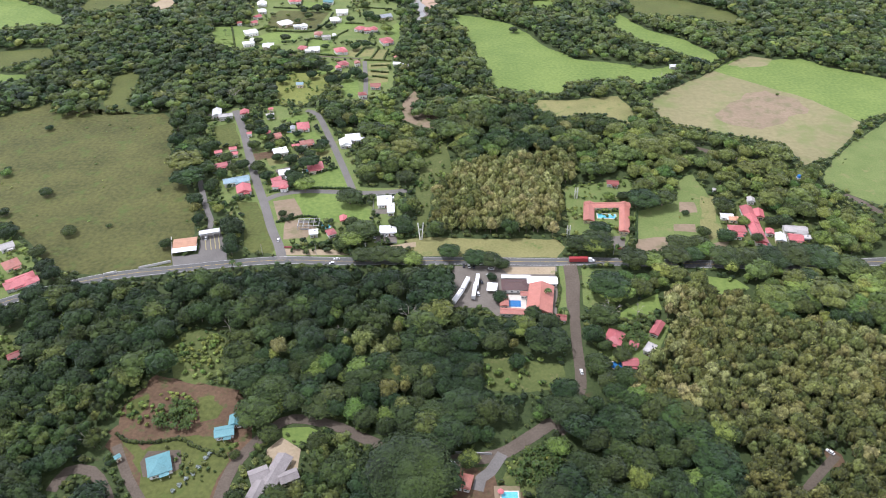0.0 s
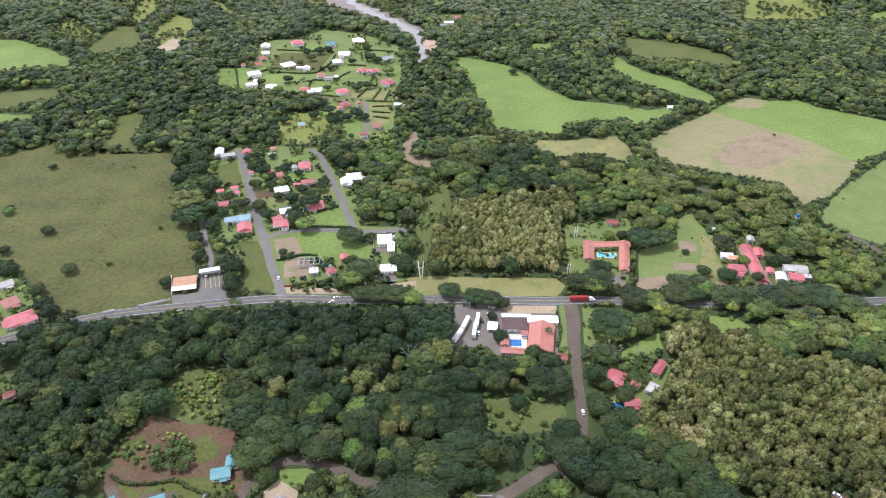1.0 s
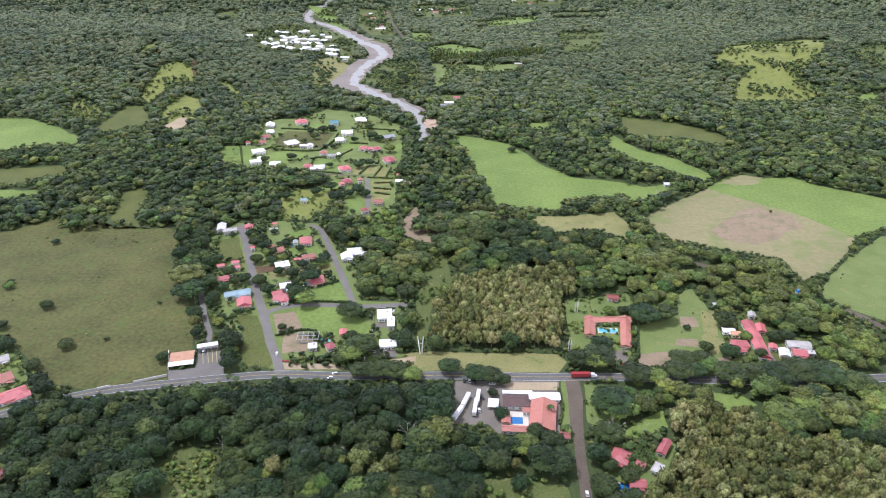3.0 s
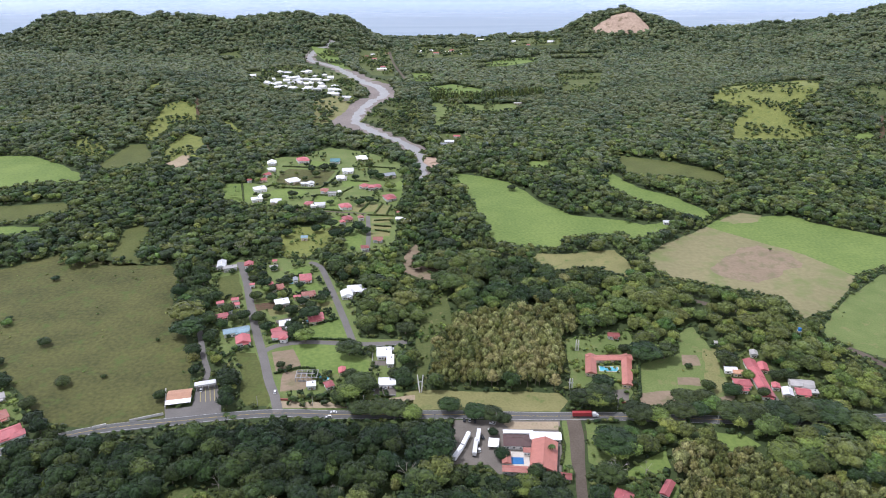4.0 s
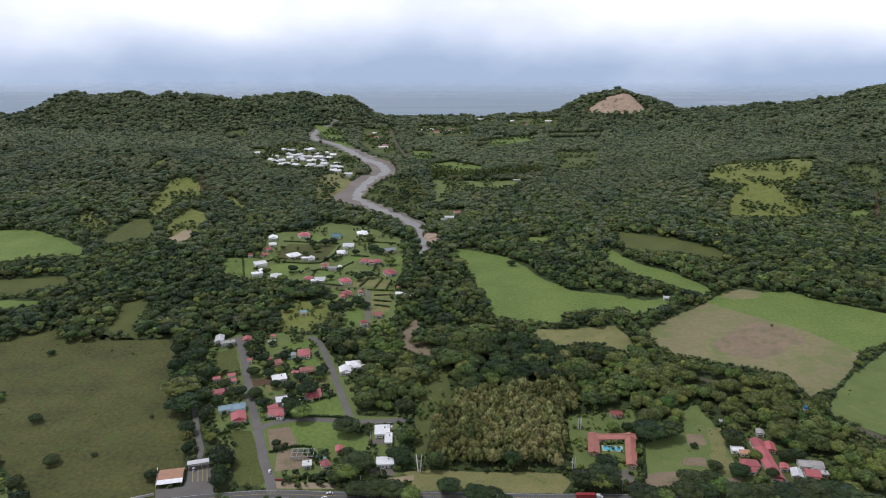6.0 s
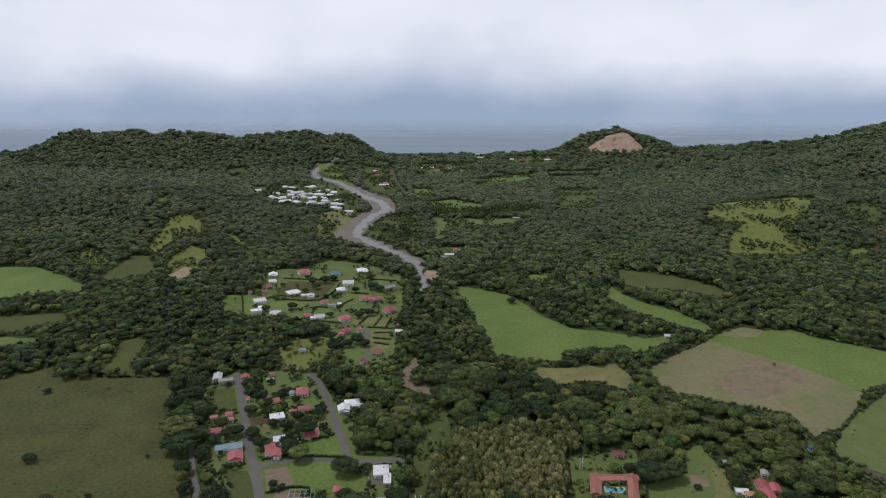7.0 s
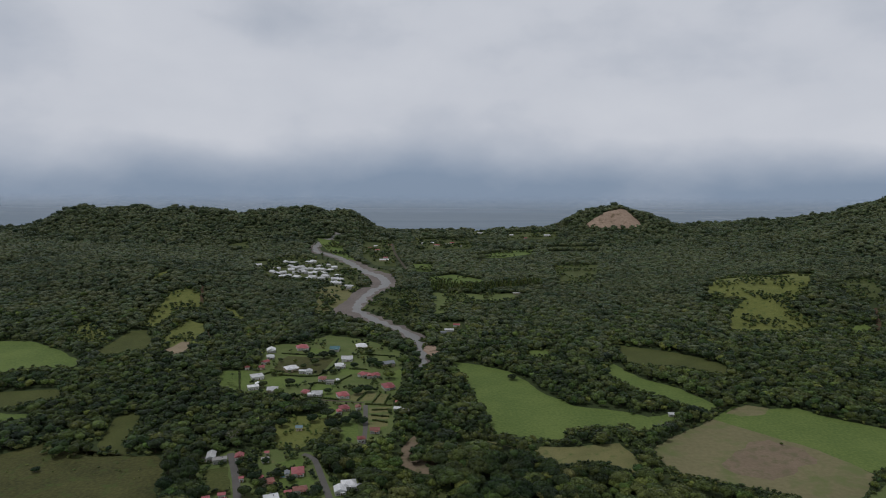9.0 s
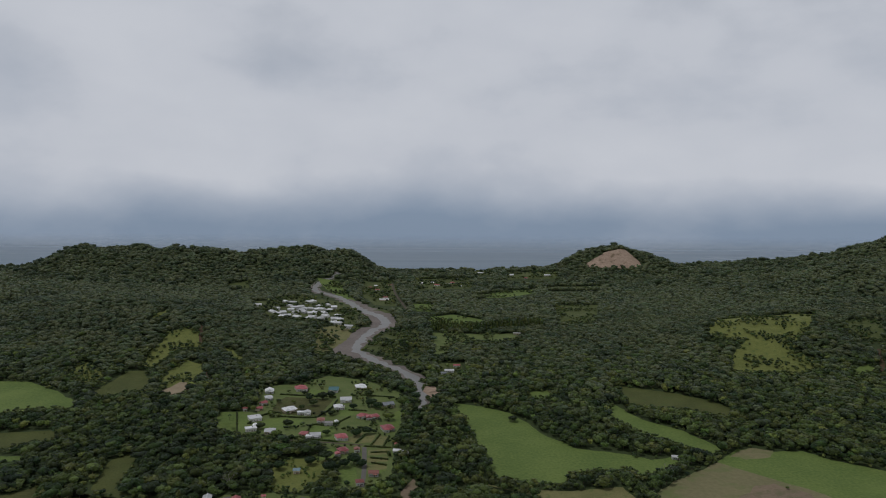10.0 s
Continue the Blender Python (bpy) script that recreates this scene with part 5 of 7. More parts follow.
def station():
    base = new("roadside_station")
    base.matrix_basis = pose(-190.0, 419.0, 0, 0, 0, 12)
    tagged(base, "roadside building with orange roof and white fascia", "station")
    part("wall", box(box(box(bmesh.new(), 0, 4.9, -0.3, 15.4, 0.3, 4.2), -7.6, 0, -0.3, 0.3, 9.6, 4.2), 7.6, 0, -0.3, 0.3, 9.6, 4.2), "wall", base)
    part("back_wall", box(bmesh.new(), 0, -2.2, -0.3, 14.8, 0.3, 4.2), "concrete", base)
    top = part("roof", bmesh.new(), "orange", base)
    bm = roof_mesh(16.8, 12.0, 4.0, 1.3, "gable")
    bm.to_mesh(top.data)
    bm.free()
    apron = part("front_canopy", box(bmesh.new(), 0, -2.4, -0.1, 17.0, 4.8, 0.2), "white", base, "white sheet front canopy")
    apron.matrix_basis = pose(0, -5.6, 4.0, 9, 0, 0)
    for k in range(5):
        part("post", box(bmesh.new(), -7.2 + 3.6 * k, -6.6, -0.3, 0.3, 0.3, 4.0), "wall", base)
    for k in range(3):
        shared_part("door", "wide_door", lambda: box(bmesh.new(), 0, 0, 0, 2.4, 0.12, 2.6), "wood", base, pose(-4.5 + 4.5 * k, -2.42, 0))
    canopy = new("canopy")
    canopy.matrix_basis = pose(-175.7, 432.5, 0, 0, 0, 16)
    tagged(canopy, "long white canopy on posts over lanes", "canopy")
    part("roof", box(box(bmesh.new(), 0, 0, 4.2, 15, 5.5, 0.5), 0, -2.6, 3.9, 15.1, 0.3, 1.0), "white", canopy)
    for k in range(4):
        for s in (-2, 2):
            part("post", box(bmesh.new(), -6.6 + 4.4 * k, s, 0, 0.35, 0.35, 4.22), "steel", canopy)
    for x, y in ((-176.8, 423.0), (-173.1, 423.2), (-170.1, 424.2), (-167.1, 424.4)):
        ob = part("kerb_island", box(bmesh.new(), 0, 0, 0, 0.6, 17, 0.3), "kerb")
        ob.matrix_basis = pose(x, y, 0.1, 0, 0, 18)
        tagged(ob, "narrow yellow-painted kerb island between lanes", "kerb", "lane kerbs")


station()


def restaurant():
    wings("restaurant", 63.6, 353.9, -10, [(0, 0, 17, 29, 0, "tile", "gable"), (0, 19.5, 21, 8, 8, "white", "gable"), (-18, 11.5, 18, 12, 8, "brown", "hip"), (-18, 20, 20, 3.5, 8, "white", "flat"),
                                           (-23.4, -6, 6, 12, 8, "tile", "gable"), (-17, -16, 16, 6, 5, "tile", "gable"), (-11, 3, 5, 5, 8, "tile", "gable")], "long red-roofed roadside restaurant with brown and white wings", "restaurant")
    terrace(47.9, 353.3, 13, 15, -4, "deck", "pale paved pool terrace")
    pool(46.7, 352.2, 8, 6.5, -3, "pool", "rectangular blue swimming pool")
    tent = new("marquee")
    tent.matrix_basis = pose(32.6, 367.1, 0, 0, 0, -8)
    tagged(tent, "white peaked canvas marquee in the lorry park", "marquee")
    part("canopy", roof_mesh(7, 9, 2.6, 1.6, "hip"), "white", tent)
    for a in (-3.2, 3.2):
        for b in (-4.2, 4.2):
            part("pole", rod(bmesh.new(), (a, b, 0), (a, b, 2.6), 0.08, 0.08), "steel", tent)


restaurant()
wings("hotel", 129.7, 468, 0, [(0, 0, 36, 8, 1, "tile", "gable"), (9.9, -17, 8, 42, -12, "tile", "gable"), (-16, -9, 8.5, 27, -10, "tile", "gable")], "U-shaped hotel with terracotta roofs round a pool", "hotel", "wall_cream")
pool(127.5, 456.5, 14, 6, -5, "pool_pale", "turquoise hotel pool inside the courtyard")
for k in range(4):
    s = (k + 0.5) / 4
    house(238 + -5 * s, 465 + -50 * s, 9.5, 12.6, -5.7, "red", "gable", "wall", 3.0 + 0.25 * (k % 2), False, "in a stepped farmyard row")
wings("house", -86.4, 218.4, -4, [(1, 2, 9, 20, -14, "thatch", "gable"), (-7, -1, 10, 9, 30, "thatch", "gable"), (8, -1, 10, 7, 30, "thatch", "gable"), (-5, -11, 9, 12, -10, "thatch", "gable")], "large grey shingle-roofed house with crossing gables", "house", "wall_cream")
pool(103.1, 295.5, 9, 6, 20, "pool", "blue kidney-shaped garden pool", True)
terrace(107.4, 297.4, 7, 5, 20, "deck", "pale paved pool surround")
terrace(30.7, 208.5, 13, 8, 0, "soil_pale", "brown paved pool deck")
pool(31.7, 206.8, 8, 4.5, 0, "pool_pale", "rectangular turquoise garden pool")
pool(-119.0, 531.7, 6, 4, 10, "pool_pale", "small turquoise garden pool")
pool(-181.4, 517.1, 8, 4, 8, "pool_pale", "small turquoise garden pool")
pool(-90.2, 444.6, 7, 6, 0, "pool_pale", "round turquoise garden pool", True)
pool(-145.6, 607.5, 6, 4, 0, "pool_pale", "small turquoise garden pool")
pool(-44.6, 768.2, 10, 5, 0, "pool_pale", "small turquoise garden pool")


def concrete_frame(x, y):
    base = new("unfinished_house")
    base.matrix_basis = pose(x, y, 0, 0, 0, 2)
    tagged(base, "unfinished grey concrete house frame without roof", "ruin")
    for i in range(5):
        for j in range(3):
            part("column", box(bmesh.new(), -8 + 4 * i, -5 + 5 * j, 0, 0.4, 0.4, 3.4), "concrete", base)
    for j in range(3):
        part("beam", box(bmesh.new(), 0, -5 + 5 * j, 3.37, 16.6, 0.44, 0.4), "concrete", base)
    for i in range(5):
        part("beam", box(bmesh.new(), -8 + 4 * i, 0, 3.40, 0.36, 10.2, 0.34), "concrete", base)
    part("wall", box(box(bmesh.new(), 0, 4.9, 0, 15.8, 0.2, 2.2), -3, -5, 0, 6, 0.2, 1.4), "concrete", base)


concrete_frame(-103.2, 445.6)


def water_tower(x, y):
    base = new("water_tower")
    base.matrix_basis = pose(x, y, 0)
    tagged(base, "blue plastic water tank on a tall steel stand", "water tower")
    for a in (-1.2, 1.2):
        for b in (-1.2, 1.2):
            part("leg", rod(bmesh.new(), (a, b, -0.3), (a * 0.8, b * 0.8, 11), 0.1, 0.1), "steel", base)
    part("platform", box(bmesh.new(), 0, 0, 10.98, 3.0, 3.0, 0.2), "steel", base)
    bm = rod(bmesh.new(), (0, 0, 11.17), (0, 0, 13.4), 1.4, 1.4, 16)
    bmesh.ops.create_cone(bm, cap_ends=True, segments=16, radius1=1.4, radius2=0.3, depth=0.5, matrix=Matrix.Translation((0, 0, 13.64)))
    part("tank", bm, "pool", base, "bright blue tank")


water_tower(290.3, 495.6)


# ---- poles, walls and fences ----
def pole_pair(x, y, height, gap, lean):
    base = new("utility_pole_pair")
    base.matrix_basis = pose(x, y, 0)
    tagged(base, "pair of tall white utility poles with crossarm", "utility pole", "utility poles")
    for s in (-1, 1):
        part("pole", rod(bmesh.new(), (s * gap / 2, 0, -0.5), (s * (gap / 2 + lean), 0, height), 0.48, 0.36, 8), "wall", base)
    part("crossarm", box(bmesh.new(), 0, 0, height * 0.62, gap + 2.0, 0.3, 0.35), "steel", base)
    for s in (-1, 0, 1):
        part("insulator", rod(bmesh.new(), (s * gap * 0.5, 0, height * 0.62 - 0.9), (s * gap * 0.5, 0, height * 0.62 + 0.02), 0.1, 0.1), "frame", base)


pole_pair(-16.9, 426.6, 15, 1.2, 1.4)
pole_pair(93.2, 429.3, 10, 1.8, 0.0)
pole_pair(107.4, 483.3, 10, 1.8, 0.0)


def street_pole(x, y):
    base = new("utility_pole")
    base.matrix_basis = pose(x, y, 0)
    tagged(base, "grey concrete roadside utility pole with crossarm", "utility pole", "roadside poles")
    part("pole", rod(bmesh.new(), (0, 0, -0.5), (0, 0, 9.5), 0.2, 0.13, 8), "concrete", base)
    part("crossarm", box(bmesh.new(), 0, 0, 8.9, 1.8, 0.12, 0.14), "wood", base)


for x, y in ((35.6, 389.4), (-6.1, 388.4), (-92.4, 408.1), (-131.5, 408.7), (-56.4, 409.4), (122.3, 405.5), (160.6, 403.7), (186.7, 389.5)):
    street_pole(x, y)


def wall_run(name, a, b, height, material, label, category="wall", thick=0.3):
    a, b = Vector(a), Vector(b)
    mid, d = (a + b) / 2, b - a
    ob = part(name, box(box(bmesh.new(), 0, 0, -0.3, d.length, thick, height + 0.3), 0, 0, height - 0.01, d.length + 0.1, thick + 0.12, 0.1), material)
    ob.matrix_basis = pose(mid.x, mid.y, float(land(mid.x, mid.y)), 0, 0, math.degrees(math.atan2(d.y, d.x)))
    tagged(ob, label, category)


wall_run("boundary_wall", (-215.6, 392.4), (-195.3, 400.2), 2.0, "wall", "white rendered boundary wall beside the highway")
wall_run("boundary_wall", (-237.6, 385.0), (-229.8, 388.3), 2.0, "wall", "white rendered boundary wall beside the highway")
wall_run("boundary_wall", (-196.7, 407.3), (-204.3, 430.2), 1.6, "wall", "white rendered wall behind the station")
wall_run("fence", (-117.3, 416.9), (-109.4, 416.6), 1.6, "red", "red panel fence on the street corner", "fence")
wall_run("fence", (127.0, 412.8), (133.6, 413.1), 1.2, "red", "low red panel fence", "fence")
wall_run("fence", (-57.1, 489.3), (-53.2, 423.5), 1.3, "concrete", "low grey lot fence", "fence", 0.2)
wall_run("fence", (-51.4, 422.8), (-34.7, 421.8), 1.1, "concrete", "low grey lot fence", "fence", 0.2)
wall_run("fence", (-57.1, 489.3), (-38.7, 491.3), 1.1, "concrete", "low grey lot fence", "fence", 0.2)
wall_run("retaining_wall", (4.6, 232.7), (24.3, 231.5), 1.4, "concrete", "dark retaining wall beside the side road")


# ---- vehicles ----
def wheel_at(parent, x, y, r, w=0.25):
    def tyre():
        bm = bmesh.new()
        return rod(bm, (-w / 2, 0, 0), (w / 2, 0, 0), r, r, 12)
    t = shared_part("wheel", ("wheel", r, w), tyre, "tyre", parent, pose(x, y, r))
    shared_part("rim", ("rim", r, w), lambda: rod(bmesh.new(), (-w / 2 - 0.02, 0, 0), (w / 2 + 0.02, 0, 0), r * 0.6, r * 0.6, 10), "steel", t, Matrix())


def car(x, y, turn, paint, label, van=False):
    base = new("van" if van else "car")
    base.matrix_basis = pose(x, y, float(land(x, y)) + 0.17, 0, 0, turn)
    tagged(base, label, "van" if van else "car", "vehicles")
    bm = bmesh.new()
    box(bm, 0, 0, 0.3, 1.8, 4.4, 0.6)
    bmesh.ops.bevel(bm, geom=bm.edges[:], offset=0.12, segments=2, affect="EDGES")
    part("body", bm, paint, base)
    bm = bmesh.new()
    top = 1.9 if van else 1.45
    lo = [bm.verts.new((a, b, 0.86)) for a, b in ((-0.82, -1.9 if van else -1.7), (0.82, -1.9 if van else -1.7), (0.82, 1.1), (-0.82, 1.1))]
    hi = [bm.verts.new((a, b, top - 0.1)) for a, b in ((-0.7, -1.7 if van else -1.2), (0.7, -1.7 if van else -1.2), (0.7, 0.5), (-0.7, 0.5))]
    for i in range(4):
        bm.faces.new((lo[i], lo[(i + 1) % 4], hi[(i + 1) % 4], hi[i]))
    bm.faces.new(hi)
    part("windows", bm, "glass", base)
    part("roof", box(bmesh.new(), 0, -0.6 if van else -0.35, top - 0.12, 1.46, 2.3 if van else 1.76, 0.12), paint, base)
    for a in (-0.8, 0.8):
        for b in (-1.35, 1.35):
            wheel_at(base, a, b, 0.33)


def lorry(x, y, turn, load, label, cab=True):
    base = new("lorry" if cab else "trailer")
    base.matrix_basis = pose(x, y, float(land(x, y)) + 0.15, 0, 0, turn)
    tagged(base, label, "lorry" if cab else "trailer", "vehicles")
    part("cargo_box", box(box(bmesh.new(), 0, -2, 1.1, 2.5, 13, 2.8), 0, -2, 3.898, 2.56, 13.06, 0.1), load, base)
    part("chassis", box(bmesh.new(), 0, -1.5, 0.7, 1.2, 14, 0.4), "car_dark", base)
    for b in (-7.5, -6.2, 2.5):
        for a in (-1.05, 1.05):
            wheel_at(base, a, b, 0.5, 0.35)
    if cab:
        bm = box(bmesh.new(), 0, 6.6, 0.6, 2.4, 2.4, 2.8)
        bmesh.ops.bevel(bm, geom=bm.edges[:], offset=0.2, segments=2, affect="EDGES")
        c = part("cab", bm, "car_white", base)
        part("windscreen", box(bmesh.new(), 0, 7.79, 1.9, 2.0, 0.08, 0.9), "glass", c)
        part("bonnet", box(bmesh.new(), 0, 8.6, 0.6, 1.8, 1.8, 1.3), "car_white", c)
        for a in (-1.05, 1.05):
            wheel_at(base, a, 8.2, 0.5, 0.35)


lorry(97.6, 397.4, -90, "car_red", "articulated lorry with red load and white cab")
lorry(9.9, 359.0, -26, "white", "long white box trailer parked in the yard", False)
lorry(15.2, 372.1, -20, "white", "long white box trailer parked in the yard", False)
lorry(20.6, 363.9, -8, "white", "long white box trailer parked in the yard", True)
lorry(23.0, 375.2, -8, "white", "long white box trailer parked in the yard", False)
for x, y, turn, paint, van in ((-76.9, 402.2, 90, "car_white", False), (-79.5, 396.7, 90, "car_white", True), (17.8, 393.2, 5, "car_white", True), (33.2, 389.5, 80, "car_white", False),
                               (31.6, 382.2, 60, "car_white", False), (22.9, 361.9, 10, "car_white", True), (14.2, 393.1, 0, "car_dark", False), (21.4, 391.8, 0, "car_dark", False),
                               (25.8, 374.6, 20, "car_dark", False), (80.5, 289.6, 0, "car_white", False), (200.2, 231.5, 40, "car_white", False), (3.0, 226.3, 85, "car_white", False),
                               (-178.0, 429.0, 10, "car_white", True), (-123.3, 426.4, 8, "car_white", False), (-44.6, 430.9, 70, "car_white", False), (-37.9, 432.7, 70, "car_dark", False),
                               (-52.5, 428.6, 80, "car_white", True), (119.4, 417.4, 90, "car_white", False)):
    car(x, y, turn, paint, ("white van" if van else "white car" if paint == "car_white" else "dark car") + " standing on road or yard", van)
    CLEAR.append((np.array([(x - 3, y - 3), (x + 3, y - 3), (x + 3, y + 3), (x - 3, y + 3)]), 3.0))


def parasol(x, y):
    base = new("parasol")
    base.matrix_basis = pose(x, y, 0.2)
    tagged(base, "pink round parasol on a pool deck", "parasol")
    part("pole", rod(bmesh.new(), (0, 0, 0), (0, 0, 2.5), 0.04, 0.04), "steel", base)
    bm = bmesh.new()
    bmesh.ops.create_cone(bm, cap_ends=True, segments=8, radius1=1.7, radius2=0.05, depth=0.6, matrix=Matrix.Translation((0, 0, 2.4)))
    part("canopy", bm, "red", base)


parasol(27.3, 208.0)

# ---- single trees: east, north, crown width, height ----
PASTURE_TREES = [(-326, 493, 9, 7), (-283, 436, 10, 7), (-379, 614, 7, 5), (-376, 526, 8, 6), (-327, 434, 12, 9), (-346, 463, 8, 7), (-257, 446, 4, 3), (-236, 499, 3, 3), (-379, 535, 5, 4), (-204, 418, 8, 8), (349, 684, 3, 3), (91, 885, 10, 8), (229, 534, 12, 10), (-294, 409, 10, 8)]
STREET_TREES = [(-173, 599, 9, 9), (-172, 571, 10, 10), (-157, 569, 9, 9), (-149, 574, 9, 9), (-134, 544, 11, 10), (-116, 533, 15, 14), (-111, 566, 9, 9), (-160, 531, 11, 10), (-149, 514, 10, 10), (-124, 508, 13, 12), (-114, 496, 14, 13), (-191, 547, 10, 10), (-174, 534, 10, 10), (-181, 530, 9, 9), (-209, 569, 12, 11), (-189, 520, 9, 9), (-184, 608, 8, 8), (-166, 587, 8, 8), (-152, 606, 7, 7), (-147, 549, 8, 8), (-128, 562, 8, 8), (-193, 628, 7, 7)]
VILLAGE_TREES = [(-75, 477, 18, 12), (-32, 510, 14, 11), (-61, 429, 20, 13), (-67, 419, 16, 12), (-74, 415, 12, 10), (-123, 503, 11, 9), (-170, 599, 9, 8), (-162, 588, 9, 8), (-119, 556, 9, 7), (-160, 534, 9, 8), (-147, 514, 9, 8), (-131, 520, 8, 7), (-137, 597, 7, 6), (-126, 460, 6, 5), (-71, 446, 9, 7), (-37, 444, 9, 9), (-110, 577, 9, 7), (-111, 564, 9, 7), (-172, 572, 9, 8), (-170, 635, 7, 6), (-178, 622, 7, 6)]
GARDEN_TREES = [(-179, 944, 10, 10), (-190, 969, 8, 8), (-202, 996, 6, 6), (-209, 955, 5, 5), (-148, 903, 7, 7), (-195, 858, 11, 10), (-142, 828, 8, 8), (-122, 930, 9, 9), (-99, 943, 13, 12), (-89, 934, 11, 10), (-71, 887, 13, 12), (-93, 834, 11, 10), (-105, 826, 11, 10), (-97, 741, 13, 12), (-87, 732, 9, 9), (-106, 731, 10, 10), (-227, 849, 9, 9), (-200, 819, 10, 10), (-195, 812, 8, 8), (-192, 928, 7, 7), (-172, 975, 12, 11), (-161, 983, 10, 10), (-108, 988, 10, 10), (-230, 957, 6, 6), (-181, 769, 14, 13), (-160, 771, 13, 12), (-143, 768, 12, 11), (-129, 747, 14, 13), (-144, 737, 10, 10), (-121, 722, 12, 11), (-175, 724, 10, 10), (-227, 901, 8, 8), (-113, 726, 6, 6), (-157, 794, 9, 9)]
HOTEL_TREES = [(117, 431, 14, 10), (111, 413, 20, 13), (97, 411, 15, 12), (133, 481, 8, 7), (145, 481, 8, 7), (158, 469, 22, 14), (174, 471, 16, 13), (218, 461, 14, 13), (194, 429, 9, 8), (189, 458, 5, 4), (229, 443, 8, 7), (231, 420, 8, 8), (249, 442, 8, 8), (209, 423, 12, 9), (185, 412, 14, 10), (170, 411, 16, 11), (259, 442, 10, 9), (145, 449, 5, 5), (141, 434, 5, 5)]
ROADSIDE_TREES = [(-58, 401, 15, 9), (-46, 401, 16, 9), (-34, 400, 16, 9), (-22, 397, 13, 8), (4, 405, 14, 9), (22, 397, 15, 9), (33, 394, 14, 9), (41, 391, 9, 7), (110, 361, 24, 14), (133, 394, 18, 12), (145, 392, 15, 10), (164, 397, 18, 11), (176, 399, 15, 10), (198, 393, 20, 12), (214, 393, 18, 12), (232, 393, 22, 12), (248, 395, 24, 13), (263, 392, 24, 13), (279, 383, 22, 12), (243, 364, 22, 13), (33, 378, 6, 5)]
BRIGHT_TREES = [(241, 356, 26, 13), (217, 348, 24, 12), (109, 410, 19, 12), (259, 341, 22, 12), (111, 355, 16, 11), (12, 226, 9, 8), (52, 257, 8, 6), (285, 361, 20, 12), (188, 405, 14, 10), (-75, 289, 14, 11), (-48, 287, 15, 12), (108, 266, 14, 11)]
NEAR_TREES = [(43, 295, 9, 8), (62, 310, 22, 13), (101, 333, 16, 12), (49, 322, 16, 12), (57, 337, 10, 9), (37, 355, 9, 7), (97, 308, 8, 8), (106, 300, 10, 8), (93, 293, 9, 8), (-53, 218, 16, 13), (-97, 271, 20, 13), (-102, 255, 20, 13), (-272, 358, 14, 11), (-94, 243, 10, 8), (-109, 231, 5, 4), (12, 225, 9, 8), (52, 257, 8, 6), (59, 233, 10, 9)]

# ---- planted blocks of teak ----
TEAK_BLOCK = [(8, 528), (117, 558), (111, 519), (84, 430), (32, 434), (-11, 435), (-9, 475)]
TEAK_EAST = [(150, 363), (190, 351), (217, 328), (270, 315), (366, 289), (291, 188), (135, 189), (157, 231), (128, 261), (102, 270), (133, 311)]
TEAK_WEST = [(-252, 253), (-204, 277), (-179, 287), (-171, 272), (-180, 241), (-210, 227), (-240, 230)]
TEAK_NEAR = [(-76, 190), (-75, 212), (-66, 232), (-63, 251), (-54, 255), (-48, 229), (-39, 190)]
BRIGHT_BLOCK = [(-77, 673), (-59, 719), (-45, 754), (-23, 728), (-26, 672), (-38, 611), (-56, 599), (-82, 637)]
PALE_BLOCK = [(-51, 317), (-30, 322), (-5, 293), (-2, 258), (-20, 243), (-45, 251), (-59, 267), (-55, 294)]

# ---- trees ----
NP = np.random.RandomState(11)


def ico(subdivisions):
    bm = bmesh.new()
    bmesh.ops.create_icosphere(bm, subdivisions=subdivisions, radius=1)
    bmesh.ops.triangulate(bm, faces=bm.faces[:])
    v = np.array([q.co[:] for q in bm.verts])
    f = np.array([[q.index for q in face.verts] for face in bm.faces])
    bm.free()
    return v, f


ICO = {1: ico(1), 2: ico(2)}


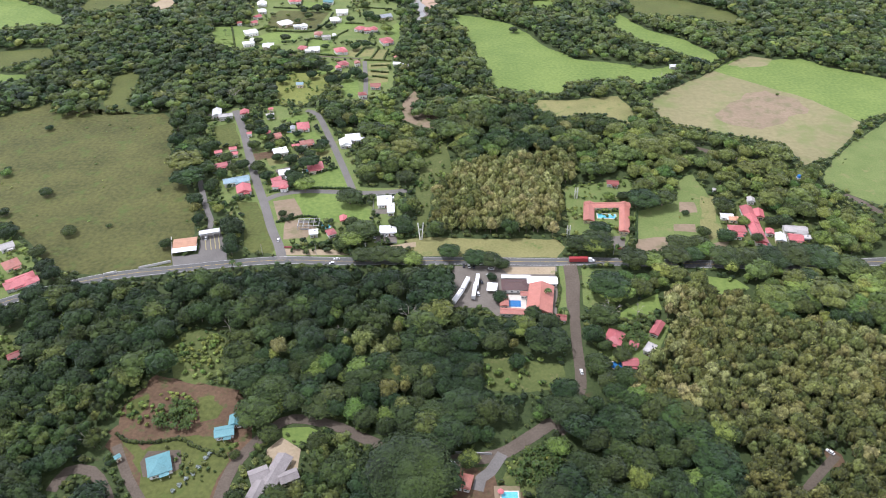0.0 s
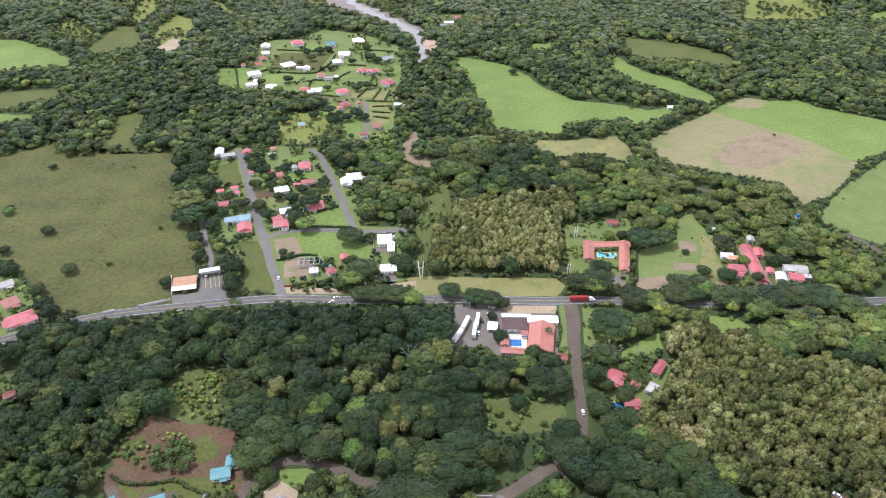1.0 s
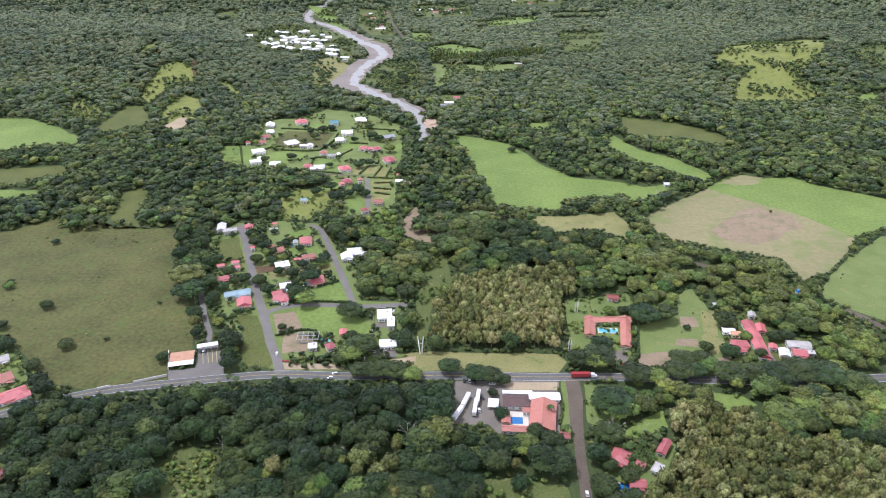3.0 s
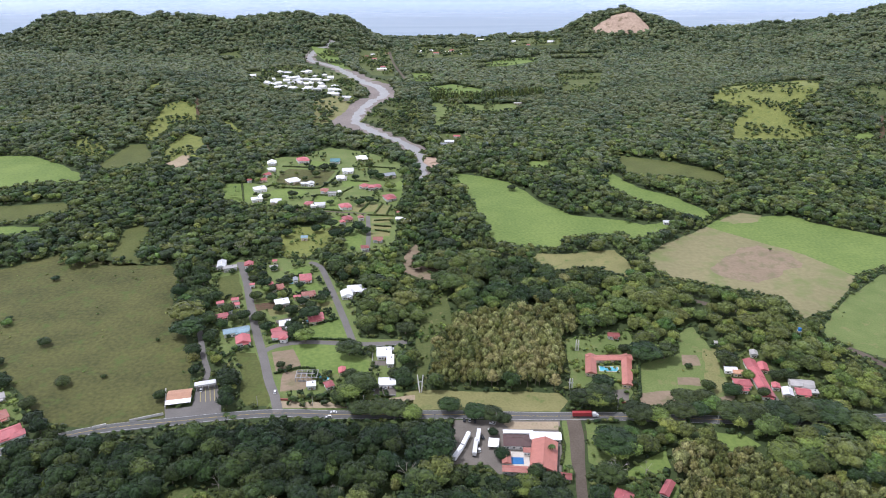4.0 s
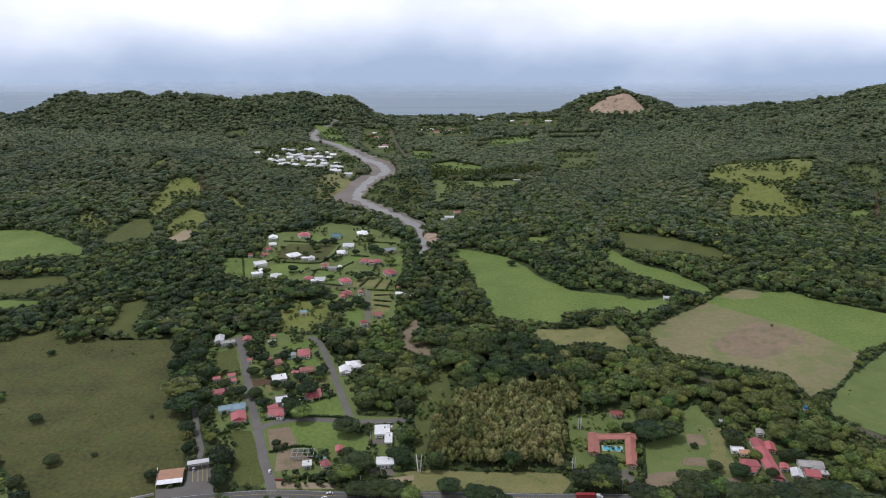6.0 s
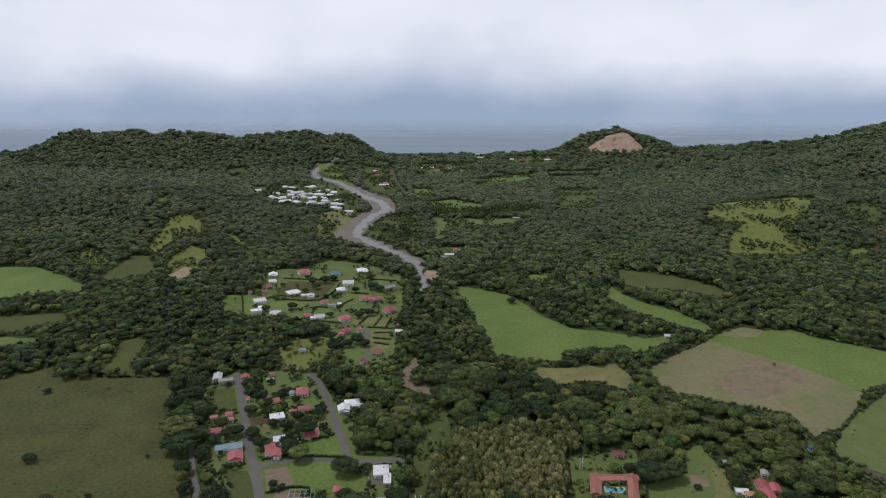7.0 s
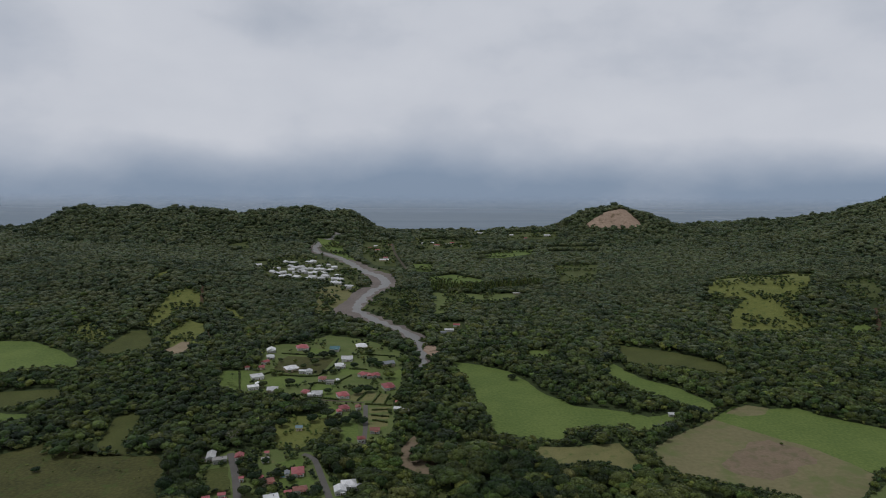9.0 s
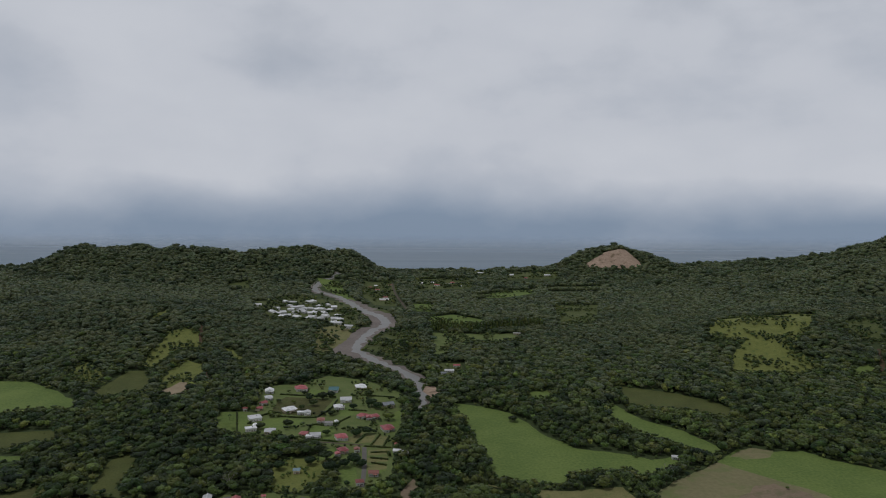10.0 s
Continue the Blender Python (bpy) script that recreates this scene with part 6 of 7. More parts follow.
def crown_shape(kind, lobes, fine, cards, size, seed, fat=1.0):
    """A crown 1 wide and 1 high, from its underside up: lobes of foliage and, over them, loose leaf clumps. Returns verts and triangles."""
    rs = np.random.RandomState(seed)
    centres, radii = [], []
    for i in range(lobes):
        a = 6.283 * (i + rs.rand() * 0.6) / max(1, lobes - 1)
        if kind == "teak":
            k = i / max(1, lobes - 1)
            c, r = (0.16 * math.cos(a), 0.16 * math.sin(a), 0.25 + 0.5 * k), 0.36 - 0.14 * k
        elif kind == "umbrella":
            rad = 0.0 if i == 0 else 0.30 + 0.06 * rs.rand()
            c, r = (rad * math.cos(a), rad * math.sin(a), 0.62 - 0.5 * rad + 0.06 * rs.rand()), 0.25 + 0.06 * rs.rand()
        else:
            rad = 0.0 if i == 0 else 0.24 + 0.08 * rs.rand()
            if lobes == 1:
                centres.append((0.0, 0.0, 0.5))
                radii.append(0.47)
                continue
            c, r = (rad * math.cos(a), rad * math.sin(a), (0.60 if i == 0 else 0.36 + 0.22 * rs.rand())), 0.28 + 0.08 * rs.rand()
        centres.append(c)
        radii.append(r)
    centres, radii = np.array(centres), np.array(radii) * fat
    flat = {"teak": 1.0, "umbrella": 0.75, "round": 0.95}[kind]
    vs, fs, base = [], [], 0
    v0, f0 = ICO[fine]
    for c, r in zip(centres, radii):
        spin = rs.rand() * 6.283
        v = v0 * (1 + (0.5 if lobes == 1 else 0.24) * (rs.rand(len(v0), 1) - 0.5)) * r * 0.94
        v = np.stack([v[:, 0] * math.cos(spin) - v[:, 1] * math.sin(spin), v[:, 0] * math.sin(spin) + v[:, 1] * math.cos(spin), v[:, 2] * flat], 1) + c
        vs.append(v)
        fs.append(f0 + base)
        base += len(v)
    if cards:
        which = rs.choice(len(radii), cards * 3, p=radii ** 2 / (radii ** 2).sum())
        n = rs.normal(size=(cards * 3, 3))
        n[:, 2] = np.abs(n[:, 2]) * 0.9 - 0.15
        n /= np.linalg.norm(n, axis=1)[:, None]
        p = centres[which] + n * np.array([1, 1, flat]) * (radii[which] * (0.92 + 0.22 * rs.rand(cards * 3)))[:, None]
        gap = np.linalg.norm((p[:, None, :] - centres[None]) / np.array([1, 1, flat]), axis=2) / radii[None]
        keep = np.where(gap.min(1) > 0.9)[0][:cards]
        p, n = p[keep], n[keep]
        m = len(p)
        n = n + rs.normal(size=(m, 3)) * 0.45
        n /= np.linalg.norm(n, axis=1)[:, None]
        t = np.cross(n, rs.normal(size=(m, 3)))
        t /= np.linalg.norm(t, axis=1)[:, None]
        b = np.cross(n, t)
        s = size * (0.6 + 0.8 * rs.rand(m, 1))
        quad = np.stack([p - t * s, p + t * s * 0.5 - b * s * 0.8 - n * s * 0.2, p + t * s * 0.6 + b * s * (0.5 + 0.5 * rs.rand(m, 1)) - n * s * 0.2], 1).reshape(-1, 3)
        fs.append(np.arange(m * 3).reshape(m, 3) + base)
        vs.append(quad)
    return np.concatenate(vs), np.concatenate(fs)


def triangles_mesh(name, v, f, tint, material):
    me = bpy.data.meshes.new(name)
    me.vertices.add(len(v))
    me.vertices.foreach_set("co", v.astype(np.float32).ravel())
    me.loops.add(f.size)
    me.loops.foreach_set("vertex_index", f.astype(np.int32).ravel())
    me.polygons.add(len(f))
    me.polygons.foreach_set("loop_start", np.arange(0, f.size, 3, dtype=np.int32))
    me.polygons.foreach_set("use_smooth", np.ones(len(f), bool))
    att = me.attributes.new("tint", "FLOAT", "POINT")
    att.data.foreach_set("value", np.broadcast_to(tint, len(v)).astype(np.float32))
    me.update(calc_edges=True)
    me.materials.append(MAT[material])
    return me


def inside(px, py, outline, margin):
    """Which points lie in the outline or within margin of it."""
    lo, hi = outline.min(0) - margin, outline.max(0) + margin
    out = np.zeros(len(px), bool)
    idx = np.where((px > lo[0]) & (px < hi[0]) & (py > lo[1]) & (py < hi[1]))[0]
    if not len(idx):
        return out
    x, y = px[idx], py[idx]
    odd, near = np.zeros(len(idx), bool), np.full(len(idx), 1e9)
    for (ax, ay), (bx, by) in zip(outline, np.roll(outline, -1, 0)):
        cross = (ay > y) != (by > y)
        odd ^= cross & (x < (bx - ax) * (y - ay) / (by - ay + 1e-12) + ax)
        ll = (bx - ax) ** 2 + (by - ay) ** 2 + 1e-9
        t = np.clip(((x - ax) * (bx - ax) + (y - ay) * (by - ay)) / ll, 0, 1)
        near = np.minimum(near, (x - ax - t * (bx - ax)) ** 2 + (y - ay - t * (by - ay)) ** 2)
    out[idx] = odd | (near < margin ** 2)
    return out


# lean: leaves out the outlines that trees may hide from the camera
def cleared(px, py, extra=0.0, lean=False):
    hit = np.zeros(len(px), bool)
    for outline, margin in CLEAR + ([] if lean else HIDEABLE):
        hit |= inside(px, py, outline, margin + extra)
    return hit


def stand(name, kind, places, width, height, level, material, label, tint=0.45, spread=0.5, foot=0.15, vary=0.85):
    """Many trees joined into one stand of woods. level: 1 near, 2 middle, 3 far."""
    lobes, fine, cards, size = {0: (4, 1, 150, 0.078), 1: (7, 1, 300, 0.06), 2: (2, 1, 30, 0.14), 3: (1, 1, 9, 0.22), 4: (2, 1, 10, 0.19)}[level]
    shapes = [crown_shape(kind, lobes, fine, cards, size, 100 * level + i + len(name), {3: 1.12, 2: 1.3}.get(level, 1.0)) for i in range(9)]
    n = len(places)
    which, spin = NP.randint(0, 9, n), NP.rand(n) * 6.283
    w = width * (1.05 - 0.54 * vary + vary * NP.rand(n) ** 1.4)
    h = height * (0.8 + 0.45 * NP.rand(n)) * (0.6 + 0.4 * w / width)
    shade = np.clip(tint + spread * NP.normal(size=n) * 0.6, 0, 1)
    z = land(places[:, 0], places[:, 1])
    vs, fs, ts, base = [], [], [], 0
    for k in range(9):
        idx = np.where(which == k)[0]
        if not len(idx):
            continue
        v, f = shapes[k]
        c, s = np.cos(spin[idx])[:, None], np.sin(spin[idx])[:, None]
        x = (v[None, :, 0] * c - v[None, :, 1] * s) * w[idx][:, None] + places[idx, 0][:, None]
        y = (v[None, :, 0] * s + v[None, :, 1] * c) * w[idx][:, None] + places[idx, 1][:, None]
        zz = (v[None, :, 2] * (1 - foot) + foot) * h[idx][:, None] + z[idx][:, None]
        vs.append(np.stack([x, y, zz], -1).reshape(-1, 3))
        fs.append((f[None] + (np.arange(len(idx)) * len(v))[:, None, None]).reshape(-1, 3) + base)
        ts.append(np.repeat(shade[idx], len(v)))
        base += len(idx) * len(v)
    me = triangles_mesh(name, np.concatenate(vs), np.concatenate(fs), np.concatenate(ts), material)
    ob = tagged(new(name, me), label, "woods", kind="stuff")
    if foot > 0.04 and level < 3:
        # three-sided trunks, one under each crown
        a = np.arange(3) * 2.094
        ring = np.stack([np.cos(a), np.sin(a)], 1)
        low = places[:, None, :] + ring[None] * (h * 0.03)[:, None, None]
        high = places[:, None, :] + ring[None] * (h * 0.018)[:, None, None]
        zl, zh = np.repeat((z - 0.4)[:, None], 3, 1), np.repeat((z + h * 0.55)[:, None], 3, 1)
        v = np.concatenate([np.concatenate([low, zl[..., None]], 2), np.concatenate([high, zh[..., None]], 2)], 1).reshape(-1, 3)
        f = np.array([[0, 1, 4], [0, 4, 3], [1, 2, 5], [1, 5, 4], [2, 0, 3], [2, 3, 5]])
        f = (f[None] + (np.arange(n) * 6)[:, None, None]).reshape(-1, 3)
        trunks = new("trunks", triangles_mesh("trunks", v, f, 0.5, "bark"))
        trunks.parent = ob
    return ob


def trunk_mesh(height, spread, seed, bare=False):
    rnd = random.Random(seed)
    bm = bmesh.new()
    fork = height * 0.42
    rod(bm, (0, 0, -0.4), (0.1, 0.05, fork), height * 0.035, height * 0.024, 7)
    for i in range(5):
        a = 1.257 * i + rnd.random()
        tip = (spread * 0.30 * math.cos(a), spread * 0.30 * math.sin(a), height * (0.68 + 0.12 * rnd.random()))
        rod(bm, (0.1, 0.05, fork - 0.3), tip, height * 0.018, height * 0.006, 5)
        if bare:
            for j in range(4):
                b = a + (j - 1.5) * 0.5
                end = (tip[0] + spread * 0.2 * math.cos(b), tip[1] + spread * 0.2 * math.sin(b), tip[2] + height * 0.2 * rnd.random())
                rod(bm, tip, end, height * 0.007, height * 0.002, 4)
    return bm


def tree_model(name, kind, width, height, seed, material, label, cards=620, lobes=10, size=0.048):
    tree = new(name)
    tagged(tree, label, "tree", "trees of the valley")
    part("trunk", trunk_mesh(height, width, seed), "bark", tree)
    v, f = crown_shape(kind, lobes, 1, cards, size, seed)
    low = 0.3 if kind == "umbrella" else 0.16
    v = v * np.array([width, width, height * (1 - low)]) + np.array([0, 0, height * low])
    crown = new("crown", triangles_mesh("crown", v, f, np.full(len(v), 0.5 if material == "bright" else 0.14), material))
    crown.parent = tree
    return tree


TREE_MODELS = []
for seed, (kind, material, label) in enumerate((
        ("round", "leaf", "round-crowned dark green broadleaf tree"), ("round", "leaf", "dense green broadleaf tree with uneven crown"),
        ("umbrella", "leaf", "wide umbrella-crowned shade tree with feathery leaves"), ("umbrella", "leaf", "spreading flat-topped green shade tree"),
        ("round", "bright", "bright green leafy tree"), ("umbrella", "bright", "pale green spreading tree"))):
    TREE_MODELS.append(tree_model("tree", kind, 10.0, 10.0, 40 + seed, material, label))


def plant(x, y, width, height, k):
    t = copy_thing(TREE_MODELS[k], pose(x, y, float(land(x, y)), 0, 0, (x * 37 + y * 53) % 360))
    t.scale = (width / 10, width / 10, height / 10)


def plant_singles():
    for rows in (PASTURE_TREES, STREET_TREES, VILLAGE_TREES, GARDEN_TREES, HOTEL_TREES, ROADSIDE_TREES, NEAR_TREES):
        for i, (x, y, w, h) in enumerate(rows):
            wide = w >= 14
            k = (2 + i % 2) if wide else i % 2
            if i % 7 == 3 and w < 20:
                k = 5 if wide else 4
            plant(x, y, w, h, k)
    for i, (x, y, w, h) in enumerate(BRIGHT_TREES):
        plant(x, y, w, h, 5 if w >= 14 else 4)


plant_singles()
# one great dome of a shade tree beside the side road
dome = tree_model("tree", "round", 38.0, 19.0, 61, "leaf", "huge dome-crowned dark green shade tree", 3600, 22, 0.021)
dome.matrix_basis = pose(-18, 214, 0)
CLEAR.append((np.array([(-27, 205), (-9, 205), (-9, 223), (-27, 223)], float), 5.0))


def jittered(x0, x1, y0, y1, step, jitter=0.75):
    gx, gy = np.meshgrid(np.arange(x0, x1, step), np.arange(y0, y1, step))
    p = np.stack([gx.ravel(), gy.ravel()], 1)
    return p + (NP.rand(*p.shape) - 0.5) * step * jitter


def in_blocks(p, blocks, margin=0.0):
    out = np.zeros(len(p), bool)
    for b in blocks:
        out |= inside(p[:, 0], p[:, 1], np.array(b, float), margin)
    return out


TEAK = (TEAK_BLOCK, TEAK_EAST)
OLIVE = (TEAK_WEST, TEAK_NEAR)


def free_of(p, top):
    """Places where a tree stands clear of the open ground, and doesn't hide it from the camera 300 m up."""
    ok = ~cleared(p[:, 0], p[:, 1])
    # moves each place outward along its camera ray, past the tree's top
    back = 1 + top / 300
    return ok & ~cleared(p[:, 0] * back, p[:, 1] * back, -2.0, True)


def plant_woods():
    # nearest woods: singles in a stretch in front, the rest joined
    fan = lambda p, edge: np.abs(p[:, 0]) < p[:, 1] * 0.68 + edge
    p = jittered(-540, 540, 165, 640, 9.6, 0.9)
    p = p[fan(p, 120)]
    p = p[~in_blocks(p, TEAK + OLIVE)]
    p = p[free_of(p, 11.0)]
    near = np.where((p[:, 1] < 300) & (np.abs(p[:, 0]) < 170))[0]
    picked = near[NP.permutation(len(near))[:190]]
    for i in picked:
        big = NP.rand() < 0.16
        plant(float(p[i, 0]), float(p[i, 1]), float(8.5 + 5 * NP.rand() + 9 * big), float(9 + 5 * NP.rand()), int(NP.choice([0, 1, 0, 1, 0, 1, 0, 1, 4]) if not big else NP.choice([2, 3])))
    p = np.delete(p, picked, 0)
    pale = (in_blocks(p, (PALE_BLOCK,)) & (NP.rand(len(p)) < 0.7)) | (NP.rand(len(p)) < 0.015)
    stand("woods", "round", p[pale], 8.5, 13.0, 1, "teak", "tall pale-topped trees in the forest", 0.35, 0.4)
    p = p[~pale]
    # lusher trees along the highway's eastern end, paled further to paint in sunlight
    sunlit_lush = np.clip((p[:, 0] - 70) / 90, 0, 1) * np.clip((p[:, 1] - 315) / 40, 0, 1) + 0.6 * np.clip((p[:, 1] - 410) / 30, 0, 1) * np.clip((70 - p[:, 0]) / 60, 0, 1) * np.clip((p[:, 0] + 140) / 60, 0, 1)
    bright = in_blocks(p, (BRIGHT_BLOCK,)) | (NP.rand(len(p)) < 0.07 + 0.5 * sunlit_lush)
    wide = (NP.rand(len(p)) < 0.05 + 0.05 * sunlit_lush) & ~bright
    # low tint: dark trees, darkened further to paint in cloud shade
    stand("woods", "round", p[~bright & ~wide], 11.8, 12.0, 1, "leaf", "mixed dark green tropical forest trees", 0.05 + 0.9 * sunlit_lush[~bright & ~wide], 0.3)
    stand("woods", "umbrella", p[wide], 19.0, 15.0, 1, "leaf", "spreading shade trees in the forest", 0.2 + 0.6 * sunlit_lush[wide])
    stand("woods", "round", p[bright], 9.5, 9.0, 1, "bright", "bright green young trees and bamboo")
    # undergrowth in the strips that the camera's sight lines keep free of trees
    u = jittered(-540, 540, 165, 640, 4.2)
    u = u[fan(u, 110)]
    u = u[~cleared(u[:, 0], u[:, 1], -2.6)]
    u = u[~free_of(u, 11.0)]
    stand("undergrowth", "round", u, 4.6, 2.8, 4, "leaf", "low bushes along the forest edge", 0.55, 0.5, 0.0)
    for lo, hi, step, w, h in ((640, 1200, 6.5, 7.0, 4.5), (1200, 1640, 9.0, 9.5, 5.5)):
        u = jittered(-1100, 1100, lo, hi, step)
        u = u[fan(u, 60)]
        u = u[~cleared(u[:, 0], u[:, 1], -2.6)]
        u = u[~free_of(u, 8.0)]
        stand("undergrowth", "round", u, w, h, 4, "leaf", "low bushes and saplings round the fields", 0.6, 0.5, 0.0)
    # planted teak, in rows; tint darkens to the south-west, painting in cloud shade
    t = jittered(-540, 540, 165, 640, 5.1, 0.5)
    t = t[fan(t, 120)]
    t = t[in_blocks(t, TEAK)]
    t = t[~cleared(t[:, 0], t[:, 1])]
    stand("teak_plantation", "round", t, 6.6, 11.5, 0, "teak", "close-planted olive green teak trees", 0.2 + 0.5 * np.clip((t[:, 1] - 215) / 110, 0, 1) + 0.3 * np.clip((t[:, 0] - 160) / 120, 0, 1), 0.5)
    t = jittered(-540, 540, 165, 640, 6.0, 0.7)
    t = t[in_blocks(t, OLIVE)]
    t = t[~cleared(t[:, 0], t[:, 1])]
    stand("woods", "round", t, 7.8, 10.5, 0, "leaf", "pale-leaved olive green grove", 0.5, 0.4)
    # middle distance: tints paler than the near woods, painting in haze
    p = jittered(-1000, 1000, 640, 1200, 9.3)
    p = p[fan(p, 60)]
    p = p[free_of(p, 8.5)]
    b = (NP.rand(len(p)) < 0.08) | in_blocks(p, (BRIGHT_BLOCK,))
    # further off, more trees take the haze-coloured leaf; dry keeps the plain one
    hazed = ~b & (NP.rand(len(p)) < np.clip((p[:, 1] - 850) / 500, 0, 1))
    dry = ~b & ~hazed
    stand("woods", "round", p[dry], 12.0, 10.0, 2, "leaf", "dense tropical woods round the fields", 0.56 + 0.14 * np.clip((p[dry, 0] + 60) / 150, 0, 1))
    stand("woods", "round", p[hazed], 12.5, 9.5, 2, "hazed_leaf", "dense forest among the fields, haze in its leaf colour", 0.8, 0.3)
    stand("woods", "round", p[b], 9.0, 9.0, 2, "bright", "bright green trees among the woods")
    # far woods, over hills and shore: palest tints, painting in more haze
    p = jittered(-1250, 1250, 1200, 1640, 10.4, 1.1)
    p = p[fan(p, 70)]
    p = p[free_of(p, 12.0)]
    # the share of haze-coloured trees goes on growing with distance
    hazed = NP.rand(len(p)) < np.clip((p[:, 1] - 850) / 500, 0, 1)
    stand("woods", "round", p[hazed], 13.5, 9.0, 2, "hazed_leaf", "tropical woods at the foot of the hills", 0.9, 0.2, 0.05, 0.8)
    stand("woods", "round", p[~hazed], 13.5, 9.0, 2, "leaf", "lighter woods at the foot of the hills", 0.75, 0.3, 0.05, 0.8)
    # tall planted rows beside the far paddock
    line = np.array([q[:] for q in smooth_line([(-23, 1460), (78, 1448), (145, 1478), (215, 1500)], 5.0)])
    r = np.concatenate([line + np.array([0, 9.0 * k]) + (NP.rand(len(line), 2) - 0.5) * 3 for k in range(4)])
    stand("planted_row", "teak", r, 7.0, 17.0, 2, "leaf", "tall planted rows of slender trees", 0.6, 0.2)
    p = jittered(-1950, 1950, 1640, 2720, 11.6, 1.3)
    p = p[fan(p, 80)]
    p = p[land(p[:, 0], p[:, 1]) > -1.0]
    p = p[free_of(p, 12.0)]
    tall = (NP.rand(len(p)) < 0.09) & (p[:, 1] > 2050)
    stand("woods", "round", p[~tall], 15.5, 9.5, 3, "hazed_leaf", "far wooded hills and shore", 0.95, 0.15, 0.0, 0.8)
    stand("woods", "round", p[tall], 17.0, 15.0, 2, "hazed_leaf", "tall spreading trees along the shore", 0.6, 0.3)


plant_woods()
for k in TREE_MODELS:
    for o in (*k.children_recursive, k):
        bpy.data.objects.remove(o)

# ---- hedges, palms, bare trees and shrubs ----


def hedge(points, width, height, material="leaf", label="clipped dark green hedge between lots"):
    line = smooth_line(points, 1.3)
    vs, fs, base = [], [], 0
    v0, f0 = ICO[1]
    for p in line:
        k = 1 + 0.6 * (NP.rand() - 0.5)
        at = np.array([p.x + width * 0.3 * (NP.rand() - 0.5), p.y + width * 0.3 * (NP.rand() - 0.5), float(land(p.x, p.y)) + height * 0.42])
        v = v0 * (1 + 0.6 * (NP.rand(len(v0), 1) - 0.5)) * np.array([width * 0.55 * k, width * 0.55 * k, height * 0.58 * k]) + at
        vs.append(v)
        fs.append(f0 + base)
        base += len(v)
        n = NP.normal(size=(14, 3))
        n /= np.linalg.norm(n, axis=1)[:, None]
        tips = at + n * np.array([width * 0.55, width * 0.55, height * 0.58]) * k
        vs.append((tips[:, None, :] + 0.42 * (NP.rand(14, 3, 3) - 0.5) * 2).reshape(-1, 3))
        fs.append(np.arange(42).reshape(14, 3) + base)
        base += 42
    tagged(new("hedge", triangles_mesh("hedge", np.concatenate(vs), np.concatenate(fs), np.full(base, 0.4), material)), label, "hedge", "lot hedges")


for row in ([(-236, 995), (-204, 990), (-155, 984)], [(-164, 898), (-153, 930), (-150, 970)], [(-218, 897), (-182, 892), (-164, 895)], [(-167, 836), (-165, 865), (-142, 864), (-122, 897)], [(-128, 925), (-104, 922)], [(-197, 820), (-160, 814), (-125, 806)], [(-95, 830), (-102, 804)], [(-77, 828), (-84, 794)], [(-65, 826), (-69, 793)], [(-91, 792), (-60, 788)], [(-81, 773), (-61, 775)], [(-80, 757), (-61, 753)], [(-78, 743), (-62, 737)], [(-248, 868), (-237, 902), (-221, 912)], [(-121, 996), (-70, 984)], [(-201, 1025), (-198, 993)], [(-92, 863), (-89, 895)], [(-276, 914), (-252, 832)],
            [(-113.9, 524.4), (-92.9, 535.6)],
            [(-143.0, 495.9), (-115.8, 501.5), (-76.9, 499.8)], [(-128.9, 450.9), (-110.6, 458.4), (-99.4, 457.1)], [(-182.6, 507.2), (-166.4, 515.0)],
            [(-166.2, 485.9), (-155.5, 489.7)], [(-158.0, 616.8), (-142.4, 622.9)], [(-137.9, 574.8), (-107.8, 576.7)], [(-108.4, 418.1), (-86.0, 422.1), (-68.9, 419.0)],
            [(148.1, 474.8), (141.3, 434.9), (139.4, 420.3)], [(121.1, 462.0), (136.6, 463.5)], [(78.7, 384.3), (77.6, 362.5), (73.9, 348.5)],
            [(-175.9, 246.0), (-167.5, 240.8), (-152.4, 240.6), (-140.9, 242.4), (-130.3, 236.7), (-114.0, 231.3)], [(-233.2, 631.4), (-213.0, 636.3)],
            [(151.7, 460.0), (142.0, 420.6)]):
    hedge(row, 2.0, 2.2)


def palm_model():
    palm = new("palm_tree")
    tagged(palm, "slender palm tree with drooping fronds", "palm tree", "palms")
    bm = bmesh.new()
    for i in range(5):
        rod(bm, (0.06 * i * i, 0, 1.4 * i - 0.3), (0.06 * (i + 1) ** 2, 0, 1.4 * (i + 1) - 0.28), 0.2 - 0.02 * i, 0.18 - 0.02 * i, 6)
    part("trunk", bm, "bark", palm)
    for i in range(13):
        bm = bmesh.new()
        a, droop = i * 2.4, 0.4 + 0.5 * ((i * 7) % 5) / 5
        prev = None
        for k in range(6):
            s = k / 5
            r, z = 3.0 * s, 6.8 + 1.1 * math.sin(s * 2.4) - droop * 2.4 * s * s
            w = 0.5 * math.sin(0.25 + s * 2.7)
            mid = Vector((1.5 + r * math.cos(a), r * math.sin(a), z))
            off = Vector((-math.sin(a), math.cos(a), 0)) * w
            row = [bm.verts.new(mid - off - Vector((0, 0, 0.25 * w))), bm.verts.new(mid), bm.verts.new(mid + off - Vector((0, 0, 0.25 * w)))]
            if prev:
                bm.faces.new((prev[0], row[0], row[1], prev[1]))
                bm.faces.new((prev[1], row[1], row[2], prev[2]))
            prev = row
        part("frond", bm, "bright", palm)
    return palm


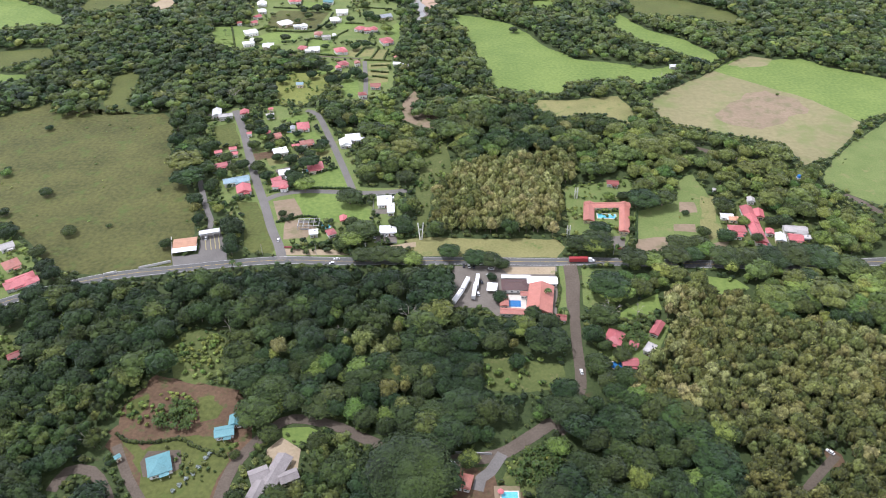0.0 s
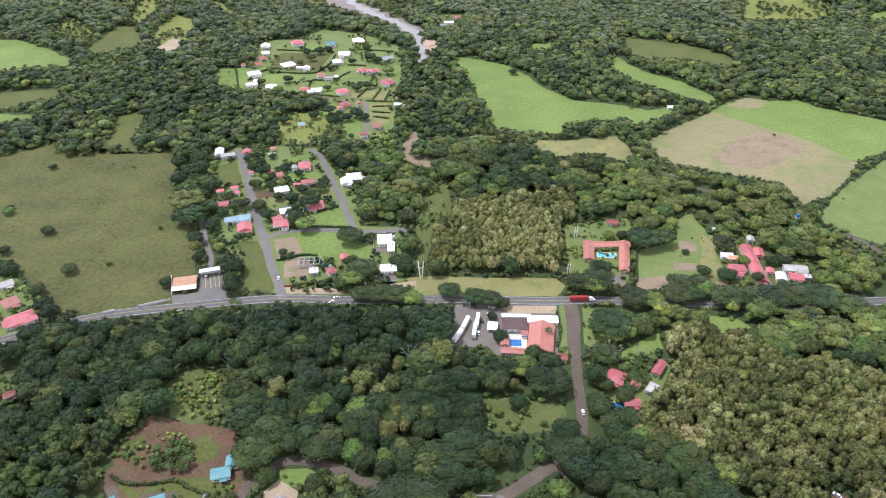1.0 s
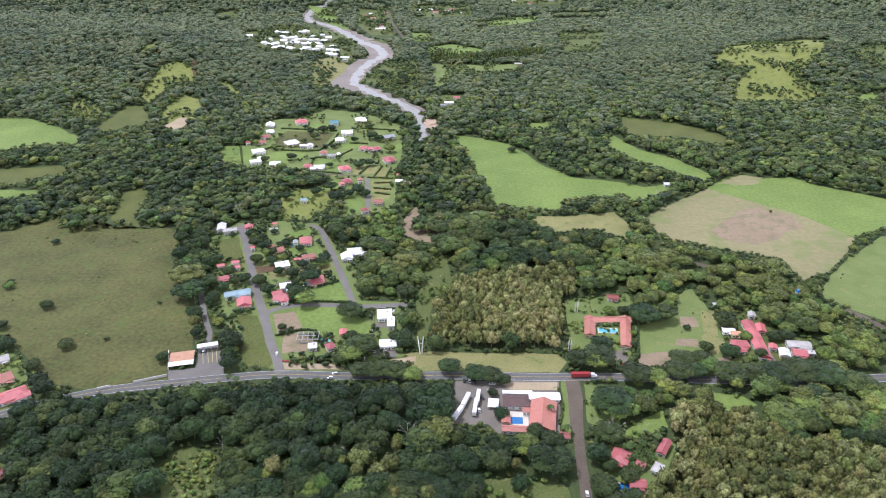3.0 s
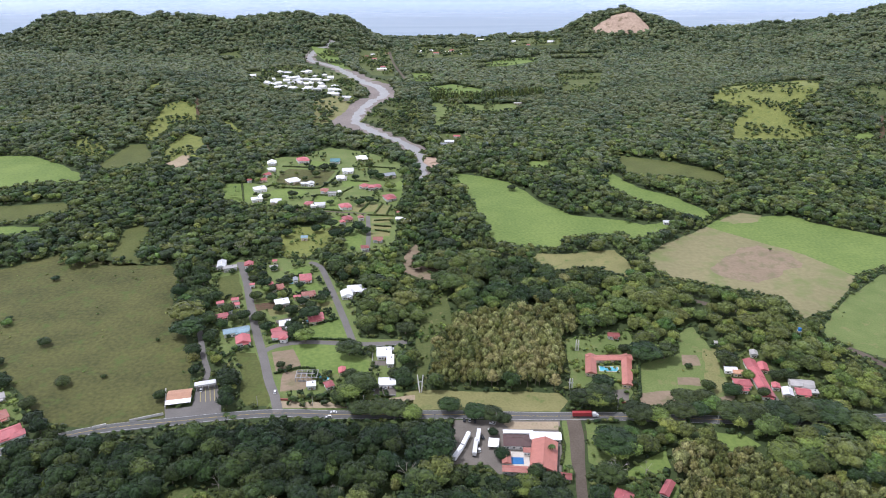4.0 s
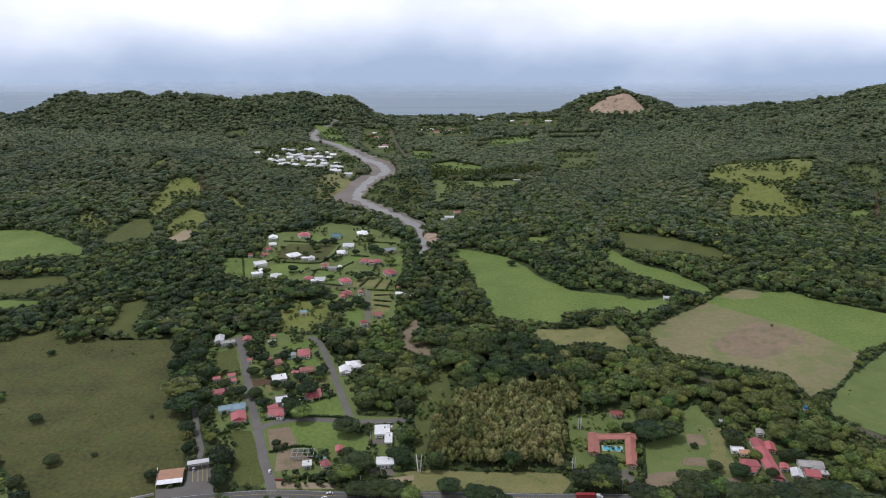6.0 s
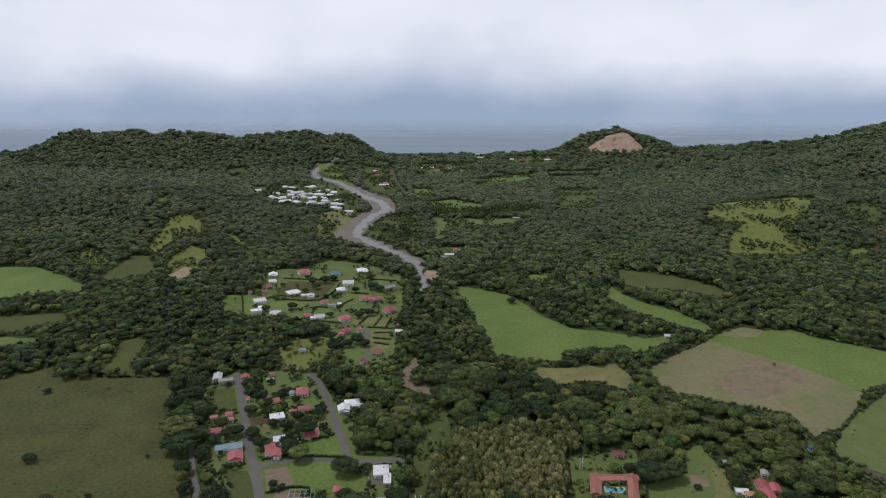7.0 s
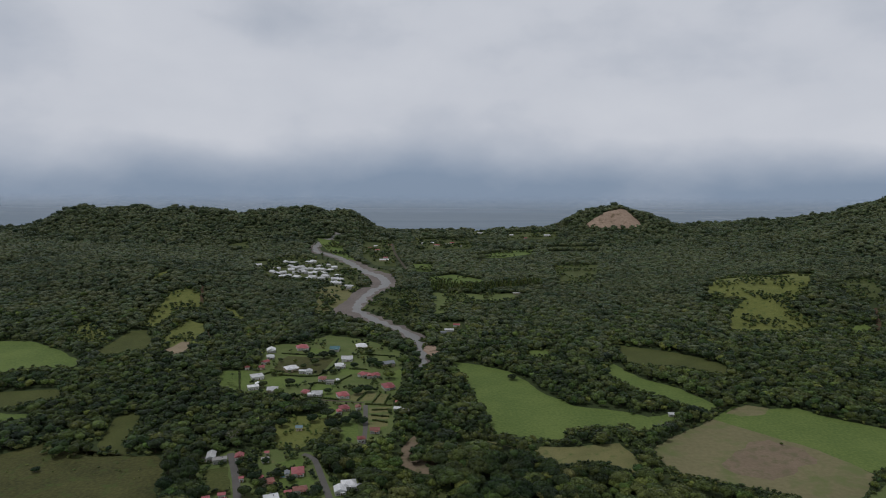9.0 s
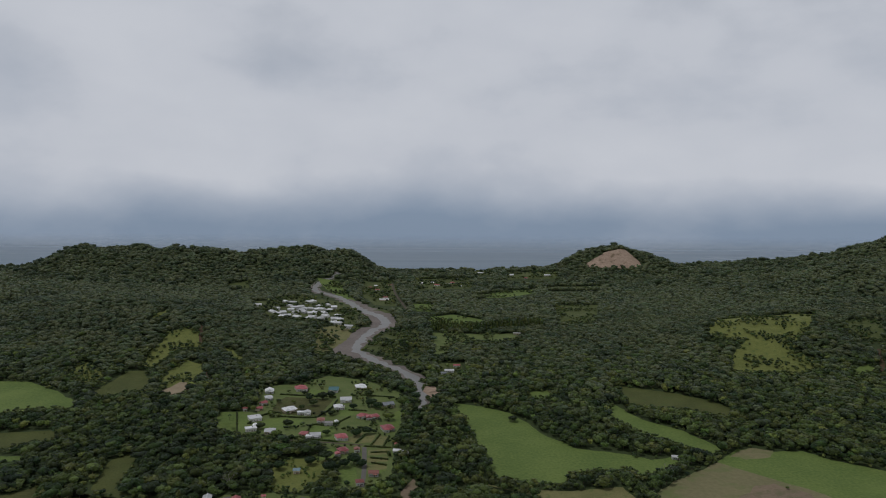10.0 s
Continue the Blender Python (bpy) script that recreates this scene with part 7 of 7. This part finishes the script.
PALM = palm_model()
for x, y, size in ((68.0, 358.9, 1.0), (77.7, 341.0, 0.9), (261.8, 444.5, 1.1), (-275.5, 880.2, 1.0), (107.2, 426.4, 0.9), (-185.7, 696.7, 1.0), (111.0, 322.3, 1.0),
                   (97.0, 317.2, 0.9), (-142.5, 389.5, 1.1), (-148.5, 389.8, 1.0), (-270.8, 946.0, 1.2), (-137.5, 835.1, 1.0), (131.2, 328.6, 1.0), (45.1, 222.9, 0.8), (37.3, 216.1, 0.8),
                   (-155.3, 262.2, 0.8), (-148.8, 256.2, 0.9), (-143.9, 260.3, 0.8), (-155.2, 252.3, 0.8), (-138.4, 252.2, 0.9), (-144.9, 248.5, 0.7), (-144.4, 528.1, 0.9), (-147.9, 499.7, 0.9)):
    copy_thing(PALM, pose(x, y, float(land(x, y)), 0, 0, (x * 31) % 360)).scale = (size, size, size)
for o in (*PALM.children_recursive, PALM):
    bpy.data.objects.remove(o)


def banana_model():
    plant_of = new("banana_plant")
    tagged(plant_of, "banana plant with broad arching green leaves", "banana plant", "banana plants")
    part("stem", rod(bmesh.new(), (0, 0, -0.3), (0, 0, 2.4), 0.16, 0.11, 6), "bark", plant_of)
    for i in range(9):
        bm = bmesh.new()
        a, lift = i * 2.4, 1.2 + 0.9 * ((i * 5) % 4) / 3
        prev = None
        for k in range(6):
            s = k / 5
            r, z = 2.3 * s, 2.2 + lift * math.sin(s * 2.2) - 0.9 * s * s
            w = 0.42 * math.sin(0.35 + s * 2.6)
            mid, off = Vector((r * math.cos(a), r * math.sin(a), z)), Vector((-math.sin(a), math.cos(a), 0)) * w
            row = [bm.verts.new(mid - off + Vector((0, 0, 0.3 * w))), bm.verts.new(mid), bm.verts.new(mid + off + Vector((0, 0, 0.3 * w)))]
            if prev:
                bm.faces.new((prev[0], row[0], row[1], prev[1]))
                bm.faces.new((prev[1], row[1], row[2], prev[2]))
            prev = row
        part("leaf", bm, "bright", plant_of)
    return plant_of


BANANA = banana_model()
for plot in [[(-156, 270), (-141, 270), (-137, 260), (-137, 247), (-151, 248), (-159, 252), (-152, 260)], [(40, 232), (59, 237), (60, 226), (55, 212), (43, 211), (32, 215)], [(107, 324), (121, 329), (127, 316), (114, 304), (106, 309)]]:
    o = np.array(plot, float)
    spots = jittered(o[:, 0].min(), o[:, 0].max(), o[:, 1].min(), o[:, 1].max(), 3.4, 0.9)
    for x, y in spots[inside(spots[:, 0], spots[:, 1], o, 0.0)]:
        size = 0.8 + 0.5 * NP.rand()
        copy_thing(BANANA, pose(float(x), float(y), 0, 0, 0, (x * 71) % 360)).scale = (size, size, size)
for o in (*BANANA.children_recursive, BANANA):
    bpy.data.objects.remove(o)


def bare_tree(x, y, height, seed):
    tree = new("bare_tree")
    tree.matrix_basis = pose(x, y, float(land(x, y)))
    tagged(tree, "leafless pale grey tree among green ones", "tree", "bare trees")
    part("trunk", trunk_mesh(height, height, seed, True), "dead", tree)


for i, (x, y, h) in enumerate(((-213.3, 675.2, 16), (-22.9, 334.6, 13), (106.5, 336.8, 13), (-64.6, 317.5, 11), (-187.5, 239.4, 10), (235.8, 711.7, 14), (124.5, 339.2, 9), (-134.9, 326.9, 9))):
    bare_tree(x, y, h, 70 + i)


def shrubs_in(names, spacing, width, height, share, material, label, seed, rough=0.02, keep=0.0):
    """Bushes scattered in drifts over the named fields."""
    found = []
    for name in names:
        for outline in OUTLINES[name]:
            o = np.array(outline, float)
            p = jittered(o[:, 0].min(), o[:, 0].max(), o[:, 1].min(), o[:, 1].max(), spacing, 0.95)
            p = p[inside(p[:, 0], p[:, 1], o, 0.0)]
            drift = np.array([noise.noise(Vector((q[0] * rough, q[1] * rough, seed))) for q in p]) if len(p) else np.zeros(0)
            p = p[drift + 0.5 * (NP.rand(len(p)) - 0.5) > 0.6 - share * 1.2] if len(p) else p
            found.append(p)
    p = np.concatenate(found)
    solid = np.zeros(len(p), bool)
    for outline, margin in BLOCKED:
        solid |= inside(p[:, 0], p[:, 1], outline, margin)
    p = p[~solid]
    if len(p):
        stand("shrubs", "round", p, width, height, 4, material, label, 0.5, 0.5, 0.0)


# bushes keep off the streets, houses and mown lots
SILVER = ((-122.6, 232.7), (-124.0, 230.2), (-126.3, 224.5), (-128.0, 220.3), (-130.5, 217.4), (-132.9, 213.7), (-135.2, 210.4))
for x, y in SILVER:
    v, f = crown_shape("round", 4, 1, 40, 0.12, int(abs(x * y)) % 97)
    ob = new("garden_shrub", triangles_mesh("garden_shrub", v * np.array([2.6, 2.6, 1.8]), f, np.full(len(v), 0.6), "silver"))
    ob.matrix_basis = pose(x, y, 0.05)
    tagged(ob, "pale silvery garden shrub on the lawn", "shrub", "shrub row")
BLOCKED = [c for c in CLEAR if c[1] in (1.0, 3.5) or 2.0 <= c[1] < 3.0] + [(np.array(o, float), 0.5) for n in ("lot_lawn", "lot_scrub", "street_lot", "bare_lot", "dry_lot", "parking_yard", "station_yard", "house_yard", "near_lawn") for o in OUTLINES[n]]
shrubs_in(("hill_spur", "hill_slope", "hill_clearing_far", "far_clearing", "river_flat", "far_meadow"), 8, 7.0, 5.5, 0.44, "leaf", "dark bushes scattered on grassy hill slopes", 1.0)
shrubs_in(("plantation_edge", "farm_yard", "glade", "hill_clearing", "rank_field", "west_yard", "east_houses_yard"), 5, 4.2, 3.4, 0.5, "bright", "rank green bushes in rough clearings", 2.0, 0.05)
shrubs_in(("banana_patch", "clearing_thicket"), 3.2, 3.0, 2.2, 0.6, "bright", "dense green bushes under banana plants", 9.0, 0.06)
shrubs_in(("village_ground",), 4.6, 5.2, 4.4, 0.56, "leaf", "garden bushes and small trees between village houses", 3.0, 0.04)
shrubs_in(("upper_village_lawn",), 8.0, 6.0, 5.0, 0.36, "leaf", "garden bushes between the villas", 4.0, 0.03)
shrubs_in(("near_soil", "hotel_garden"), 4.5, 3.6, 2.8, 0.48, "bright", "leafy bushes and banana clumps on bare soil", 5.0, 0.06)
shrubs_in(("pasture", "east_pasture", "east_lawn", "west_strip", "hill_pasture"), 12, 2.2, 1.3, 0.16, "bright", "low tussocks and bushes in the pasture", 6.0, 0.03)
shrubs_in(("dry_flat", "white_village_ground", "river_flat", "shore_town_ground"), 11, 10.0, 8.0, 0.44, "leaf", "scattered trees of the far settlement", 7.0, 0.02)
BLOCKED = [c for c in CLEAR if c[1] in (1.0, 3.5) or 2.0 <= c[1] < 3.0]
shrubs_in(("near_lawn", "yard_grass"), 4.0, 2.8, 2.0, 0.36, "leaf", "dark garden bushes on the house lawn", 12.0, 0.07)
